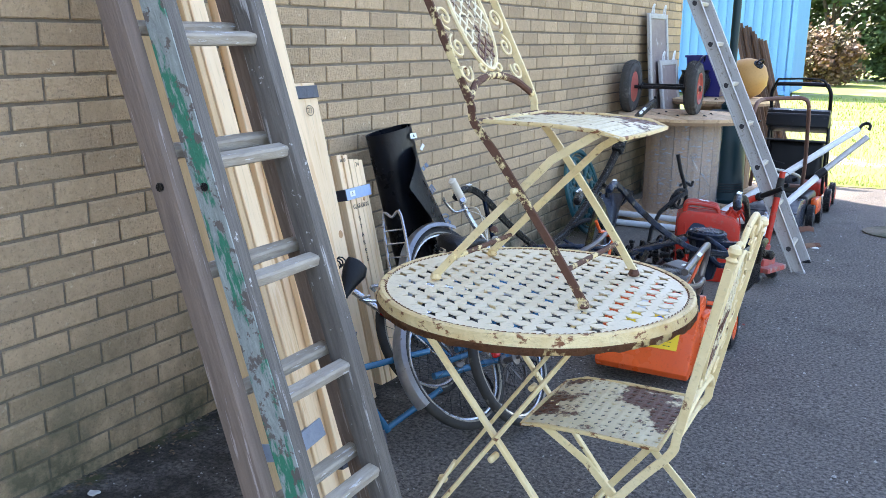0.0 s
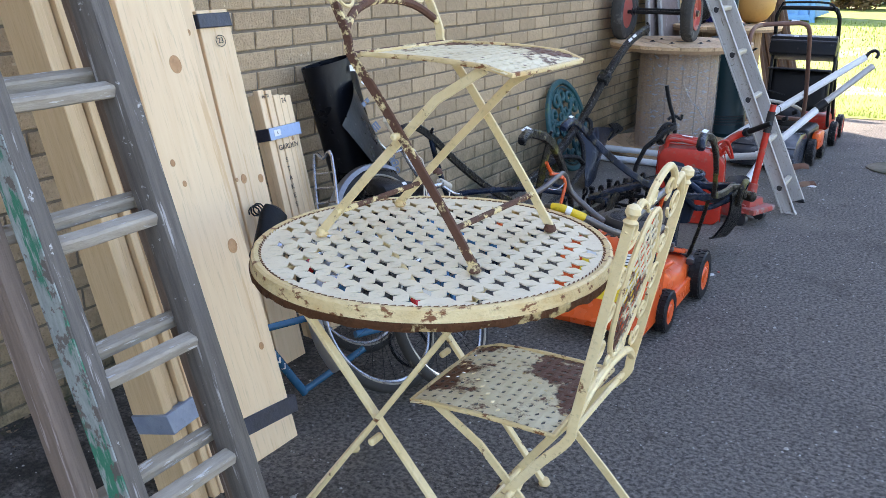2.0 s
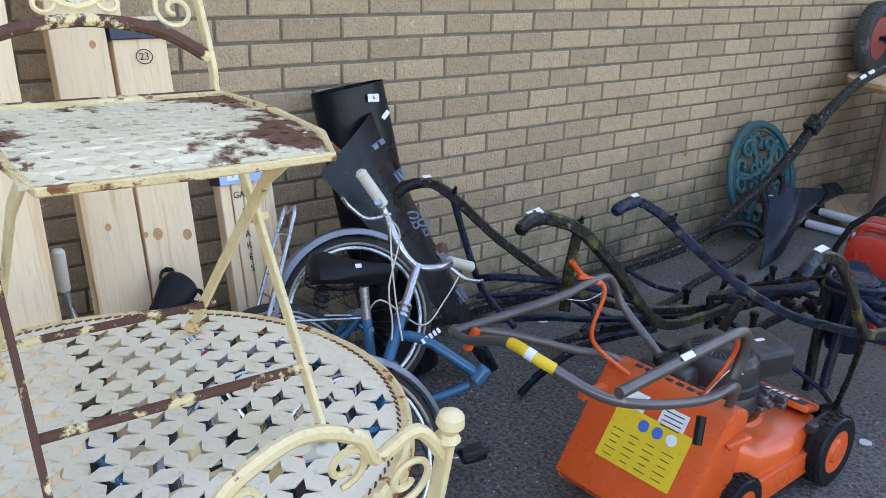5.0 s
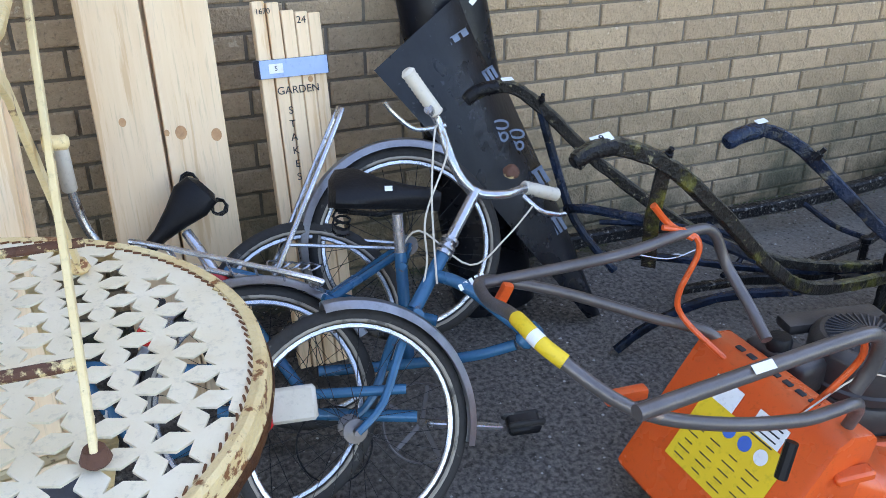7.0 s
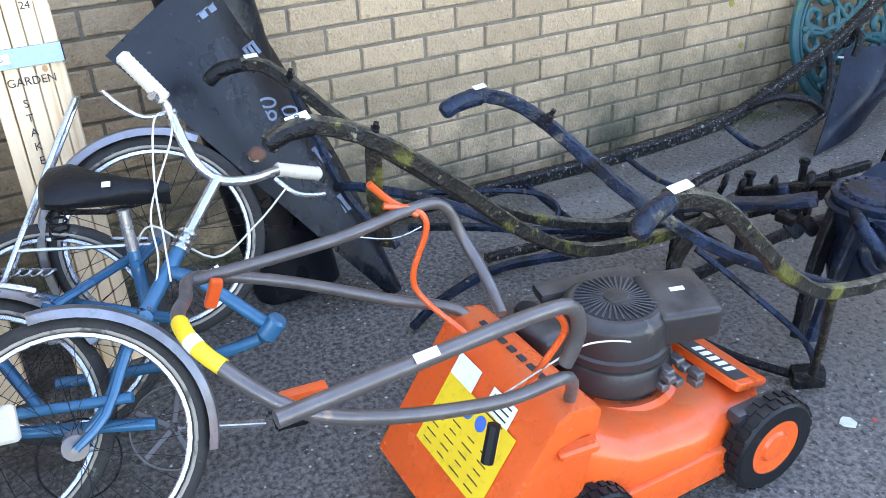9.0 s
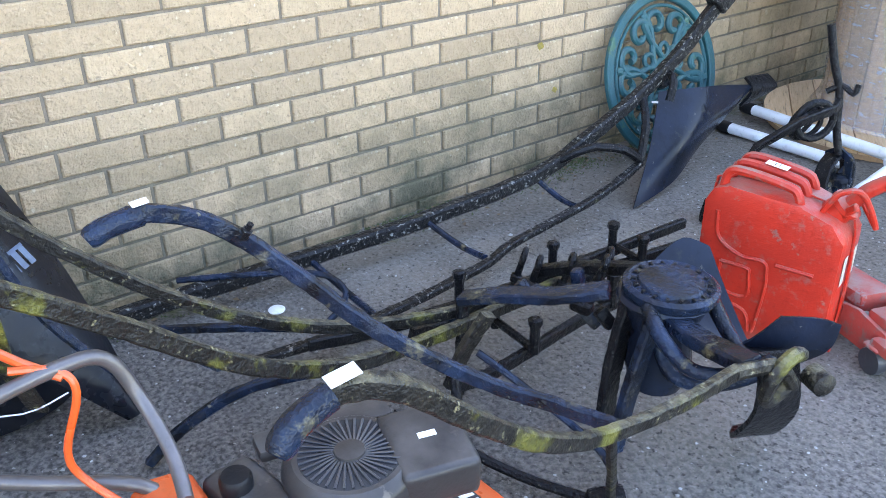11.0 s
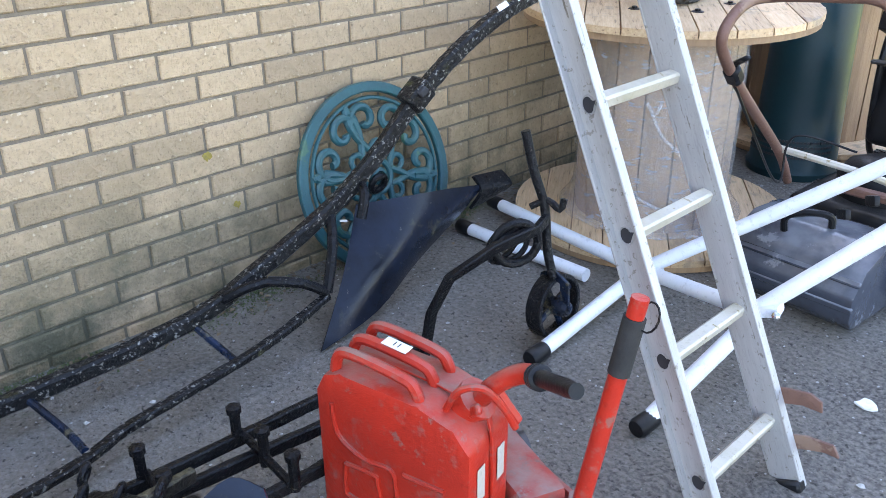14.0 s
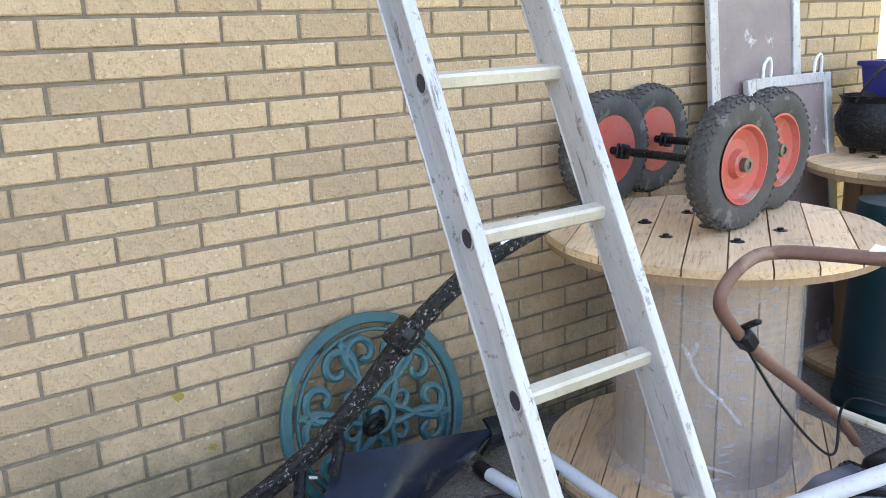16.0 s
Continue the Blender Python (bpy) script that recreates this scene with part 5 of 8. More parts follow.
    for k in range(36):
        a = 2 * math.pi * k / 36
        sweep(fan, [en + Vector((0.022 * math.cos(a), 0.022 * math.sin(a), 0.3685)), en + Vector((0.080 * math.cos(a + 0.22), 0.080 * math.sin(a + 0.22), 0.3685))], 0, section=(0.004, 0.003))
    part("fan_grille", fan, GREYPL, eng, smooth=False)
    part("fan_boss", lathe(en, [(0.026, 0.366), (0.024, 0.374), (0.010, 0.377)], 20), ENGINE, eng)
    part("fuel_tank", block(axes(en + Vector((-0.06, -0.145, 0.30)), (1, 0.15, 0), (0, 0, 1)), (0.15, 0.09, 0.08), 0.022, segs=3), ENGINE, eng)
    part("fuel_cap", lathe(Vector((1.205, 4.04, 0.335)), [(0.026, 0), (0.026, 0.022), (0.022, 0.028), (0.008, 0.03)], 18), BLACKPL, eng)
    part("cowl_top", block(axes(en + Vector((-0.10, 0.01, 0.345)), (0.2, 1, 0), (0, 0, 1)), (0.23, 0.055, 0.025), 0.01, segs=2), ENGINE, eng)
    part("air_filter_cover", block(axes(en + Vector((0.045, 0.115, 0.335)), (0.3, 1, 0), (0.1, 0, 1)), (0.13, 0.15, 0.075), 0.014, segs=3), ENGINE, eng)
    part("sticker", sheet(axes(en + Vector((0.045, 0.115, 0.3735)), (0.3, 1, 0), (0.1, 0, 1)), 0.03, 0.012), WHITE, eng)
    rc = random.Random(2)
    for k in range(9):
        part("carburettor_piece", block(Vector((1.395 + rc.uniform(-0.02, 0.03), 4.24 + rc.uniform(-0.04, 0.05), 0.245 + rc.uniform(-0.02, 0.02))), (0.03, 0.02, 0.018), 0.003), TUBEGREY, eng)
    part("pull_cord", tube([en + Vector((0.095, -0.03, 0.33)), en + Vector((0.12, -0.12, 0.38)), (1.43, 3.98, 0.42), (1.485, 3.80, 0.435)], 0.0018, 6, steps=5), IVORY, eng)
    for c, s in (((1.525, 4.394, 0.103), 1), ((1.075, 4.394, 0.103), -1)):
        tread_wheel(mw, c, (s, 0, 0), 0.100, 0.05, ORANGE)
    for c, s in (((1.505, 3.985, 0.082), 1), ((1.095, 3.985, 0.082), -1)):
        tread_wheel(mw, c, (s, 0, 0), 0.080, 0.045, ORANGE)
    part("axle_guard", block((1.50, 4.375, 0.175), (0.035, 0.12, 0.03), 0.01, segs=2), GREYPL, mw)
    # folded handle
    hd = part("lower_handle", tube([(1.445, 3.955, 0.30), (1.487, 3.93, 0.42), (1.493, 3.80, 0.432), (1.485, 3.62, 0.475), (1.45, 3.49, 0.52), (1.36, 3.405, 0.585), (1.27, 3.39, 0.60), (1.10, 3.43, 0.53), (1.01, 3.47, 0.515), (1.035, 3.62, 0.47), (1.09, 3.80, 0.40), (1.135, 3.92, 0.36), (1.16, 3.96, 0.30)], 0.0113, 10, steps=5), TUBEGREY, mw, "bronze-grey tube handle")
    up = part("upper_handle", tube([(1.523, 3.445, 0.574), (1.513, 3.65, 0.577), (1.503, 3.86, 0.578), (1.495, 3.925, 0.558), (1.485, 3.945, 0.50), (1.475, 3.93, 0.44)], 0.0128, 10, steps=5), TUBEGREY, mw)
    part("upper_handle", tube([(1.02, 3.46, 0.515), (1.10, 3.70, 0.563), (1.105, 3.85, 0.585), (1.10, 3.92, 0.57), (1.12, 3.95, 0.50), (1.19, 3.96, 0.44), (1.255, 3.95, 0.405)], 0.0113, 10, steps=5), TUBEGREY, mw)
    bend = smoothline([(1.45, 3.49, 0.52), (1.36, 3.405, 0.585), (1.27, 3.39, 0.60), (1.10, 3.43, 0.53)], 10)
    yl = part("warning_sleeve", tube(bend[8:20], 0.0127, 14), YELLOW, hd, "yellow warning sleeve")
    part("sleeve_label", tube(bend[12:15], 0.0132, 14), WHITE, yl)
    part("sticker", sheet(facing((1.523, 3.66, 0.591), (0.5, -0.1, 0.9), (0, 1, 0)), 0.015, 0.036), WHITE, up)
    part("orange_lever", block(axes((1.055, 3.485, 0.50), (0.2, 0.3, 0.9), (1, 0, 0)), (0.06, 0.022, 0.016), 0.005, segs=2), ORANGE, hd)
    part("orange_lever", block(axes((1.40, 3.52, 0.50), (0.1, 1, 0), (0, 0, 1)), (0.07, 0.02, 0.02), 0.005, segs=2), ORANGE, hd)
    part("switch_bail", tube([(1.095, 3.80, 0.60), (1.11, 3.855, 0.585), (1.125, 3.87, 0.55), (1.12, 3.84, 0.46), (1.13, 3.85, 0.41), (1.18, 3.90, 0.35), (1.22, 3.92, 0.33)], 0.006, 8, steps=5), ORANGE, hd, "orange wire cable")
    part("switch_bail", tube([(1.115, 3.86, 0.575), (1.09, 3.82, 0.60), (1.085, 3.78, 0.645)], 0.007, 8, steps=3), ORANGE, hd)
    part("switch_bail", tube([(1.49, 3.90, 0.555), (1.47, 3.93, 0.50), (1.45, 3.90, 0.43), (1.42, 3.88, 0.36)], 0.006, 8, steps=4), ORANGE, hd)
    part("pull_handle", tube([(1.50, 3.78, 0.40), (1.51, 3.76, 0.34)], 0.011, 8), BLACKPL, hd)
    part("cable", tube([(1.10, 3.71, 0.57), (1.12, 3.80, 0.545), (1.125, 3.86, 0.555)], 0.0015, 5, steps=4), CHROME, hd)
    part("orange_bracket", block(axes((1.505, 3.94, 0.28), (0.3, 1, 0.2), (0, 0, 1)), (0.07, 0.03, 0.02), 0.005), ORANGE, hd)


orange_mower()


# ---- iron ploughs along the wall ----
def flatbar(points, w, d, material, parent, name="bar", steps=4, up=(0, 0, 1), label=""):
    pts = smoothline(points, steps * 3) if steps else points
    bm = sweep(bmesh.new(), pts, 0, section=(w, d), up=up)
    for v in bm.verts:
        v.co += noise.noise_vector(v.co * 60) * 0.0022
    return part(name, bm, material, parent, label)


def curved_plate(corner_rows, material, parent, name="mouldboard", thick=0.005, label="", steps=4):
    """A plate through rows of points, smoothed both ways."""
    rows = [smoothline(r, steps) for r in corner_rows]
    cols = [smoothline([r[k] for r in rows], steps) for k in range(len(rows[0]))]
    bm = bmesh.new()
    vs = [[bm.verts.new(p) for p in c] for c in cols]
    for a, b in zip(vs, vs[1:]):
        for k in range(len(a) - 1):
            bm.faces.new((a[k], a[k + 1], b[k + 1], b[k]))
    bmesh.ops.recalc_face_normals(bm, faces=bm.faces[:])
    bmesh.ops.solidify(bm, geom=bm.faces[:], thickness=thick)
    return part(name, bm, material, parent, label)


def eyebolt(p, parent, r=0.022, up=(0.2, 0.2, 1)):
    m = facing(p, up)
    s = part("eyebolt", tube([m @ Vector((r * math.cos(a), 0, 0.05 + r * math.sin(a))) for a in [k * math.pi / 8 for k in range(16)]], 0.007, 8, True), IRON, parent)
    part("bolt_shank", lathe(m, [(0.009, -0.03), (0.016, -0.028), (0.016, -0.01), (0.009, -0.008), (0.009, 0.032)], 10), IRON, s)


def nut(p, n, parent, r=0.013):
    part("nut", lathe(facing(p, n), [(r, -0.012), (r, 0.010), (r * 0.6, 0.011), (r * 0.6, 0.022)], 6), IRON, parent)


def plough_one():
    pl = thing("horse_plough", (0.45, 5.0, 0), "long black iron horse plough with mossy handles along the wall", "plough", "old iron ploughs")
    beam = flatbar([(0.13, 4.02, 0.055), (0.17, 4.36, 0.075), (0.205, 4.69, 0.085), (0.242, 5.089, 0.10), (0.27, 5.523, 0.14), (0.295, 5.73, 0.225), (0.31, 5.987, 0.345), (0.34, 6.135, 0.469), (0.37, 6.26, 0.61), (0.40, 6.41, 0.735), (0.405, 6.59, 0.820), (0.41, 6.74, 0.862), (0.42, 6.93, 0.90)], 0.041, 0.046, IRON_PIT, pl, "beam", label="pitted mossy iron beam")
    part("draught_box", block(axes((0.374, 6.27, 0.632), (0.06, 0.75, 0.62), (0.9, 0, 0)), (0.085, 0.07, 0.068), 0.008), IRON_PIT, pl)
    # solid dark block painted as the shaded inside of the slot
    part("box_slot", block(axes((0.395, 6.262, 0.65), (0.06, 0.75, 0.62), (0.9, 0, 0)), (0.03, 0.024, 0.05), 0.004), INK_DARK, pl)
    for p in ((0.425, 6.58, 0.850), (0.425, 6.66, 0.868)):
        part("price_tag", sheet(facing(p, (0.75, -0.5, 0.5), (0, 0.8, 0.5)) @ pose(0, 0, 0, 0, 0, 75), 0.036, 0.018), WHITE, pl)
    part("clevis", tube([Vector((0.42, 6.93, 0.90)) + Vector((0.0, 0.035 * math.sin(a), 0.035 * math.cos(a))) for a in [k * math.pi / 7 for k in range(12)]], 0.009, 8), IRON, pl)
    bar2 = flatbar([(0.42, 5.87, 0.14), (0.45, 5.70, 0.11), (0.466, 5.542, 0.09), (0.49, 5.238, 0.07), (0.53, 5.066, 0.06), (0.57, 4.663, 0.06), (0.56, 4.34, 0.07)], 0.028, 0.022, IRON_PIT, pl, "side_bar")
    for a, b in (((0.265, 5.523, 0.135), (0.468, 5.545, 0.085)), ((0.242, 5.089, 0.10), (0.50, 5.12, 0.065)), ((0.205, 4.70, 0.08), (0.565, 4.70, 0.06))):
        mid = (Vector(a) + Vector(b)) / 2 + Vector((0, 0.02, -0.03))
        part("cross_rod", tube([a, mid, b], 0.010, 8, steps=4), IRON_BLUE, pl)
        nut(Vector(a) + Vector((0, 0, 0.02)), (0, 0, 1), pl)
        nut(Vector(b) + Vector((0, 0, 0.014)), (0, 0, 1), pl)
    part("hoop", tube([(0.12, 4.34, 0.10), (0.24, 4.50, 0.115), (0.33, 4.66, 0.10), (0.40, 4.70, 0.07), (0.44, 4.66, 0.04), (0.46, 4.58, 0.015)], 0.009, 8, steps=5), IRON_BLUE, pl)
    # handles
    flatbar([(0.513, 3.66, 0.700), (0.517, 3.69, 0.722), (0.525, 3.766, 0.726), (0.561, 3.832, 0.681), (0.63, 3.98, 0.53), (0.72, 4.20, 0.36), (0.80, 4.42, 0.265), (0.86, 4.66, 0.225), (0.89, 4.9, 0.21)], 0.020, 0.029, IRON_MOSS, pl, "handle")
    flatbar([(1.062, 3.617, 0.748), (1.056, 3.65, 0.760), (1.054, 3.71, 0.760), (1.083, 3.80, 0.722), (1.075, 3.95, 0.60), (1.035, 4.15, 0.42), (0.966, 4.364, 0.281), (0.93, 4.60, 0.225), (0.90, 4.9, 0.20), (0.86, 5.2, 0.17)], 0.022, 0.032, IRON_MOSS, pl, "handle", label="moss-grown curved iron handle")
    for e in ([(0.512, 3.657, 0.700), (0.517, 3.69, 0.724), (0.522, 3.735, 0.729)], [(1.062, 3.612, 0.746), (1.056, 3.65, 0.760), (1.054, 3.70, 0.761)]):
        part("handle_end", tube(e, 0.0165, 12, steps=5, taper=lambda t: 0.72 + 0.28 * min(1, t * 6)), IRON, pl)
    part("brace", tube([(0.561, 3.832, 0.68), (0.575, 3.87, 0.55), (0.60, 3.93, 0.38), (0.66, 4.02, 0.25)], 0.011, 8, steps=4), IRON_BLUE, pl)
    part("brace", tube([(1.085, 3.795, 0.72), (1.06, 3.80, 0.60), (1.03, 3.83, 0.48)], 0, section=(0.03, 0.008)), IRON_MOSS, pl)
    part("cross_rod", tube([(0.60, 3.90, 0.42), (0.70, 3.93, 0.45), (0.90, 4.02, 0.47), (1.05, 4.10, 0.45)], 0.012, 8, steps=4), IRON_BLUE, pl)
    for p in ((1.083, 3.80, 0.738), (0.565, 3.83, 0.695)):
        nut(p, (0.5, 0, 1), pl, 0.009)
    flatbar([(0.36, 4.20, 0.12), (0.50, 4.32, 0.15), (0.62, 4.50, 0.14), (0.78, 4.70, 0.16), (0.90, 4.82, 0.19)], 0.02, 0.02, IRON_BLUE, pl, "rod")
    flatbar([(0.68, 4.04, 0.012), (0.72, 4.12, 0.10), (0.80, 4.24, 0.19), (0.92, 4.40, 0.24)], 0.022, 0.022, IRON_BLUE, pl, "prop")
    for p, n in (((1.050, 3.676, 0.7785), (0.35, -0.2, 0.9)),):
        lm = facing(p, n, (0, 1, 0))
        part("lot_label", sheet(lm, 0.021, 0.04), WHITE, pl)
        letters("9", lm @ Matrix.Translation((0, 0, 0.0016)) @ pose(0, 0, 0, 0, 0, 90), 0.02, INK_DARK, pl)
    part("price_tag", sheet(facing((0.524, 3.76, 0.745), (0.3, 0, 1), (0, 1, 0)), 0.014, 0.03), WHITE, pl)
    # mouldboard and its brackets
    curved_plate([[(0.298, 6.086, 0.319), (0.355, 6.26, 0.315), (0.35, 6.44, 0.285), (0.345, 6.61, 0.25)], [(0.385, 5.96, 0.17), (0.425, 6.12, 0.18), (0.385, 6.34, 0.19), (0.335, 6.56, 0.215)], [(0.470, 5.80, 0.008), (0.445, 6.03, 0.035), (0.375, 6.26, 0.095), (0.325, 6.53, 0.18)]], IRON_PLATE, pl, label="black curved iron mouldboard")
    curved_plate([[(0.32, 6.57, 0.285), (0.33, 6.70, 0.275)], [(0.36, 6.57, 0.24), (0.38, 6.70, 0.235)], [(0.33, 6.55, 0.17), (0.34, 6.66, 0.19)]], IRON, pl, "wing", 0.012)
    part("bracket_boss", tube([Vector((0.165, 6.285, 0.294)) + Vector((0.01 * math.sin(a), 0.028 * math.cos(a), 0.028 * math.sin(a))) for a in [k * math.pi / 8 for k in range(16)]], 0.012, 8, True), IRON, pl)
    for a, b in (((0.31, 5.98, 0.33), (0.42, 5.87, 0.15)), ((0.33, 6.08, 0.40), (0.39, 6.03, 0.32)), ((0.27, 5.60, 0.16), (0.36, 5.72, 0.22)), ((0.36, 5.72, 0.22), (0.42, 5.87, 0.15))):
        part("bracket", tube([a, (Vector(a) + Vector(b)) / 2 + Vector((0.02, 0, 0.02)), b], 0.015, 8, steps=3), IRON, pl)
    part("white_scrape", sheet(facing((0.365, 5.985, 0.318), (0.6, -0.6, 0.5)), 0.022, 0.007), CHIPS, pl)


plough_one()


def plough_two():
    pl = thing("horse_plough", (1.2, 4.9, 0), "black iron plough with twin curved handles and a cast lid", "plough", "old iron ploughs")
    flatbar([(1.078, 3.942, 0.743), (1.076, 3.968, 0.753), (1.078, 4.03, 0.757), (1.09, 4.12, 0.710), (1.14, 4.21, 0.62), (1.222, 4.298, 0.522), (1.32, 4.42, 0.43), (1.42, 4.50, 0.40), (1.52, 4.54, 0.40)], 0.016, 0.026, IRON_BLUE, pl, "handle", label="blue-black curved iron handle")
    flatbar([(1.588, 3.956, 0.717), (1.582, 3.978, 0.736), (1.575, 4.04, 0.745), (1.592, 4.10, 0.725), (1.59, 4.20, 0.63), (1.565, 4.33, 0.515), (1.535, 4.48, 0.425), (1.535, 4.66, 0.395), (1.53, 4.82, 0.385)], 0.019, 0.027, IRON_MOSS, pl, "handle", label="mossy curved iron handle")
    for e in ([(1.078, 3.938, 0.742), (1.077, 3.965, 0.753), (1.077, 4.015, 0.758)], [(1.588, 3.953, 0.716), (1.583, 3.978, 0.737), (1.577, 4.02, 0.747)]):
        part("handle_end", tube(e, 0.0165, 12, steps=5, taper=lambda t: 0.72 + 0.28 * min(1, t * 6)), IRON_BLUE, pl)
    part("price_tag", sheet(facing((1.077, 4.016, 0.7755), (0.2, -0.1, 1), (0, 1, 0)), 0.014, 0.024), WHITE, pl)
    part("price_tag", sheet(facing((1.578, 4.036, 0.765), (0.2, -0.1, 1), (0, 1, 0)), 0.018, 0.036), WHITE, pl)
    nut((1.105, 4.15, 0.695), (0.4, 0.3, 0.8), pl, 0.009)
    # cast lid on its frame
    m = facing((1.283, 4.945, 0.40), (0.03, 0.02, 1)) @ Matrix.Diagonal((0.80, 0.80, 1, 1))
    lid = part("cast_lid", lathe(m, [(0.115, -0.02), (0.12, -0.012), (0.12, 0.0), (0.108, 0.006), (0.10, 0.003), (0.085, 0.003), (0.08, 0.009), (0.02, 0.012)], 28), IRON_BLUE, pl, "cast iron lid with worn raised lettering")
    mk = bmesh.new()
    for k in range(18):
        a = 2 * math.pi * k / 18
        block(m @ Matrix.Rotation(a, 4, "Z") @ Matrix.Translation((0.093, 0, 0.005)), (0.011, 0.008, 0.005), 0.001, mk)
    part("raised_marks", mk, IRON, lid)["kind"] = "stuff"
    part("frog_casting", lathe(Vector((1.275, 4.94, 0)), [(0.055, 0.16), (0.070, 0.22), (0.062, 0.30), (0.085, 0.355), (0.098, 0.375), (0.092, 0.384)], 20), IRON_PLATE, pl, "heavy black cast frog")
    for pts in ([(1.30, 4.86, 0.385), (1.36, 4.83, 0.36), (1.43, 4.84, 0.32), (1.50, 4.88, 0.335), (1.535, 4.92, 0.37)], [(1.33, 5.00, 0.385), (1.39, 4.99, 0.33), (1.45, 4.97, 0.31), (1.52, 4.95, 0.34)], [(1.30, 4.90, 0.30), (1.36, 4.88, 0.25), (1.44, 4.91, 0.26), (1.50, 4.95, 0.30)]):
        part("cast_arm", tube(pts, 0.0135, 10, steps=5, taper=lambda t: 1.25 - 0.4 * t), IRON_BLUE, pl)
    part("hook_bracket", tube([Vector((1.555, 4.93, 0.335)) + Vector((0.012 * math.sin(a), 0.045 * math.cos(a), 0.055 * math.sin(a))) for a in [0.9 + k * 0.42 for k in range(12)]], 0.014, 8), IRON_MOSS, pl, "lichened hook bracket")
    part("rod_end", lathe(facing((1.575, 5.02, 0.30), (1, -0.4, 0)), [(0.010, -0.03), (0.024, -0.02), (0.024, 0.02), (0.010, 0.03)], 12), IRON_MOSS, pl)
    flatbar([(1.19, 4.87, 0.37), (1.10, 4.80, 0.34), (1.00, 4.76, 0.31), (0.90, 4.72, 0.27)], 0.05, 0.022, IRON_BLUE, pl, "arm")
    flatbar([(1.25, 5.02, 0.38), (1.10, 5.04, 0.32), (0.95, 5.03, 0.26), (0.84, 5.01, 0.21)], 0.035, 0.03, IRON, pl, "arm")
    # legs and rods
    flatbar([(1.24, 4.88, 0.37), (1.225, 4.86, 0.20), (1.235, 4.836, 0.02)], 0.045, 0.022, IRON, pl, "leg", up=(1, 0, 0))
    flatbar([(1.31, 4.87, 0.36), (1.30, 4.83, 0.20), (1.30, 4.80, 0.06)], 0.04, 0.02, IRON_BLUE, pl, "leg", up=(1, 0, 0))
    flatbar([(1.50, 4.54, 0.39), (1.46, 4.60, 0.25), (1.40, 4.68, 0.07)], 0.016, 0.016, IRON_MOSS, pl, "leg", up=(1, 0, 0))
    part("tie_rod", tube([(1.02, 4.60, 0.20), (1.06, 4.58, 0.12), (1.10, 4.56, 0.07), (1.22, 4.62, 0.035), (1.35, 4.69, 0.03)], 0.011, 8, steps=4), IRON, pl)
    part("tie_rod", tube([(1.05, 4.64, 0.24), (1.15, 4.70, 0.17), (1.30, 4.76, 0.08), (1.38, 4.72, 0.05)], 0.008, 8, steps=4), IRON_BLUE, pl)
    part("foot_bracket", block(axes((1.375, 4.70, 0.04), (0.5, 0.8, 0.1), (0, 0, 1)), (0.075, 0.04, 0.05), 0.01, segs=2), IRON, pl)
    # long bars on the ground towards the wall
    flatbar([(0.795, 5.637, 0.13), (0.749, 5.025, 0.12), (0.70, 4.64, 0.12), (0.66, 4.45, 0.13)], 0.020, 0.032, IRON, pl, "long_bar")
    flatbar([(0.87, 5.56, 0.12), (0.82, 5.222, 0.11), (0.80, 4.90, 0.12), (0.84, 4.62, 0.18)], 0.020, 0.032, IRON, pl, "long_bar")
    flatbar([(0.99, 5.50, 0.13), (0.965, 5.088, 0.12), (1.00, 4.72, 0.12), (1.02, 4.60, 0.16)], 0.020, 0.032, IRON, pl, "long_bar")
    for y, x0, x1, z in ((5.36, 0.775, 0.99, 0.14), (5.15, 0.755, 0.97, 0.14), (4.86, 0.72, 1.0, 0.14)):
        part("cross_bar", tube([(x0, y, z), (x1, y - 0.02, z)], 0.010, 8), IRON, pl)
        for x in (x0, (x0 + x1) / 2, x1):
            part("stud", lathe((x, y - 0.01, z - 0.02), [(0.012, 0), (0.012, 0.075), (0.017, 0.078), (0.017, 0.092), (0.010, 0.096)], 8), IRON, pl)
    for p in ((0.753, 5.02, 0.165), (0.85, 4.98, 0.20), (0.92, 5.02, 0.22), (1.0, 5.06, 0.25), (1.06, 4.98, 0.29)):
        eyebolt(p, pl, 0.020 + 0.004 * math.sin(p[1] * 30))
    rk = random.Random(7)
    for k in range(12):
        p = Vector((0.85 + rk.uniform(0, 0.36), 4.80 + rk.uniform(0, 0.3), 0.19 + rk.uniform(0, 0.13)))
        part("casting", block(Matrix.Translation(p) @ pose(0, 0, 0, rk.uniform(0, 90), rk.uniform(0, 90), rk.uniform(0, 90)), (0.05, 0.03, 0.025), 0.008, segs=2), IRON if k % 3 else IRON_BLUE, pl)
    flatbar([(0.90, 4.72, 0.27), (0.92, 4.70, 0.16), (0.93, 4.68, 0.04)], 0.028, 0.02, IRON, pl, "leg", up=(1, 0, 0))
    flatbar([(1.06, 4.66, 0.33), (1.03, 4.62, 0.24), (1.01, 4.60, 0.15)], 0.035, 0.02, IRON_MOSS, pl, "leg", up=(1, 0, 0))
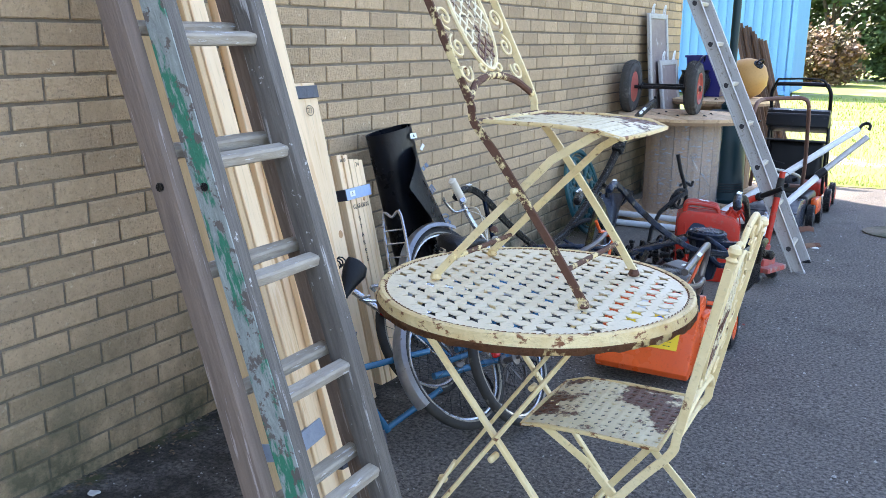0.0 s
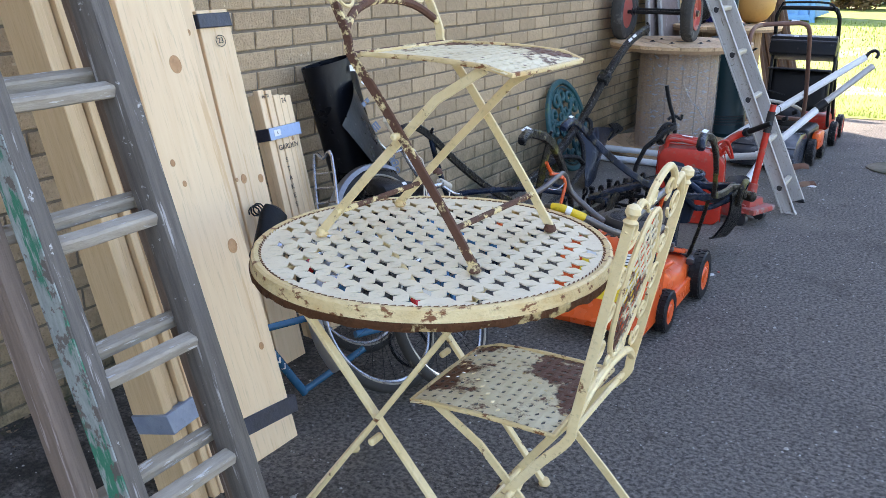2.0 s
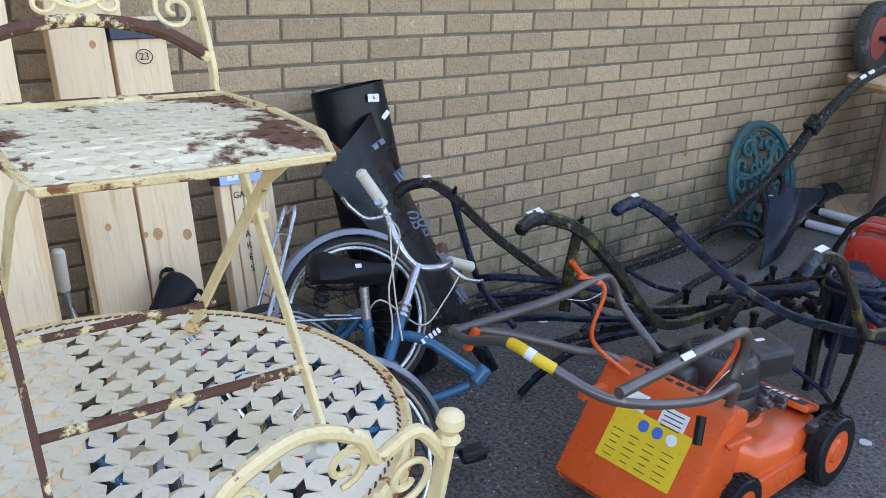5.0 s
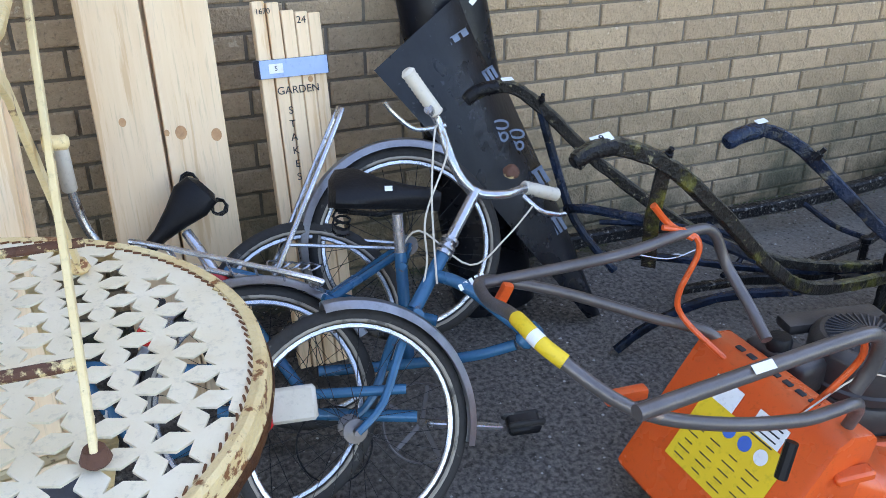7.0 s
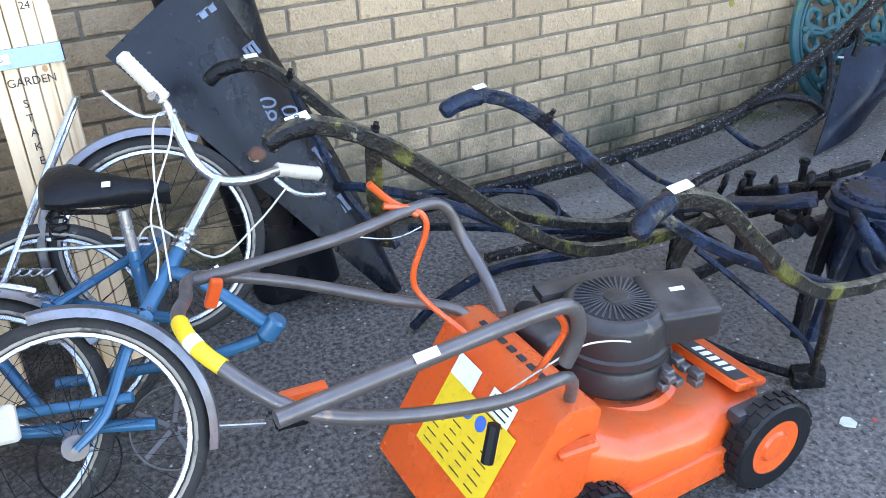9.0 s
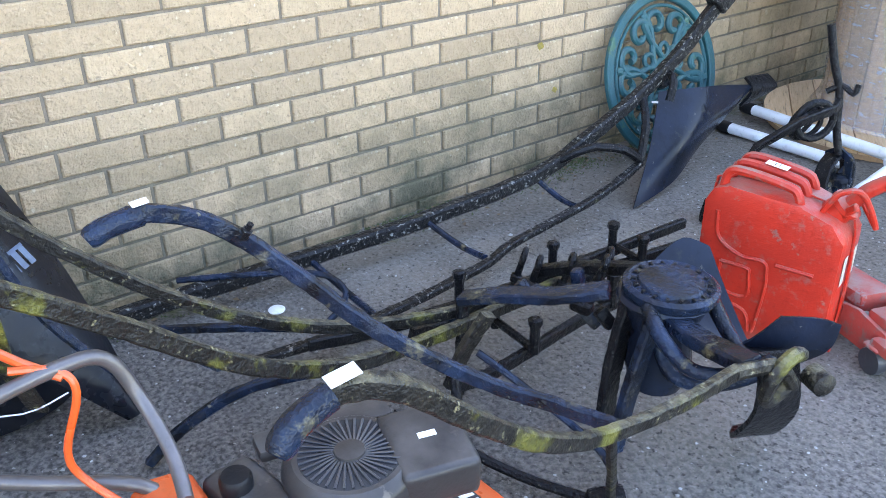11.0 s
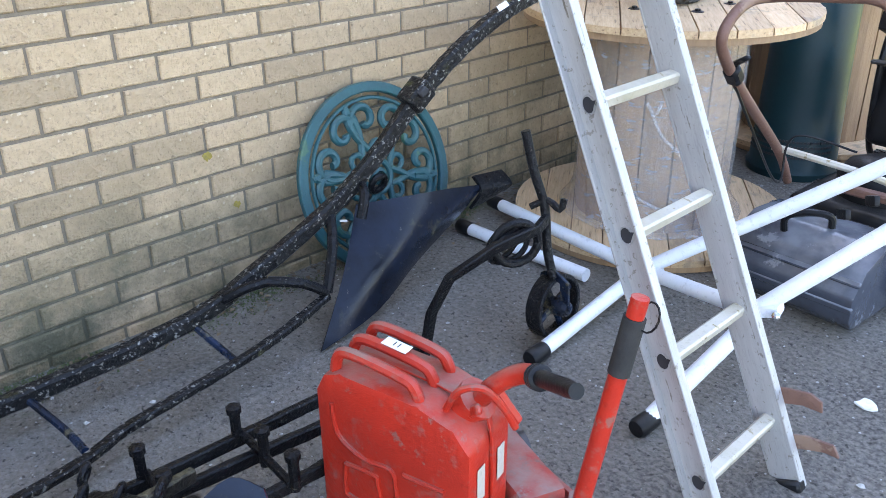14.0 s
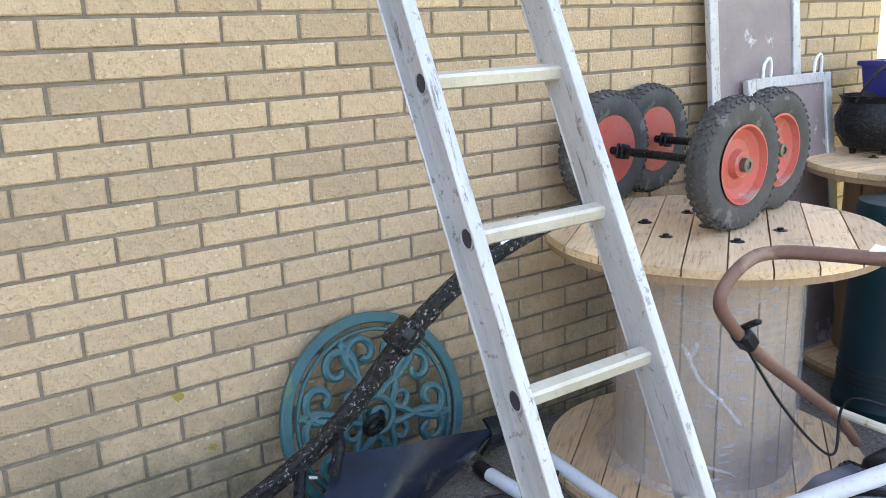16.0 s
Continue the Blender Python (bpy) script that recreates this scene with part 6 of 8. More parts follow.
    # two curved plates beside the can
    curved_plate([[(1.15, 5.06, 0.36), (1.17, 5.12, 0.40), (1.22, 5.15, 0.39)], [(1.21, 5.02, 0.29), (1.26, 5.09, 0.30), (1.31, 5.13, 0.29)], [(1.31, 4.98, 0.27), (1.38, 5.06, 0.24), (1.42, 5.10, 0.22)], [(1.42, 4.99, 0.31), (1.49, 5.06, 0.31), (1.53, 5.11, 0.30)], [(1.47, 5.04, 0.38), (1.52, 5.09, 0.38), (1.54, 5.13, 0.36)]], IRON_PLATE, pl, "mouldboard", 0.006, "polished blue-black saddle plate")
    curved_plate([[(1.50, 4.93, 0.36), (1.52, 5.02, 0.34)], [(1.50, 4.95, 0.22), (1.53, 5.05, 0.20)], [(1.44, 4.99, 0.10), (1.48, 5.08, 0.09)], [(1.40, 5.06, 0.06), (1.44, 5.13, 0.06)]], IRON, pl, "share", 0.01)
    part("yoke", tube([(1.53, 4.81, 0.385), (1.54, 4.87, 0.375), (1.55, 4.92, 0.36), (1.56, 4.96, 0.31)], 0.014, 8, steps=4), IRON_MOSS, pl)
    flatbar([(1.30, 4.90, 0.37), (1.40, 4.88, 0.36), (1.53, 4.86, 0.38)], 0.05, 0.028, IRON_BLUE, pl, "arm")


plough_two()


def wheel_spokes_green():
    gw = thing("cast_iron_wheel", (0.13, 6.33, 0), "round teal cast-iron scrollwork panel leaning on the wall", "iron wheel")
    m = facing((0.115, 6.325, 0.295), (0.965, 0, 0.26))
    P = lambda u, v, w=0: m @ Vector((u, v, w))
    C = lambda r, n=40, c=(0, 0): [P(c[0] + r * math.cos(2 * math.pi * k / n), c[1] + r * math.sin(2 * math.pi * k / n)) for k in range(n)]
    part("rim", sweep(bmesh.new(), C(0.293, 56), 0, closed=True, section=(0.034, 0.024), up=m.to_3x3() @ Vector((0, 0, 1))), TEAL, gw)
    part("inner_rim", tube(C(0.258, 48), 0.007, 6, True), TEAL, gw)
    part("centre_ring", tube(C(0.055, 24), 0.011, 8, True), TEAL, gw)
    part("centre_boss", lathe(m, [(0.03, -0.012), (0.03, 0.016), (0.018, 0.02), (0.018, -0.01)], 18), TEAL, gw)
    for k in range(6):
        a = k * math.pi / 3 + 0.3
        ca, sa = math.cos(a), math.sin(a)
        rot = lambda u, v: P(u * ca - v * sa, u * sa + v * ca)
        for s in (-1, 1):
            part("scroll", tube([rot(u, v * s) for u, v in scroll((0.185, 0.052), 0.062, 2.6, 1.0, -1)], 0.0135, 8, steps=2), TEAL, gw)
            part("scroll", tube([rot(u, v * s) for u, v in [(0.06, 0.005), (0.09, 0.035), (0.12, 0.075), (0.17, 0.115), (0.225, 0.125)]], 0.012, 8, steps=3), TEAL, gw)
        part("petal", tube([rot(0.092 + 0.026 * math.cos(t), 0.024 * math.sin(t)) for t in [q * math.pi / 6 for q in range(12)]], 0.010, 8, True), TEAL, gw)


wheel_spokes_green()


# ---- jerry can and trolley jack ----
def jerry_can():
    m = pose(1.165, 5.515, 0.0, 0, 0, 14)
    can = thing("jerry_can", m, "scuffed red metal jerry can with black spout on the ground", "jerry can")
    P = lambda x, y, z: m @ Vector((x, y, z))
    W, D, Hh = 0.172, 0.078, 0.405
    outline = [(-W + 0.03, 0.0), (W - 0.03, 0.0), (W, 0.03), (W, 0.33), (W - 0.035, 0.375), (0.06, Hh - 0.005), (-W + 0.06, Hh + 0.005), (-W + 0.02, Hh - 0.01), (-W, Hh - 0.05), (-W, 0.03)]
    body = part("body", prism(m @ Matrix.Translation((0, -D, 0)), outline, 2 * D, bevel=0.016), REDPAINT, can, "scuffed red pressed-steel body")
    part("seam", sweep(bmesh.new(), smoothline([P(x * 1.012, 0, z + (0.004 if z > 0.2 else -0.001)) for x, z in outline], 3, True), 0, closed=True, section=(0.006, 0.012), up=m.to_3x3() @ Vector((0, 1, 0))), REDPAINT, body)
    for y in (-D - 0.001, D + 0.001):
        for pts in ([(-0.13, 0.34), (-0.12, 0.27), (-0.06, 0.235), (0.0, 0.235), (0.012, 0.20), (0.012, 0.14), (0.0, 0.03)], [(-0.105, 0.205), (-0.04, 0.205), (-0.03, 0.19), (-0.03, 0.125), (-0.095, 0.125), (-0.11, 0.14), (-0.105, 0.205)], [(-0.12, 0.095), (-0.03, 0.085), (-0.01, 0.03)], [(0.03, 0.235), (0.12, 0.235)]):
            part("pressed_rib", tube([P(x, y, z) for x, z in pts], 0.0055, 6, steps=4), REDPAINT, body)
    for y in (-0.055, 0.0, 0.055):
        part("handle", tube([P(-0.135, y, Hh - 0.012), P(-0.125, y, Hh + 0.03), P(-0.09, y, Hh + 0.042), P(0.02, y, Hh + 0.028), P(0.045, y, Hh + 0.012), P(0.055, y, Hh - 0.02)], 0.0115, 8, steps=4), REDPAINT, can)
    lab = facing(P(-0.03, 0.0, Hh + 0.052), m.to_3x3() @ Vector((0.12, 0, 1)), m.to_3x3() @ Vector((0, 1, 0)))
    part("lot_label", sheet(lab, 0.055, 0.026), WHITE, can)
    letters("11", lab @ Matrix.Translation((0, 0, 0.0015)), 0.02, INK_DARK, can)
    for y in (-0.04, 0.035):
        part("paper_label", sheet(facing(P(W + 0.002, y, 0.25), m.to_3x3() @ Vector((1, 0, 0))), 0.026, 0.075), REFLWHITE, can)
    part("neck", lathe(facing(P(0.115, 0, 0.37), m.to_3x3() @ Vector((0.65, 0, 0.75))), [(0.036, 0), (0.034, 0.03), (0.04, 0.034), (0.04, 0.045), (0.026, 0.05)], 20), REDPAINT, can)
    s0 = P(0.15, 0.0, 0.405)
    part("spout", tube([s0, P(0.18, 0.005, 0.445), P(0.22, 0.01, 0.475), P(0.255, 0.0, 0.49)], 0.0185, 12, steps=4), REDPAINT, can, "red spout elbow")
    tip = Vector((1.55, 5.50, 0.565))
    sp = P(0.25, 0.0, 0.488)
    part("nozzle", tube([sp, sp.lerp(tip, 0.12), sp.lerp(tip, 0.2), sp.lerp(tip, 0.85), tip], 0.0165, 12, taper=lambda t: 1.05 if t < 0.45 else (0.92 if t < 0.8 else 0.8)), BLACKPL, can, "black plastic nozzle")
    for t in (0.08, 0.13, 0.18):
        c = sp.lerp(tip, t)
        part("nozzle_ring", lathe(facing(c, tip - sp), [(0.019, -0.004), (0.023, -0.002), (0.023, 0.002), (0.019, 0.004)], 14), BLACKPL, can)
    part("clamp_lever", tube([P(0.10, -0.04, 0.385), P(0.13, -0.045, 0.44), P(0.17, -0.03, 0.45), P(0.195, 0.0, 0.40), P(0.21, 0.02, 0.35)], 0.007, 8, steps=4), REDPAINT, can)
    part("cam_clip", block(axes(P(0.155, -0.035, 0.40), (0.6, -0.3, 0.6), (0, 0, 1)), (0.07, 0.012, 0.02), 0.004), REDPAINT, can)
    part("cam_clip", block(axes(P(0.185, 0.04, 0.375), (0.4, 0.3, -0.8), (0, 1, 0)), (0.08, 0.012, 0.02), 0.004), REDPAINT, can)


jerry_can()


def trolley_jack():
    jk = thing("trolley_jack", (1.4, 5.65, 0), "faded red steel trolley jack with upright handle beside the can", "jack")
    d = Vector((0.93, -0.36, 0)).normalized()
    s = Vector((0.36, 0.93, 0)).normalized()
    c = Vector((1.30, 5.70, 0))
    for o in (-0.07, 0.07):
        pl = prism(axes(c + s * o + Vector((0, 0, 0)) - s * 0.006, d, (0, 0, 1)), [(-0.22, 0.03), (0.16, 0.03), (0.20, 0.06), (0.20, 0.11), (0.10, 0.125), (-0.10, 0.085), (-0.24, 0.07)], 0.012, bevel=0.003)
        part("side_plate", pl, JACKRED, jk)
    part("lift_arm", block(axes(c + Vector((0, 0, 0.115)) - d * 0.06, d + Vector((0, 0, 0.05)), (0, 0, 1)), (0.28, 0.10, 0.05), 0.012, segs=2), JACKRED, jk, "dusty pink-red lift arm")
    part("saddle_cup", lathe(c - d * 0.22 + Vector((0, 0, 0.09)), [(0.03, 0), (0.045, 0.02), (0.05, 0.035), (0.035, 0.035)], 18), JACKRED, jk)
    part("handle_fork", block(axes(c + d * 0.225 + Vector((0, 0, 0.085)), d, (0, 0, 1)), (0.09, 0.20, 0.03), 0.008, segs=2), JACKRED, jk)
    part("rear_block", block(axes(c + d * 0.17 + Vector((0, 0, 0.10)), d, (0, 0, 1)), (0.10, 0.13, 0.08), 0.012, segs=2), JACKRED, jk)
    for o in (-0.085, 0.085):
        part("caster", lathe(facing(c + d * 0.19 + s * o + Vector((0, 0, 0.036)), s), [(0.012, -0.014), (0.034, -0.013), (0.036, 0), (0.034, 0.013), (0.012, 0.014)], 18), GREYPL, jk)
        part("caster_fork", block(axes(c + d * 0.19 + s * o + Vector((0, 0, 0.076)), d, (0, 0, 1)), (0.05, 0.04, 0.012), 0.004), JACKRED, jk)
        part("front_roller", lathe(facing(c - d * 0.19 + s * o + Vector((0, 0, 0.036)), s), [(0.03, -0.02), (0.036, -0.018), (0.036, 0.018), (0.03, 0.02)], 18), GREYPL, jk)
    base = c + d * 0.175 + Vector((0, 0, 0.11))
    top = Vector((1.515, 5.71, 0.628))
    part("handle_socket", tube([base, base.lerp(top, 0.2)], 0.025, 14), JACKRED, jk)
    part("handle", tube([base.lerp(top, 0.15), base.lerp(top, 0.78)], 0.017, 14), REDPAINT, jk, "red tube handle")
    part("rubber_grip", tube([base.lerp(top, 0.72), base.lerp(top, 0.93)], 0.020, 14), RUBBER, jk, "ribbed black rubber grip")
    part("handle_end", tube([base.lerp(top, 0.92), top], 0.016, 14), REDPAINT, jk)
    part("wire_ring", tube([top + Vector((0.02, 0, -0.03)) + Vector((0.018 * math.cos(a), 0.01 * math.sin(a), 0.024 * math.sin(a))) for a in [k * math.pi / 7 for k in range(14)]], 0.002, 5, True), IRON, jk)
    part("handle_bolt", lathe(facing(base + Vector((0.03, -0.02, 0)), (1, -0.3, 0)), [(0.018, -0.02), (0.02, 0.0), (0.016, 0.008)], 12), GREYPL, jk)


trolley_jack()


# ---- aluminium ladder ----
def alu_ladder():
    k, x0 = 0.465, 1.666
    lad = thing("aluminium_ladder", (x0, 6.06, 0), "weathered aluminium ladder leaning over to the brick wall", "ladder")
    L = 3.75
    for y, s in ((5.930, -1), (6.218, 1)):
        m = lean_pose(x0, k, y, 0.0)
        st = part("stile", block(m @ Matrix.Translation((-0.034, 0, L / 2)), (0.062, 0.005, L), 0.001), ALU, lad)
        for o in (0.0, -0.066):
            part("flange", block(m @ Matrix.Translation((o - 0.001, 0.010 * -s * -1, L / 2)), (0.006, 0.026, L), 0.002), ALU, st)
        part("foot", block(m @ Matrix.Translation((-0.034, 0, 0.008)), (0.075, 0.034, 0.03), 0.006), BLACKPL if s > 0 else ALU, st)
    m = lean_pose(x0, k, 0, 0)
    step = 0.262
    for i in range(14):
        z = 0.167 + i * step
        p = [m @ Vector((-0.034, y, z)) for y in (5.932, 6.215)]
        r = part("rung", tube(p, 0, section=(0.030, 0.026), up=(0.2, 0, 1)), ALU_RUNG, lad)
        q = m @ Vector((-0.034, 5.9265, z))
        hole = [(0.013 * math.cos(a) - 0.004, 0.016 * math.sin(a)) for a in [t * math.pi / 8 for t in range(16)]]
        hole[0] = (0.016, 0.004)
        mm = m @ Matrix.Translation((-0.034, 5.9265, z))
        # dark plug paints the shade of the open rung end
        part("rung_hole", prism(mm @ Matrix.Translation((0, -0.0008, 0)), hole, 0.004), INK_DARK, r)
        part("rung_lip", tube([mm @ Vector((u * 1.15, -0.001, v * 1.15)) for u, v in hole], 0.0022, 5, True), ALU, r)
    hk = lean_pose(x0, k, 6.241, 0.20)
    part("rusty_hook", prism(hk @ pose(0, 0, 0, 0, 0, 0) @ Matrix.Translation((-0.02, 0, 0)), [(-0.03, -0.02), (0.06, -0.028), (0.10, -0.045), (0.105, -0.02), (0.085, 0.0), (0.03, 0.012), (-0.03, 0.016)], 0.008, bevel=0.002), TUBERUST, lad, "rust-brown latch hook")
    part("rusty_hook", prism(lean_pose(x0, k, 6.241, 0.10) @ Matrix.Translation((0.0, 0, 0)), [(-0.03, -0.02), (0.06, -0.028), (0.09, -0.04), (0.085, -0.01), (0.03, 0.008), (-0.03, 0.012)], 0.008, bevel=0.002), TUBERUST, lad)


alu_ladder()


# ---- coulter wheel beside the plough ----
def wheel_arm():
    th = thing("plough_wheel", (0.85, 6.27, 0), "small black iron plough wheel on a bent arm", "plough wheel")
    part("arm", tube([(0.70, 5.98, 0.02), (0.71, 6.0, 0.15), (0.75, 6.03, 0.26), (0.83, 6.12, 0.345), (0.86, 6.25, 0.365), (0.84, 6.31, 0.37)], 0, section=(0.032, 0.020), up=(1, 0, 0)), IRON, th)
    part("ring", tube([Vector((0.83, 6.20, 0.33)) + Vector((0.03 * math.cos(a), 0.055 * math.cos(a), 0.06 * math.sin(a))) for a in [k * math.pi / 9 for k in range(18)]], 0.012, 8, True), IRON, th)
    part("rod", tube([(0.775, 6.288, 0.61), (0.80, 6.30, 0.50), (0.83, 6.315, 0.40), (0.85, 6.31, 0.28), (0.872, 6.315, 0.20)], 0.013, 10, steps=4), IRON, th)
    part("arm_lug", prism(axes((0.69, 5.965, 0.0), (0.1, 1, 0), (0, 0, 1)), [(-0.07, 0.005), (0.05, 0.005), (0.05, 0.03), (-0.01, 0.045), (-0.035, 0.085), (-0.055, 0.085), (-0.07, 0.04)], 0.02, bevel=0.004), IRON, th)
    part("fork", tube([(0.83, 6.33, 0.115), (0.835, 6.325, 0.19), (0.87, 6.318, 0.212), (0.905, 6.325, 0.19), (0.905, 6.335, 0.105)], 0, section=(0.030, 0.010), up=(0, 1, 0)), IRON_BLUE, th)
    for q, (rr_, tilt) in enumerate(((0.052, 0.2), (0.060, -0.25), (0.046, 0.5))):
        part("chain_loop", tube([Vector((0.80, 6.19 + 0.012 * q, 0.315)) + Vector((0.02 * math.sin(a + q), rr_ * math.cos(a), rr_ * 0.95 * math.sin(a) + tilt * 0.02 * math.cos(a))) for a in [k * math.pi / 10 for k in range(20)]], 0.0075, 7, True), IRON, th)
    part("thumbscrew", tube([(0.80, 6.29, 0.40), (0.835, 6.32, 0.42), (0.87, 6.33, 0.40), (0.875, 6.34, 0.43)], 0.010, 8, steps=3), IRON, th)
    m = facing((0.862, 6.335, 0.101), (1, 0.03, 0.08))
    part("wheel", sweep(bmesh.new(), [m @ Vector((0.090 * math.cos(a), 0.090 * math.sin(a), 0)) for a in [k * math.pi / 16 for k in range(32)]], 0, closed=True, section=(0.014, 0.052), up=(1, 0.03, 0.08)), IRON, th)
    for k in range(4):
        a = k * math.pi / 2 + 0.4
        part("spoke", tube([m @ Vector((0, 0, 0)), m @ Vector((0.086 * math.cos(a), 0.086 * math.sin(a), 0))], 0.010, 8), IRON_BLUE, th)
    part("hub", lathe(m, [(0.02, -0.05), (0.026, -0.04), (0.026, 0.04), (0.018, 0.055)], 14), IRON_BLUE, th)


wheel_arm()


# ---- cable drums ----
def cable_drum(c, R, core, top, label, film=False, ang=0.3, nb=9):
    dr = thing("cable_drum", pose(c[0], c[1], c[2], 0, 0, -math.degrees(ang)), label, "cable drum", "timber cable drums")
    c = Vector(c)
    for z0, z1 in ((0.004, 0.05), (top - 0.045, top)):
        fl = part("flange", lathe(c, [(R * 0.985, z0 + 0.006), (R * 0.99, z0), (R * 0.99, z1 - 0.022)], 48), SPOOLCORE, dr)
        w = 2 * R / nb
        for k in range(nb):
            a, b = -R + k * w + 0.0022, -R + (k + 1) * w - 0.0022
            pts = []
            for q in range(9):
                u = a + (b - a) * q / 8
                pts.append((u, math.sqrt(max(0, R * R - u * u))))
            out = [(u, v) for u, v in pts] + [(u, -v) for u, v in reversed(pts)]
            clean = []
            for p in out:
                if not clean or (Vector(p) - Vector(clean[-1])).length > 0.001:
                    clean.append(p)
            if (Vector(clean[0]) - Vector(clean[-1])).length < 0.001:
                clean.pop()
            bm = bmesh.new()
            rr = random.Random(k * 7 + int(z1 * 100))
            zt = z1 - rr.uniform(0, 0.003)
            lo = [bm.verts.new((u, v, z1 - 0.024)) for u, v in clean]
            hi = [bm.verts.new((u, v, zt)) for u, v in clean]
            n = len(clean)
            bm.faces.new(hi)
            for i in range(n):
                bm.faces.new((lo[i], lo[(i + 1) % n], hi[(i + 1) % n], hi[i]))
            # boards run along local y, turned about the drum's axis
            bm.transform(Matrix.Translation(c) @ Matrix.Rotation(-ang, 4, "Z"))
            part("board", bm, SPOOLWOOD, fl, smooth=False)
        for k in range(6):
            a = k * math.pi / 3 + 0.5
            part("bolt_head", lathe(c + Vector((0.2 * math.cos(a), 0.2 * math.sin(a), z1 - 0.002)), [(0.022, 0), (0.02, 0.003), (0.009, 0.004), (0.009, 0.010), (0.006, 0.011)], 12), IRON, fl)
    # no real opening: a dark disc paints the shaded hole
    part("centre_hole", lathe(c + Vector((0, 0, top)), [(0.035, -0.002), (0.035, 0.0012)], 18), INK_DARK, dr)
    n = 16
    for k in range(n):
        a0, a1 = 2 * math.pi * k / n + 0.012, 2 * math.pi * (k + 1) / n - 0.012
        bm = bmesh.new()
        ring = []
        for z in (0.045, top - 0.042):
            ring.append([bm.verts.new(c + Vector((r * math.cos(a), r * math.sin(a), z))) for r, a in ((core, a0), (core * 1.004, (a0 + a1) / 2), (core, a1), (core - 0.022, a1), (core - 0.022, a0))])
        for i in range(5):
            bm.faces.new((ring[0][i], ring[0][(i + 1) % 5], ring[1][(i + 1) % 5], ring[1][i]))
        part("stave", bm, SPOOLCORE, dr, smooth=False)
    if film:
        bm = bmesh.new()
        rr = random.Random(4)
        rings = []
        for i in range(26):
            z = 0.052 + (top - 0.10) * i / 25
            rings.append([bm.verts.new(c + Vector(((core + 0.010 + (0.05 * (1 - i / 4) ** 2 if i < 4 else 0) + rr.uniform(-0.0025, 0.0025)) * math.cos(a), (core + 0.010 + (0.05 * (1 - i / 4) ** 2 if i < 4 else 0) + rr.uniform(-0.0025, 0.0025)) * math.sin(a), z + rr.uniform(-0.006, 0.006)))) for a in [2 * math.pi * k / 64 for k in range(64)]])
        for a, b in zip(rings, rings[1:]):
            for k in range(64):
                bm.faces.new((a[k], a[(k + 1) % 64], b[(k + 1) % 64], b[k]))
        part("stretch_film", bm, WRAP, dr, "torn clear stretch film wrapping")
        for pts in ([(0.30, -0.06, 0.50), (0.315, -0.02, 0.42), (0.31, 0.04, 0.36), (0.30, 0.10, 0.28)], [(0.30, -0.075, 0.52), (0.318, -0.045, 0.49), (0.316, -0.03, 0.53)], [(0.29, -0.10, 0.20), (0.31, -0.02, 0.16), (0.29, 0.09, 0.12)]):
            part("film_fold", tube([c + Matrix.Rotation(-0.9, 3, "Z") @ Vector(p) for p in pts], 0.006, 6, steps=5), WRAP, dr)
    return dr


cable_drum((0.565, 7.275, 0), 0.50, 0.275, 0.795, "timber cable drum wrapped in clear film standing on the ground", True, -0.62)
cable_drum((0.55, 8.66, 0), 0.46, 0.30, 0.84, "greyed timber cable drum behind the wrapped one", False, 0.2)


# ---- barrow wheels on axles ----
def axle_pair(a, b, label):
    a, b = Vector(a), Vector(b)
    th = thing("wheel_axle", (a + b) / 2 - Vector((0, 0, a.z - 0.795)), label, "wheels", "barrow wheel pairs")
    ax = (b - a).normalized()
    for c, s in ((a, -1), (b, 1)):
        m = facing(c, ax * s)
        R, w = 0.195, 0.040
        ty = part("wheel", lathe(m, [(0.115, -w * 0.75), (0.135, -w), (0.165, -w * 1.05), (0.185, -w * 0.85), (R, -w * 0.4), (R, w * 0.4), (0.185, w * 0.85), (0.165, w * 1.05), (0.135, w), (0.115, w * 0.75)], 40, cap=False), TYREGREY, th, "grey worn pneumatic tyre")
        part("rim", lathe(m, [(0.117, -0.034), (0.110, -0.03), (0.10, -0.012), (0.10, 0.012), (0.11, 0.030), (0.119, 0.039), (0.112, 0.040), (0.104, 0.020), (0.075, 0.004), (0.045, 0.010), (0.038, 0.03), (0.018, 0.032)], 32), RIMRED, ty, "red steel rim")
        part("hub", lathe(m, [(0.022, 0.02), (0.022, 0.05), (0.012, 0.051), (0.012, 0.046)], 16), TUBEGREY, ty)
        bm = bmesh.new()
        for k in range(44):
            for j, o in ((-1.45, 0.0), (-0.5, 0.5), (0.5, 0.0), (1.45, 0.5)):
                t = 2 * math.pi * (k + o) / 44
                block(m @ Matrix.Rotation(t, 4, "Z") @ Matrix.Translation((0.1945 if abs(j) < 1 else 0.186, 0, j * 0.021)) @ pose(0, 0, 0, 45, 25 * -j, 0), (0.011, 0.013, 0.013), 0, bm)
        part("tread", bm, TYREGREY, ty, smooth=False)
    part("axle", tube([a, b], 0.014, 10), IRON, th)
    for t in (0.14, 0.18):
        part("axle_bracket", block(axes(a.lerp(b, t), ax, (0.3, 0.2, 1)), (0.008, 0.045, 0.05), 0.004), IRON, th)


axle_pair((0.125, 7.272, 0.99), (0.622, 7.295, 0.99), "pair of barrow wheels with red rims on a black axle")
axle_pair((0.045, 7.585, 0.99), (0.528, 7.615, 0.99), "second pair of red-rimmed barrow wheels on an axle")


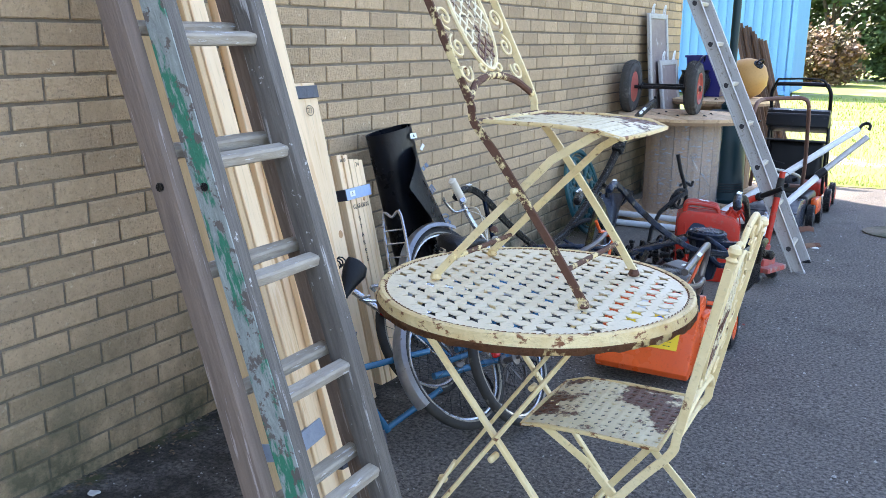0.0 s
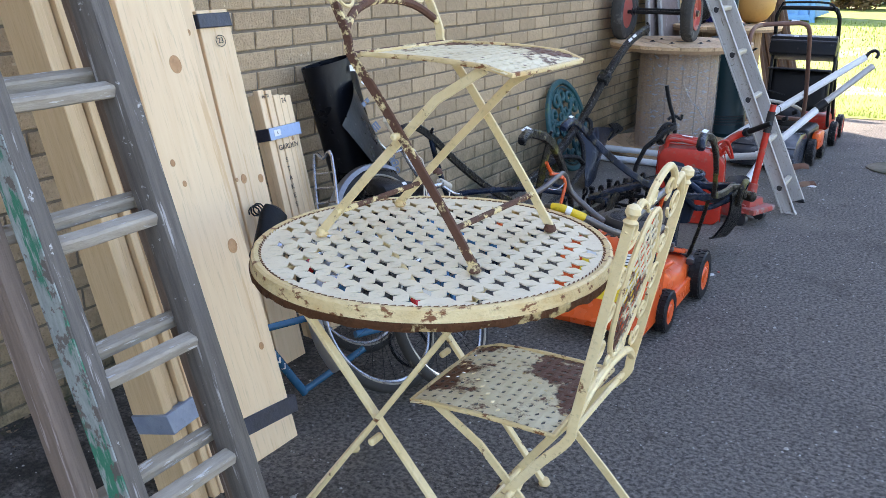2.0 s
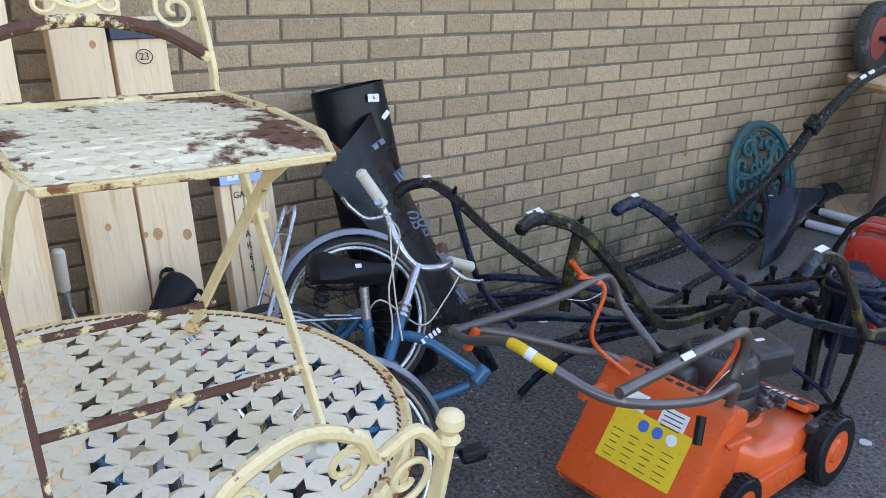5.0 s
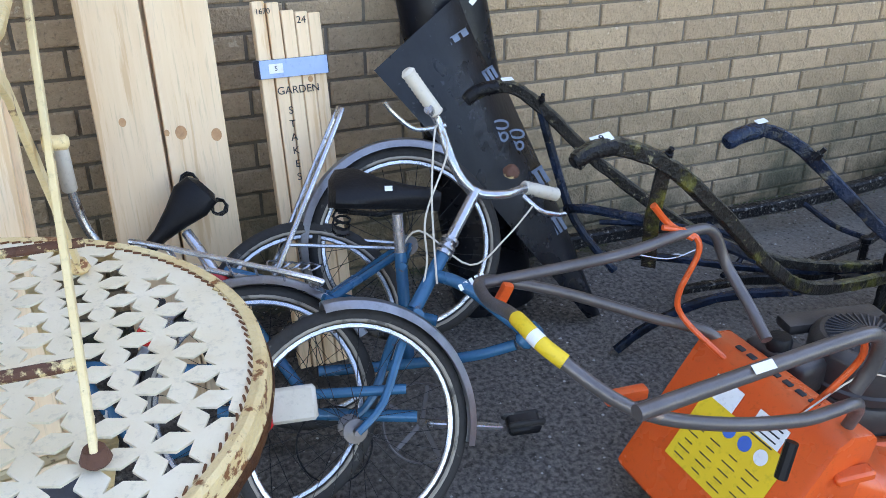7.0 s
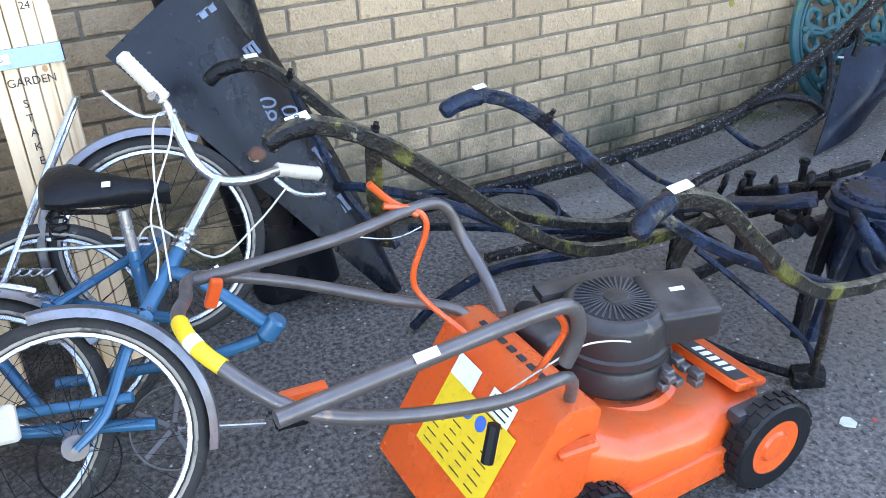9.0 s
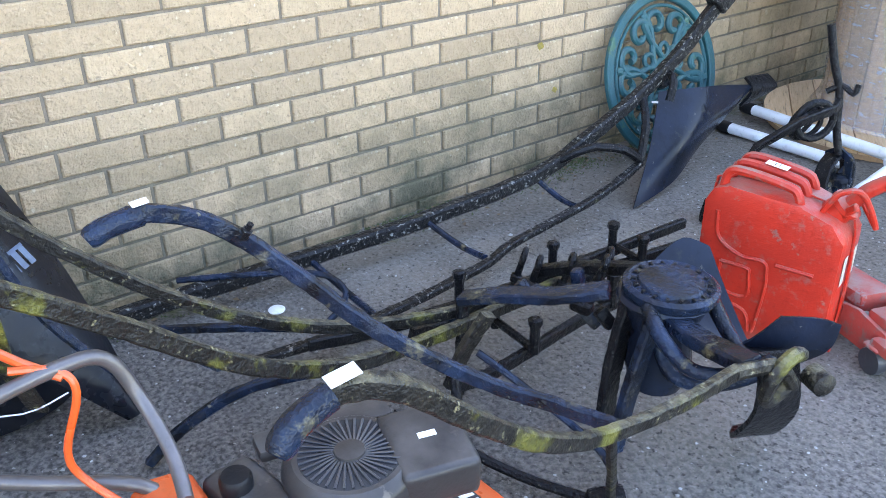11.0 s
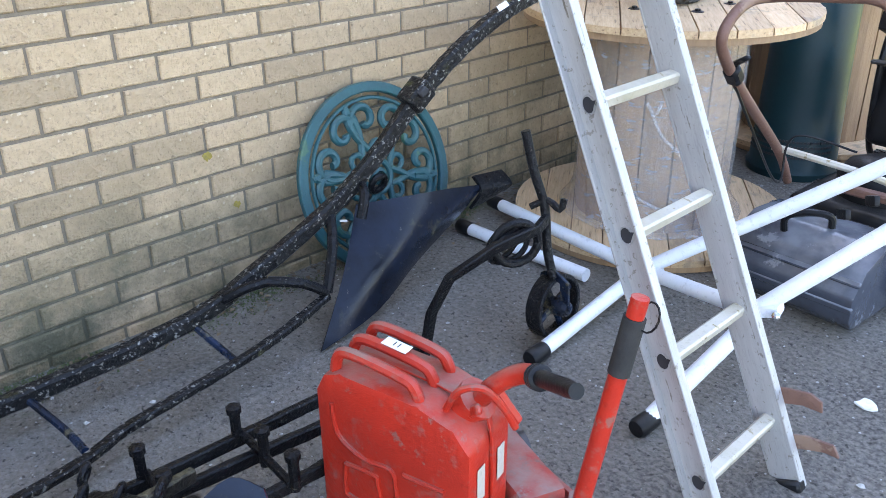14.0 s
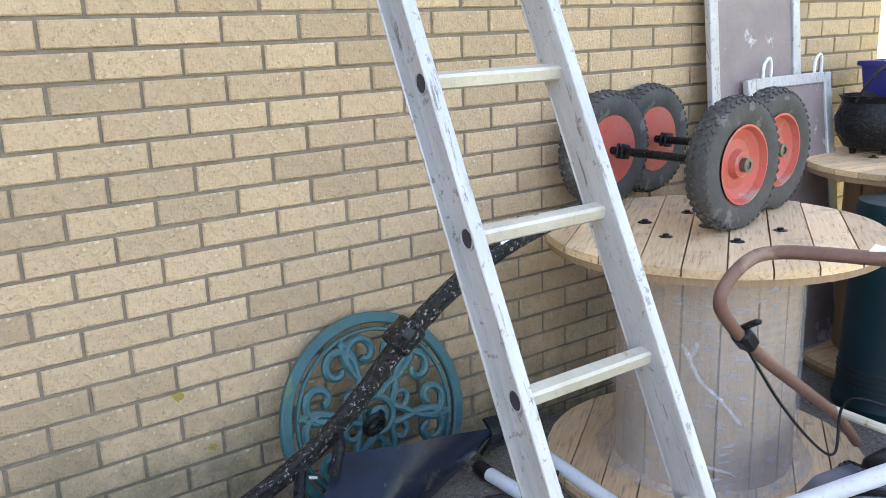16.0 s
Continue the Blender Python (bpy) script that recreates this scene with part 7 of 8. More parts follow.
# ---- white tube frame ----
def tube_frame():
    fr = thing("tube_frame", (0.9, 6.7, 0), "dismantled white steel tube frame with black end caps on the ground", "frame")
    J1, J2 = Vector((0.895, 6.742, 0.075)), Vector((1.36, 6.545, 0.205))
    rods = [((0.17, 6.86, 0.055), (0.55, 6.80, 0.05), J1), ((0.20, 6.66, 0.028), (0.45, 6.63, 0.028), (0.74, 6.66, 0.03)), ((0.925, 6.195, 0.028), J1), (J1, J2 + Vector((-0.03, 0.03, -0.03))), ((1.305, 6.145, 0.028), J2 + Vector((0.0, -0.02, -0.02))), (J1 + Vector((0.02, 0, 0.02)), (1.79, 7.20, 0.755)), (J2, (1.63, 6.72, 0.50))]
    for r in rods:
        part("tube", tube([r[0], r[-1]], 0.0225, 14), STEEL_WHITE, fr)
    part("grey_tube", tube([(1.61, 6.71, 0.485), (1.865, 6.87, 0.735)], 0.020, 14), ALU, fr, "dull grey inner tube")
    part("collar", tube([(1.60, 6.70, 0.475), (1.645, 6.73, 0.515)], 0.027, 14), BLACKPL, fr)
    for p, d in (((0.925, 6.195, 0.028), (0.0, -1, -0.05)), ((1.305, 6.145, 0.028), (-0.1, -1, -0.1)), ((0.20, 6.66, 0.028), (-1, 0.1, 0)), ((0.17, 6.86, 0.055), (-1, 0.1, 0))):
        part("end_cap", lathe(facing(Vector(p) - Vector(d).normalized() * 0.03, d), [(0.0235, 0), (0.026, 0.004), (0.026, 0.06), (0.022, 0.066)], 16), BLACKPL, fr, "black plastic end cap")
    t = Vector((1.79, 7.20, 0.755))
    part("hook", tube([t, t + Vector((0.02, 0.02, 0.03)), t + Vector((0.05, 0.02, 0.04)), t + Vector((0.07, 0.0, 0.025)), t + Vector((0.065, -0.02, 0.0))], 0.011, 8, steps=3), BLACKPL, fr)
    for j in (J1, J2):
        part("bracket", block(axes(j, (1, 0.2, 0.3), (0, 0, 1)), (0.12, 0.06, 0.03), 0.008, segs=2), STEEL_WHITE, fr)
        for o in ((0.05, 0, 0.0), (0.0, -0.03, 0.015), (-0.04, 0.0, 0.01)):
            part("bolt", lathe(facing(j + Vector(o), (0.3, -0.8, 0.4)), [(0.006, 0), (0.006, 0.03), (0.011, 0.031), (0.011, 0.038), (0.004, 0.042)], 8), CHROME, fr)


tube_frame()


# ---- black mower with rusty handle ----
def black_mower():
    mw = thing("lawn_mower", (1.2, 7.1, 0), "black dusty mower with a large grass box and rusty handle", "lawn mower")
    m = pose(1.265, 7.06, 0, 0, 0, -4)
    P = lambda x, y, z: m @ Vector((x, y, z))
    bm = prism(m @ Matrix.Translation((0.225, 0, 0)) @ pose(0, 0, 0, 0, 0, 90), [(-0.12, 0.022), (0.12, 0.02), (0.19, 0.07), (0.20, 0.20), (0.15, 0.235), (0.0, 0.245), (-0.10, 0.205), (-0.158, 0.13), (-0.15, 0.06)], 0.42, bevel=0.014)
    gb = part("grass_box", bm, BOXPL, mw, "hazy dark grey plastic grass box")
    part("box_rib", block(m @ Matrix.Translation((0.015, -0.128, 0.172)) @ pose(0, 0, 0, 40, 0, 0), (0.42, 0.02, 0.012), 0.004), BOXPL, gb)
    part("box_rib", block(m @ Matrix.Translation((0.015, -0.153, 0.10)), (0.425, 0.014, 0.02), 0.004), BOXPL, gb)
    part("box_handle", tube([P(-0.06, -0.05, 0.225), P(-0.055, -0.06, 0.275), P(0.0, -0.03, 0.295), P(0.04, 0.02, 0.28), P(0.045, 0.03, 0.235)], 0.011, 8, steps=4), BLACKPL, gb)
    part("deck", block(m @ Matrix.Translation((0.02, 0.36, 0.17)), (0.42, 0.36, 0.16), 0.04, segs=3), BLACKPL, mw)
    part("engine", lathe(P(0.02, 0.38, 0.25), [(0.13, 0), (0.135, 0.06), (0.11, 0.10), (0.06, 0.12)], 24), BLACKPL, mw)
    part("rear_bar", block(m @ Matrix.Translation((0.10, 0.19, 0.315)) @ pose(0, 0, 0, 0, 0, 5), (0.22, 0.04, 0.025), 0.006), TUBERUST, mw)
    for x, y in ((0.255, 0.22), (-0.235, 0.22), (0.255, 0.52), (-0.235, 0.52)):
        tread_wheel(mw, P(x, y, 0.092), (1 if x > 0 else -1, 0, 0), 0.09, 0.05, GREYPL)
    part("red_panel", block(m @ Matrix.Translation((0.26, 0.36, 0.16)), (0.05, 0.18, 0.12), 0.02, segs=2), ORANGE, mw)
    hd = part("handle", tube([(1.10, 7.22, 0.30), (1.14, 7.02, 0.46), (1.19, 6.66, 0.70), (1.20, 6.50, 0.83), (1.208, 6.455, 0.90), (1.215, 6.52, 0.955), (1.26, 6.56, 0.975), (1.40, 6.60, 0.985), (1.475, 6.615, 0.985), (1.51, 6.63, 0.95), (1.51, 6.72, 0.83), (1.49, 6.98, 0.55), (1.465, 7.18, 0.32)], 0.0135, 10, steps=5), TUBERUST, mw, "rust-brown tube handle")
    part("handle_tag", sheet(facing((1.43, 6.61, 1.0), (0.1, -0.5, 1), (0, 1, 0.4)), 0.045, 0.022), WHITE, hd)
    part("cable_clamp", block(axes((1.197, 6.555, 0.785), (0.1, -0.7, 0.6), (1, 0, 0)), (0.06, 0.035, 0.04), 0.008), BLACKPL, hd)
    part("throttle_lever", block(axes((1.22, 6.54, 0.825), (0.8, -0.2, 0.5), (0, 0, 1)), (0.05, 0.02, 0.012), 0.004), BLACKPL, hd)
    part("cable", tube([(1.195, 6.56, 0.77), (1.22, 6.66, 0.62), (1.20, 6.85, 0.45), (1.19, 6.95, 0.40), (1.18, 6.98, 0.50), (1.22, 7.0, 0.53), (1.35, 7.05, 0.50)], 0.0035, 6, steps=6), BLACKPL, hd)
    part("lower_bar", tube([(1.12, 7.02, 0.47), (1.25, 7.03, 0.46), (1.40, 7.08, 0.43), (1.46, 7.16, 0.38), (1.46, 7.20, 0.32)], 0.011, 8, steps=4), ALU_RUNG, mw)
    for p in ((1.44, 6.98, 0.40), (1.39, 6.93, 0.36)):
        part("wing_knob", block(axes(p, (0.6, -0.5, 0.3), (0, 0, 1)), (0.05, 0.018, 0.03), 0.006, segs=2), BLACKPL, mw)


black_mower()


def boxed_mower():
    mw = thing("lawn_mower", (1.35, 7.95, 0), "black wheeled mower with tall tube handle, fabric bag and red deck", "lawn mower")
    for x in (1.10, 1.53):
        part("side_tube", tube([(x, 8.25, 0.18), (x, 8.10, 0.45), (x, 7.92, 0.78), (x, 7.85, 0.95), (x + (0.02 if x < 1.3 else -0.02), 7.84, 1.0)], 0.014, 10, steps=4), BLACKPL, mw)
        part("brace", tube([(x, 7.92, 0.78), (x + 0.015, 7.80, 0.60), (x + 0.01, 7.85, 0.30), (x, 8.0, 0.16)], 0.012, 8, steps=4), BLACKPL, mw)
    part("top_bar", tube([(1.10, 7.85, 0.95), (1.12, 7.84, 1.0), (1.16, 7.83, 1.02), (1.47, 7.83, 1.02), (1.51, 7.84, 1.0), (1.53, 7.85, 0.95)], 0.015, 10, steps=4), BLACKPL, mw)
    part("bail", tube([(1.11, 7.83, 0.98), (1.14, 7.80, 1.045), (1.18, 7.79, 1.06), (1.45, 7.79, 1.06), (1.50, 7.82, 1.0)], 0.008, 8, steps=4), BLACKPL, mw)
    part("control_panel", block(axes((1.315, 7.88, 0.73), (1, 0, 0), (0, 0.35, 1)), (0.46, 0.20, 0.13), 0.015, segs=2), BLACKPL, mw)
    part("panel_top", block(axes((1.315, 7.84, 0.80), (1, 0, 0), (0, -0.4, 1)), (0.45, 0.10, 0.03), 0.01, segs=2), GREYPL, mw)
    part("price_tag", sheet(axes((1.26, 7.82, 0.822), (1, 0, 0), (0, -0.4, 1)), 0.03, 0.016), WHITE, mw)
    part("fabric_bag", block(axes((1.315, 7.93, 0.42), (1, 0, 0), (0, 0.15, 1)), (0.42, 0.26, 0.30), 0.05, segs=3), VINYL, mw, "black fabric grass bag")
    part("bag_rim", block(axes((1.315, 7.88, 0.575), (1, 0, 0), (0, 0.15, 1)), (0.44, 0.28, 0.015), 0.006), GREYPL, mw)
    part("deck", block((1.33, 8.28, 0.17), (0.40, 0.44, 0.13), 0.04, segs=3), REDPAINT, mw, "red mower deck")
    part("engine", lathe((1.33, 8.30, 0.23), [(0.12, 0), (0.125, 0.07), (0.10, 0.11), (0.05, 0.13)], 24), BLACKPL, mw)
    for x, y in ((1.57, 8.08), (1.09, 8.08), (1.57, 8.45), (1.09, 8.45)):
        tread_wheel(mw, (x, y, 0.092), (1 if x > 1.3 else -1, 0, 0), 0.09, 0.05, REDPAINT)


boxed_mower()


# ---- patio heater body, screens, boxes on the far drum ----
def patio_heater():
    th = thing("patio_heater", (0.72, 8.15, 0), "dark teal cylindrical patio heater with perforated base", "heater")
    c = Vector((0.72, 8.15, 0))
    part("body", lathe(c, [(0.185, 0.0), (0.19, 0.03), (0.178, 0.05), (0.165, 0.40), (0.158, 0.74), (0.150, 0.77), (0.04, 0.785)], 36), BINGREEN, th)
    part("pole", lathe(c, [(0.034, 0.78), (0.034, 2.05)], 18), BINGREEN, th)
    part("collar", lathe(c, [(0.06, 0.78), (0.06, 0.82), (0.04, 0.84)], 18), BINGREEN, th)
    # perforations are small dark discs, the shade in them painted
    bm = bmesh.new()
    for r in range(4):
        for k in range(30):
            a = -2.6 + 2.4 * k / 30 + 0.04 * (r % 2)
            rad = 0.1745 - 0.02 * (r * 0.022)
            p = c + Vector((rad * math.cos(a), rad * math.sin(a), 0.10 + 0.022 * r))
            lathe(facing(p, (math.cos(a), math.sin(a), 0.02)), [(0.006, -0.004), (0.006, 0.004)], 8, bm)
    ob = part("perforation", bm, INK_DARK, th)
    ob["kind"] = "stuff"


patio_heater()


def screen_panel(y0, y1, z1, x0, x1, label, handles=True):
    th = thing("framed_screen", ((x0 + x1) / 2, (y0 + y1) / 2, 0), label, "screen", "framed screens on the wall")
    m = axes((x0, (y0 + y1) / 2, 0.004), (0, 1, 0), (x1 - x0, 0, z1))
    w, h = y1 - y0, math.hypot(z1, x1 - x0)
    part("panel", block(m @ Matrix.Translation((0, 0, h / 2)), (w - 0.04, 0.006, h - 0.04), 0), SCREEN, th, "dusty grey mesh panel")
    for x in (-w / 2 + 0.025, w / 2 - 0.025):
        part("frame_rail", block(m @ Matrix.Translation((x, 0, h / 2)), (0.05, 0.028, h), 0.004), ALU, th)
    for z in (0.025, h - 0.02):
        part("frame_rail", block(m @ Matrix.Translation((0, 0, z)), (w - 0.1, 0.028, 0.045), 0.004), ALU, th)
    if handles:
        for x in (-w * 0.3, w * 0.32):
            part("hook", tube([m @ Vector((x, 0, h)), m @ Vector((x, -0.01, h + 0.05)), m @ Vector((x + 0.02, -0.02, h + 0.075)), m @ Vector((x + 0.045, -0.01, h + 0.05)), m @ Vector((x + 0.05, 0, h))], 0.006, 8, steps=3), STEEL_WHITE, th)
    return th


screen_panel(7.86, 8.44, 1.56, 0.20, 0.06, "tall aluminium framed mesh screen leaning on the wall")
screen_panel(8.03, 8.60, 1.17, 0.29, 0.13, "shorter aluminium framed mesh screen in front of the tall one")


def on_the_drum():
    c = Vector((0.36, 8.93, 0.842))
    th = thing("storage_tub", c, "deep purple-blue plastic tub standing on the far drum", "tub")
    bm = bmesh.new()
    ring = [[bm.verts.new(c + Vector((s * a, s * b, z))) for a, b in ((-1, -1), (1, -1), (1, 1), (-1, 1))] for z, s in ((0.0, 0.14), (0.35, 0.172), (0.35, 0.185), (0.37, 0.185), (0.37, 0.165), (0.02, 0.132))]
    for a, b in zip(ring, ring[1:]):
        for k in range(4):
            bm.faces.new((a[k], a[(k + 1) % 4], b[(k + 1) % 4], b[k]))
    bm.faces.new(ring[0][::-1])
    bm.faces.new(ring[-1])
    part("tub_body", bm, BLUEBOX, th, smooth=False)
    b = Vector((0.73, 8.84, 0.842))
    bo = thing("metal_float", b, "faded orange spherical float with iron ring on the drum", "float")
    part("ball", lathe(b, [(0.05, 0.0), (0.12, 0.035), (0.17, 0.11), (0.18, 0.19), (0.15, 0.28), (0.09, 0.335), (0.02, 0.35)], 32), BUOY, bo)
    m = facing(b + Vector((0.10, -0.08, 0.30)), (0.5, -0.5, 0.7))
    part("iron_ring", tube([m @ Vector((0.03 * math.cos(a), 0.0, 0.03 + 0.03 * math.sin(a))) for a in [k * math.pi / 8 for k in range(16)]], 0.008, 8, True), IRON, bo)
    part("ring_plate", lathe(m, [(0.05, -0.03), (0.045, 0.004), (0.02, 0.006)], 16), IRON, bo)
    p = Vector((0.30, 8.66, 0.842))
    po = thing("cauldron", p, "round black cast-iron cauldron on the far drum", "cauldron")
    part("bowl", lathe(p, [(0.05, 0.012), (0.10, 0.03), (0.135, 0.09), (0.14, 0.15), (0.115, 0.21), (0.125, 0.235), (0.13, 0.24), (0.12, 0.24), (0.11, 0.21), (0.12, 0.15), (0.08, 0.06)], 32), IRON, po)
    for k in range(3):
        a = k * 2.1
        part("foot", lathe(p + Vector((0.07 * math.cos(a), 0.07 * math.sin(a), 0)), [(0.012, 0), (0.018, 0.03)], 10), IRON, po)
    part("bail_handle", tube([p + Vector((0, 0.13, 0.22)), p + Vector((0.05, 0.10, 0.32)), p + Vector((0.07, 0, 0.37)), p + Vector((0.05, -0.10, 0.32)), p + Vector((0, -0.13, 0.22))], 0.006, 8, steps=4), IRON, po)


on_the_drum()


def pale_bundle():
    rp = random.Random(11)
    for k in range(11):
        x = 0.62 + 0.030 * k
        foot, top = Vector((x + 0.22, 9.50 + 0.02 * (k % 3), 0.0)), Vector((x - 0.21 + rp.uniform(-0.01, 0.01), 9.70 + 0.02 * (k % 3), 1.56 - 0.022 * k + rp.uniform(-0.03, 0.03)))
        th = thing("fence_pale", foot, "weathered brown split timber pale leaning in a row", "fence pale", "row of old fence pales")
        part("pale", tube([foot, foot.lerp(top, 0.5) + Vector((rp.uniform(-0.006, 0.006), 0, 0)), top], 0, section=(0.032, 0.02), up=(0, 1, 0)), PALE_TIMBER, th)


pale_bundle()


# ---- far side: container, lawn, hedge ----
def container():
    y, xr, L, Hc = 23.0, -0.72, 6.06, 2.6
    th = thing("shipping_container", (xr - L / 2, y, 0), "light blue corrugated steel shipping container on the grass", "container")
    bm = bmesh.new()
    x = xr - L + 0.1
    pattern = ((0.0, 0.07), (0.036, 0.036), (0.036, 0.07), (0.0, 0.036))
    pts = []
    while x < xr - 0.1:
        for dy, wdt in pattern:
            pts.append((x, y + dy))
            x += wdt
            pts.append((x, y + dy))
    lo = [bm.verts.new((a, b, 0.16)) for a, b in pts]
    hi = [bm.verts.new((a, b, Hc - 0.10)) for a, b in pts]
    for i in range(len(pts) - 1):
        bm.faces.new((lo[i], lo[i + 1], hi[i + 1], hi[i]))
    part("corrugated_side", bm, CONTAINER, th, smooth=False)
    part("body", block((xr - L / 2, y + 1.27, Hc / 2 + 0.05), (L - 0.06, 2.38, Hc - 0.12), 0.01), CONTAINER, th)
    for z in (0.12, Hc - 0.06):
        part("rail", block((xr - L / 2, y + 0.01, z), (L, 0.10, 0.12), 0.01), CONTAINER, th)
    for xx in (xr - 0.06, xr - L + 0.06):
        part("corner_post", block((xx, y + 0.01, Hc / 2), (0.12, 0.12, Hc), 0.01), CONTAINER, th)


container()

rl = random.Random(21)
bm = bmesh.new()
edge = [(-0.4 + 0.25 * k, 9.30 + 0.30 * (0.25 * k) * 0.28 + 0.05 * noise.noise((k * 0.8, 0, 0)) + 0.025 * noise.noise((k * 2.9, 4, 0))) for k in range(60)]
near = [bm.verts.new((x, y, 0.006)) for x, y in edge]
rows = [near]
for f in (9.9, 10.6, 12, 15, 20, 30, 60, 160):
    sc = (f - 9.0) / 1.0
    rows.append([bm.verts.new((x * (1 + sc * 0.6) - sc * 1.5, f + (0.3 * 0.28 * x if f < 12 else 0), 0.012 + 0.012 * noise.noise((x, f, 0)) if f < 12 else 0.012)) for x, y in edge])
for a, b in zip(rows, rows[1:]):
    for k in range(59):
        bm.faces.new((a[k], a[k + 1], b[k + 1], b[k]))
tagged(part("lawn", bm, GRASS), "sunlit rough grass beyond the yard", "grass", kind="structure")

gv, gf = [], []
for k in range(26000):
    t = rl.random() ** 2.0
    x, y = rl.uniform(0.2, 5.5) + t * rl.uniform(-3, 6), 9.36 + 0.085 * 2 + t * 14
    y = max(y, 9.32 + 0.084 * x + rl.uniform(-0.02, 0.06))
    h, a, w = rl.uniform(0.02, 0.055) * (1 + t), rl.uniform(0, 6.28), rl.uniform(0.002, 0.004) * (1 + 3 * t)
    o = len(gv)
    gv += [(x - w * math.cos(a), y - w * math.sin(a), 0.008), (x + w * math.cos(a), y + w * math.sin(a), 0.008), (x + rl.uniform(-0.02, 0.02), y + rl.uniform(-0.02, 0.02), h)]
    gf.append((o, o + 1, o + 2))
me = bpy.data.meshes.new("grass_blades")
me.from_pydata(gv, [], gf)
me.materials.append(BLADE)
tagged(new("grass_blades", me), "short rough grass blades at the edge of the asphalt", "grass", kind="stuff")


def leafy(name, c, rad, n, material, label, size=0.13, seed=1, trunk=0.10):
    """A bush or tree: forked trunk and a crown of separate leaf sprays with gaps."""
    rr = random.Random(seed)
    c, rad = Vector(c), Vector(rad)
    th = thing(name, (c.x, c.y, 0), label, "tree" if trunk > 0.08 else "bush")
    limbs = bmesh.new()
    sweep(limbs, [(c.x, c.y, 0), (c.x + 0.1, c.y, c.z * 0.5), (c.x, c.y, c.z)], trunk, 8, taper=lambda t: 1 - 0.6 * t)
    for k in range(8):
        a = rr.uniform(0, 6.28)
        e = c + Vector((rad.x * 0.7 * math.cos(a), rad.y * 0.7 * math.sin(a), rad.z * rr.uniform(-0.3, 0.7)))
        s = Vector((c.x, c.y, c.z * rr.uniform(0.35, 0.8)))
        sweep(limbs, [s, s.lerp(e, 0.5) + Vector((0, 0, 0.2)), e], trunk * 0.4, 6, taper=lambda t: 1 - 0.8 * t)
    part("trunk", limbs, BARK, th)
    vs, fs = [], []
    clumps = []
    for k in range(70):
        a, u = rr.uniform(0, 6.28), rr.uniform(-1, 1)
        s = math.sqrt(1 - u * u)
        q = rr.uniform(0.55, 1.05)
        clumps.append((c + Vector((rad.x * s * math.cos(a) * q, rad.y * s * math.sin(a) * q, rad.z * u * q)), rr.uniform(0.18, 0.38) * min(rad)))
    while len(fs) < n:
        cc, r = clumps[rr.randrange(70)]
        p = cc + Vector((rr.gauss(0, 1), rr.gauss(0, 1), rr.gauss(0, 0.8))) * r * 0.6
        if p.z < 0.05:
            continue
        d = Vector((rr.uniform(-1, 1), rr.uniform(-1, 1), rr.uniform(-0.6, 0.6))).normalized()
        e = d.orthogonal().normalized() * size * rr.uniform(0.25, 0.45)
        d *= size * rr.uniform(0.6, 1.2)
        o = len(vs)
        vs += [p - d * 0.5, p + e, p + d * 0.5, p - e]
        fs.append((o, o + 1, o + 2, o + 3))
    me = bpy.data.meshes.new("crown")
    me.from_pydata(vs, [], fs)
    me.materials.append(material)
    ob = new("crown", me)
    ob.matrix_world = Matrix.Translation((-c.x, -c.y, 0))
    ob.parent = th


LEAF_OLIVE = mat("olive_leaf", (0.10, 0.12, 0.035), (0.14, 0.13, 0.05), 1.5, 0.4, 0.55, 0, 0, vary=0.3)
leafy("tree", (-1.0, 34.0, 3.6), (2.4, 2.0, 3.2), 9000, LEAF, "dark green tree in full leaf beyond the grass", 0.27, 1, 0.16)
leafy("tree", (2.8, 40.0, 3.4), (3.2, 2.4, 3.2), 9000, LEAF_OLIVE, "olive green tree on the bank beyond the grass", 0.30, 2, 0.16)
leafy("tree", (8.0, 38.0, 3.6), (3.6, 2.4, 3.4), 9000, LEAF_OLIVE, "broad olive green tree on the far bank", 0.30, 3, 0.16)
leafy("bush", (-0.9, 30.0, 0.9), (1.2, 0.9, 0.9), 3500, LEAF_RED, "russet leaved shrub at the edge of the grass", 0.17, 4, 0.05)
leafy("bush", (1.6, 34.0, 1.0), (2.2, 1.0, 1.0), 5000, LEAF, "low dark green bush at the edge of the grass", 0.22, 5, 0.05)
leafy("tree", (-6.5, 36.0, 4.2), (3.6, 2.4, 3.6), 8000, LEAF, "dark green tree behind the container", 0.30, 6, 0.16)
leafy("tree", (14.0, 36.0, 3.6), (3.6, 2.4, 3.4), 7000, LEAF, "green tree on the far bank", 0.30, 7, 0.16)

# ---- ground details ----
cover = thing("drain_cover", (2.08, 7.42, 0.004), "worn round concrete drain cover set in the asphalt", "drain cover")
part("cover", lathe((2.08, 7.42, 0.003), [(0.20, 0.0), (0.20, 0.006), (0.19, 0.009), (0.185, 0.006), (0.17, 0.008), (0.02, 0.009)], 36), MORTAR, cover)

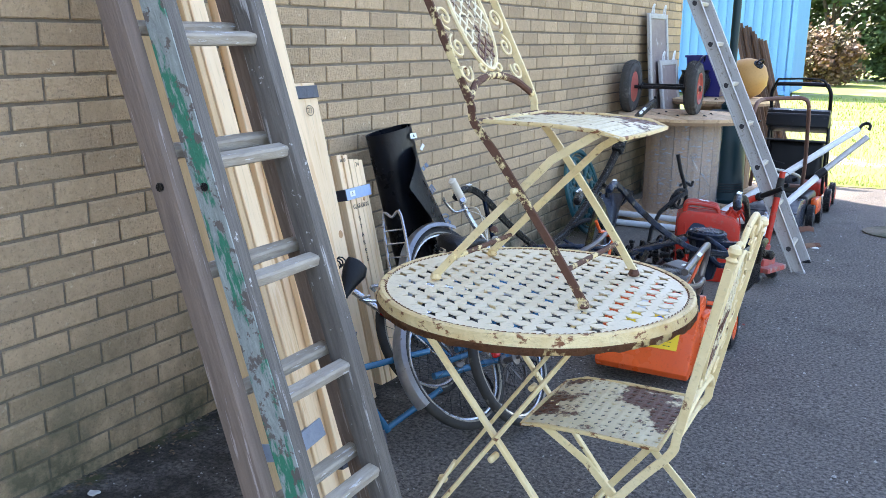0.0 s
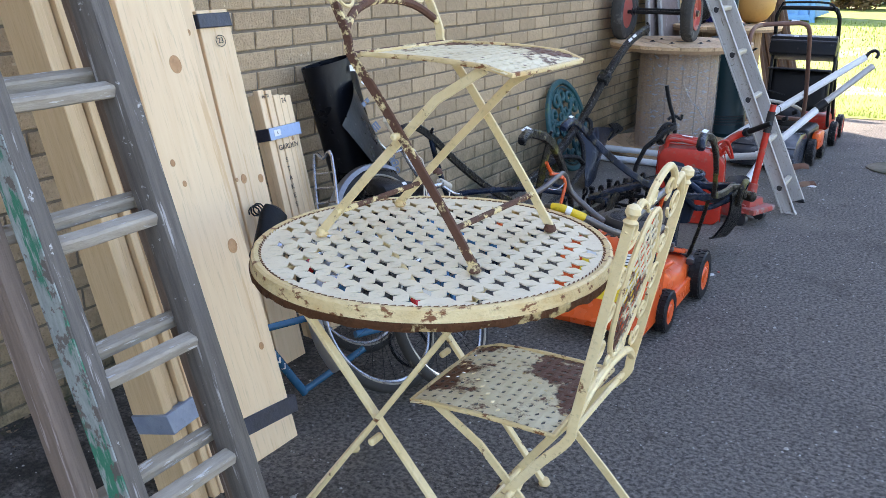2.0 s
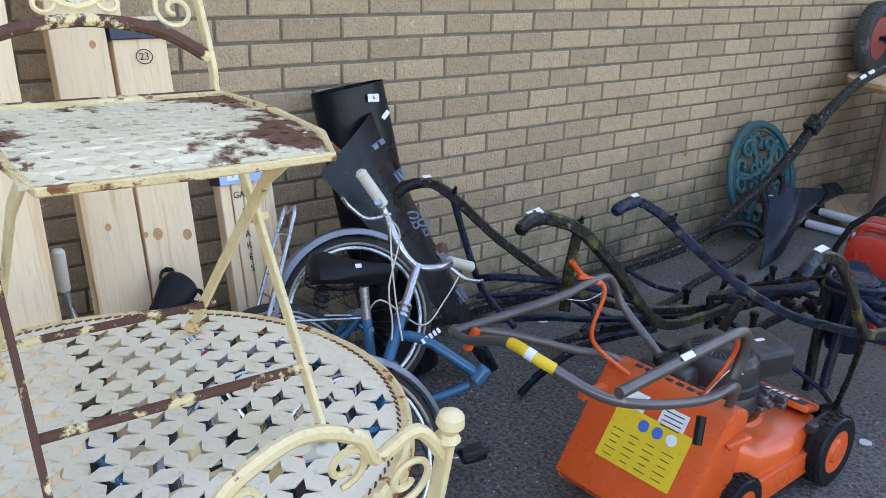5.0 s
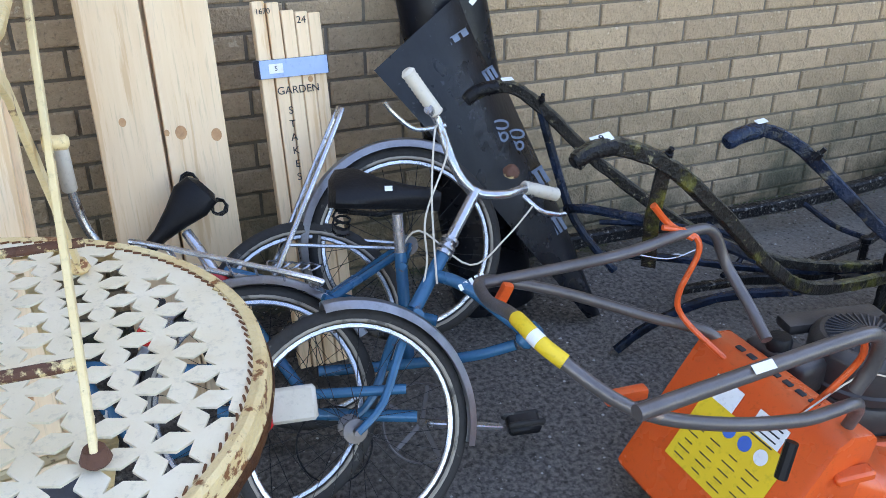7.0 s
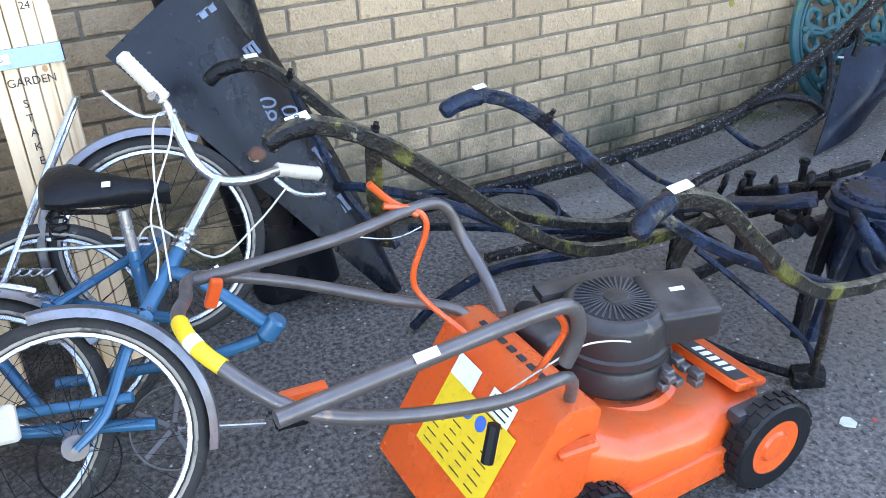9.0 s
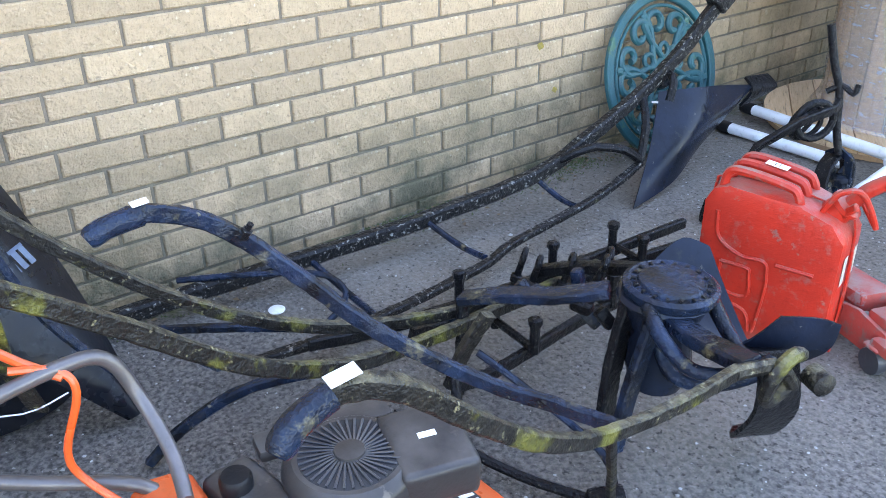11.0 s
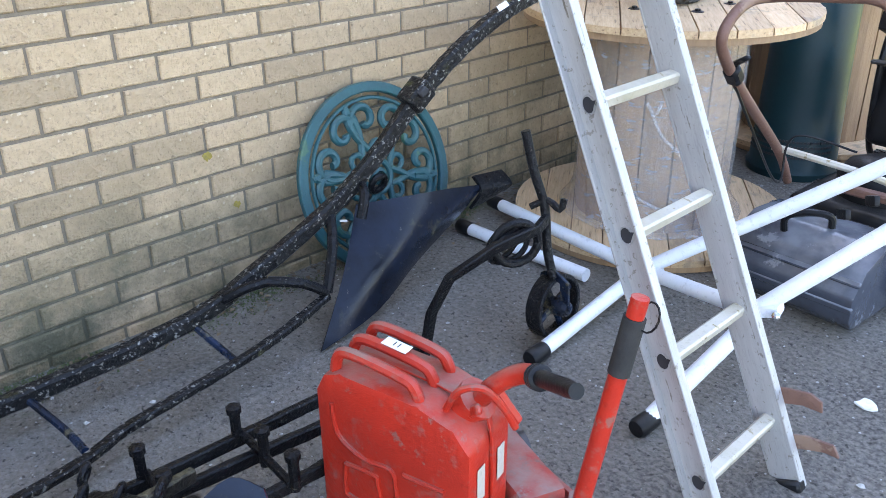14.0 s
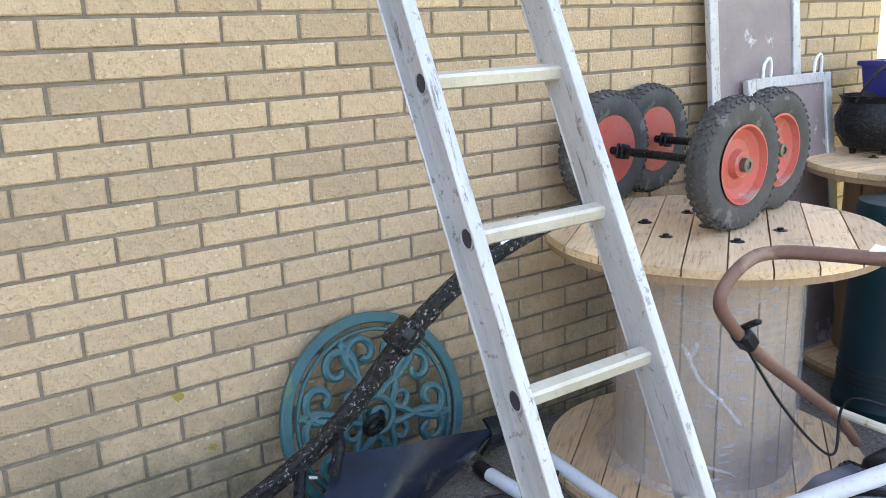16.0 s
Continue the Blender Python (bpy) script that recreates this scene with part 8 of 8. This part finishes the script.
cv, cf = [], []
rc = random.Random(8)
for k in range(4200):
    y = rc.uniform(0.3, 9.2)
    x = rc.uniform(0.03, 3.2)
    s = rc.uniform(0.0018, 0.005) * (2.0 if rc.random() < 0.03 else 1)
    o, a = len(cv), rc.uniform(0, 3)
    for q in range(5):
        cv.append((x + s * math.cos(a + q * 1.257) * rc.uniform(0.7, 1.2), y + s * math.sin(a + q * 1.257) * rc.uniform(0.7, 1.2), 0.0045))
    cv.append((x, y, 0.005 + s * 0.7))
    cf += [(o + q, o + (q + 1) % 5, o + 5) for q in range(5)]
me = bpy.data.meshes.new("stone_chips")
me.from_pydata(cv, [], cf)
me.materials.append(CHIPS)
tagged(new("stone_chips", me), "pale stone chips scattered over the asphalt", "gravel", kind="stuff")

lv, lf = [], []
for k in range(900):
    y = rc.uniform(0.6, 7.2)
    x = abs(rc.gauss(0, 0.07)) + 0.02
    s, a = rc.uniform(0.004, 0.014), rc.uniform(0, 6.28)
    o = len(lv)
    z = 0.006 + rc.uniform(0, 0.006)
    lv += [(x - s * math.cos(a), y - s * math.sin(a), z), (x + s * 0.5 * math.sin(a), y - s * 0.5 * math.cos(a), z + s * 0.4), (x + s * math.cos(a), y + s * math.sin(a), z), (x - s * 0.5 * math.sin(a), y + s * 0.5 * math.cos(a), z + 0.001)]
    lf.append((o, o + 1, o + 2, o + 3))
me = bpy.data.meshes.new("leaf_litter")
me.from_pydata(lv, [], lf)
me.materials.append(DRYLEAF)
tagged(new("leaf_litter", me), "dry leaf and dirt litter along the foot of the wall", "litter", kind="stuff")

mv, mf = [], []
for k in range(5200):
    y = rc.uniform(3.6, 7.0)
    wob = 0.05 + 0.03 * noise.noise((y * 2, 0, 0))
    x = abs(rc.gauss(0, wob)) + 0.012
    if noise.noise((x * 5, y * 3, 7)) < -0.05:
        continue
    s, a, h = rc.uniform(0.002, 0.005), rc.uniform(0, 6.28), rc.uniform(0.004, 0.012)
    o = len(mv)
    mv += [(x + s * math.cos(a), y + s * math.sin(a), 0.003), (x + s * math.cos(a + 2.1), y + s * math.sin(a + 2.1), 0.003), (x + s * math.cos(a + 4.2), y + s * math.sin(a + 4.2), 0.003), (x, y, h)]
    mf += [(o, o + 1, o + 3), (o + 1, o + 2, o + 3), (o + 2, o, o + 3)]
me = bpy.data.meshes.new("moss")
me.from_pydata(mv, [], mf)
me.materials.append(MOSS)
tagged(new("moss", me), "moss growing along the foot of the wall", "moss", kind="stuff")


def flake(x, y, s, material, label, name="litter_scrap"):
    th = thing(name, (x, y, 0.004), label, "litter")
    rr = random.Random(int(x * 1000 + y * 77))
    n = 9
    bm = bmesh.new()
    top = [bm.verts.new((x + s * rr.uniform(0.6, 1.1) * math.cos(6.283 * q / n), y + s * rr.uniform(0.6, 1.1) * math.sin(6.283 * q / n), 0.006 + rr.uniform(0, 0.004))) for q in range(n)]
    low = [bm.verts.new((v.co.x, v.co.y, 0.003)) for v in top]
    bm.faces.new(top)
    for q in range(n):
        bm.faces.new((low[q], low[(q + 1) % n], top[(q + 1) % n], top[q]))
    part("scrap", bm, material, th, smooth=False)


flake(1.505, 4.685, 0.018, LITTER, "scrap of crumpled white litter on the asphalt")
flake(1.643, 6.624, 0.028, LITTER, "flat pale splash of litter on the asphalt")
flake(1.53, 4.74, 0.006, RIMRED, "tiny red scrap on the asphalt")
flake(0.16, 2.02, 0.016, LITTER, "scrap of white paper at the wall foot")
flake(0.12, 2.10, 0.02, LITTER, "torn pale litter at the wall foot")
flake(0.20, 1.85, 0.014, LITTER, "scrap of pale litter at the wall foot")
LICHEN = mat("yellow_lichen", (0.34, 0.24, 0.03), (0.24, 0.19, 0.06), 60, 0.5, 0.95, 0, 0.4, 120)
rlc = random.Random(31)
for y, z, r in ((1.42, 0.475, 0.035), (1.60, 0.45, 0.022), (5.78, 0.475, 0.018), (5.86, 0.30, 0.016)):
    th = thing("lichen_patch", (0.004, y, z), "yellow lichen patch growing on a brick", "lichen", "lichen on the wall")
    bm = bmesh.new()
    rim_ = [bm.verts.new((0.0045, y + r * rlc.uniform(0.45, 1.1) * math.cos(6.283 * q / 14), z + r * rlc.uniform(0.45, 1.0) * math.sin(6.283 * q / 14))) for q in range(14)]
    mid = bm.verts.new((0.0065, y, z))
    for q in range(14):
        bm.faces.new((rim_[q], rim_[(q + 1) % 14], mid))
    part("crust", bm, LICHEN, th)
disc = thing("bottle_cap", (0.285, 4.546, 0.004), "small round white plastic disc on the ground", "cap")
part("lid", lathe((0.285, 4.546, 0.003), [(0.022, 0), (0.024, 0.004), (0.020, 0.007), (0.006, 0.0075)], 20), WHITE, disc)


# ---- bricks of the wall ----
def brick_data(L, rnd=None):
    """One brick: front at x 0, chamfered arrises."""
    hl, hh, c = L / 2, 0.0325, 0.0035
    j = (lambda: rnd.uniform(-0.0012, 0.0012)) if rnd else (lambda: 0.0)
    f = [(0, -hl + c + j(), -hh + c + j()), (0, hl - c + j(), -hh + c + j()), (0, hl - c + j(), hh - c + j()), (0, -hl + c + j(), hh - c + j())]
    g = [(-c, -hl, -hh), (-c, hl, -hh), (-c, hl, hh), (-c, -hl, hh)]
    b = [(-0.03, y, z) for _, y, z in g]
    faces = [(0, 1, 2, 3)] + [(k, k + 4, (k + 1) % 4 + 4, (k + 1) % 4) for k in range(4)] + [(k + 4, k + 8, (k + 1) % 4 + 8, (k + 1) % 4 + 4) for k in range(4)]
    return f + g + b, faces


rb = random.Random(3)
brick_meshes = []
for k in range(6):
    vs, fs = brick_data(PITCH - 0.010, rb)
    me = bpy.data.meshes.new("brick")
    me.from_pydata(vs, [], fs)
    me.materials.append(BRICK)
    brick_meshes.append(me)
allv, allf = [], []
for n in range(0, 70):
    z = n * COURSE
    y0 = 2.271 + (0.0 if n % 2 else PITCH / 2) + PITCH / 2
    k0, k1 = int((WALL_Y0 - y0) / PITCH) + 1, int((WALL_Y1 - y0) / PITCH)
    for k in range(k0, k1):
        y = y0 + k * PITCH
        x = rb.uniform(0.0, 0.003)
        if 4.3 < y < 6.9 and 1 <= n <= 20:
            ob = new("brick", brick_meshes[rb.randrange(6)])
            ob.location = (x, y + rb.uniform(-0.001, 0.001), z + rb.uniform(-0.001, 0.001))
            ob.parent = wall
        else:
            vs, fs = brick_data(PITCH - 0.010, rb)
            o = len(allv)
            allv += [(a + x, b + y, c + z) for a, b, c in vs]
            allf += [tuple(i + o for i in f) for f in fs]
for n in range(0, 70):
    y0 = 2.271 + (0.0 if n % 2 else PITCH / 2) + PITCH / 2
    last = y0 + (int((WALL_Y1 - y0) / PITCH) - 1) * PITCH + PITCH / 2
    gap = WALL_Y1 - last
    while gap > 0.04:
        L = min(gap, PITCH)
        vs, fs = brick_data(L - 0.010, rb)
        o = len(allv)
        allv += [(a + 0.001, b + last + L / 2, c + n * COURSE) for a, b, c in vs]
        allf += [tuple(i + o for i in f) for f in fs]
        last += L
        gap -= L
me = bpy.data.meshes.new("brickwork")
me.from_pydata(allv, [], allf)
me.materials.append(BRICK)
rest = new("brickwork", me)
rest.parent = wall
rest["kind"] = "stuff"
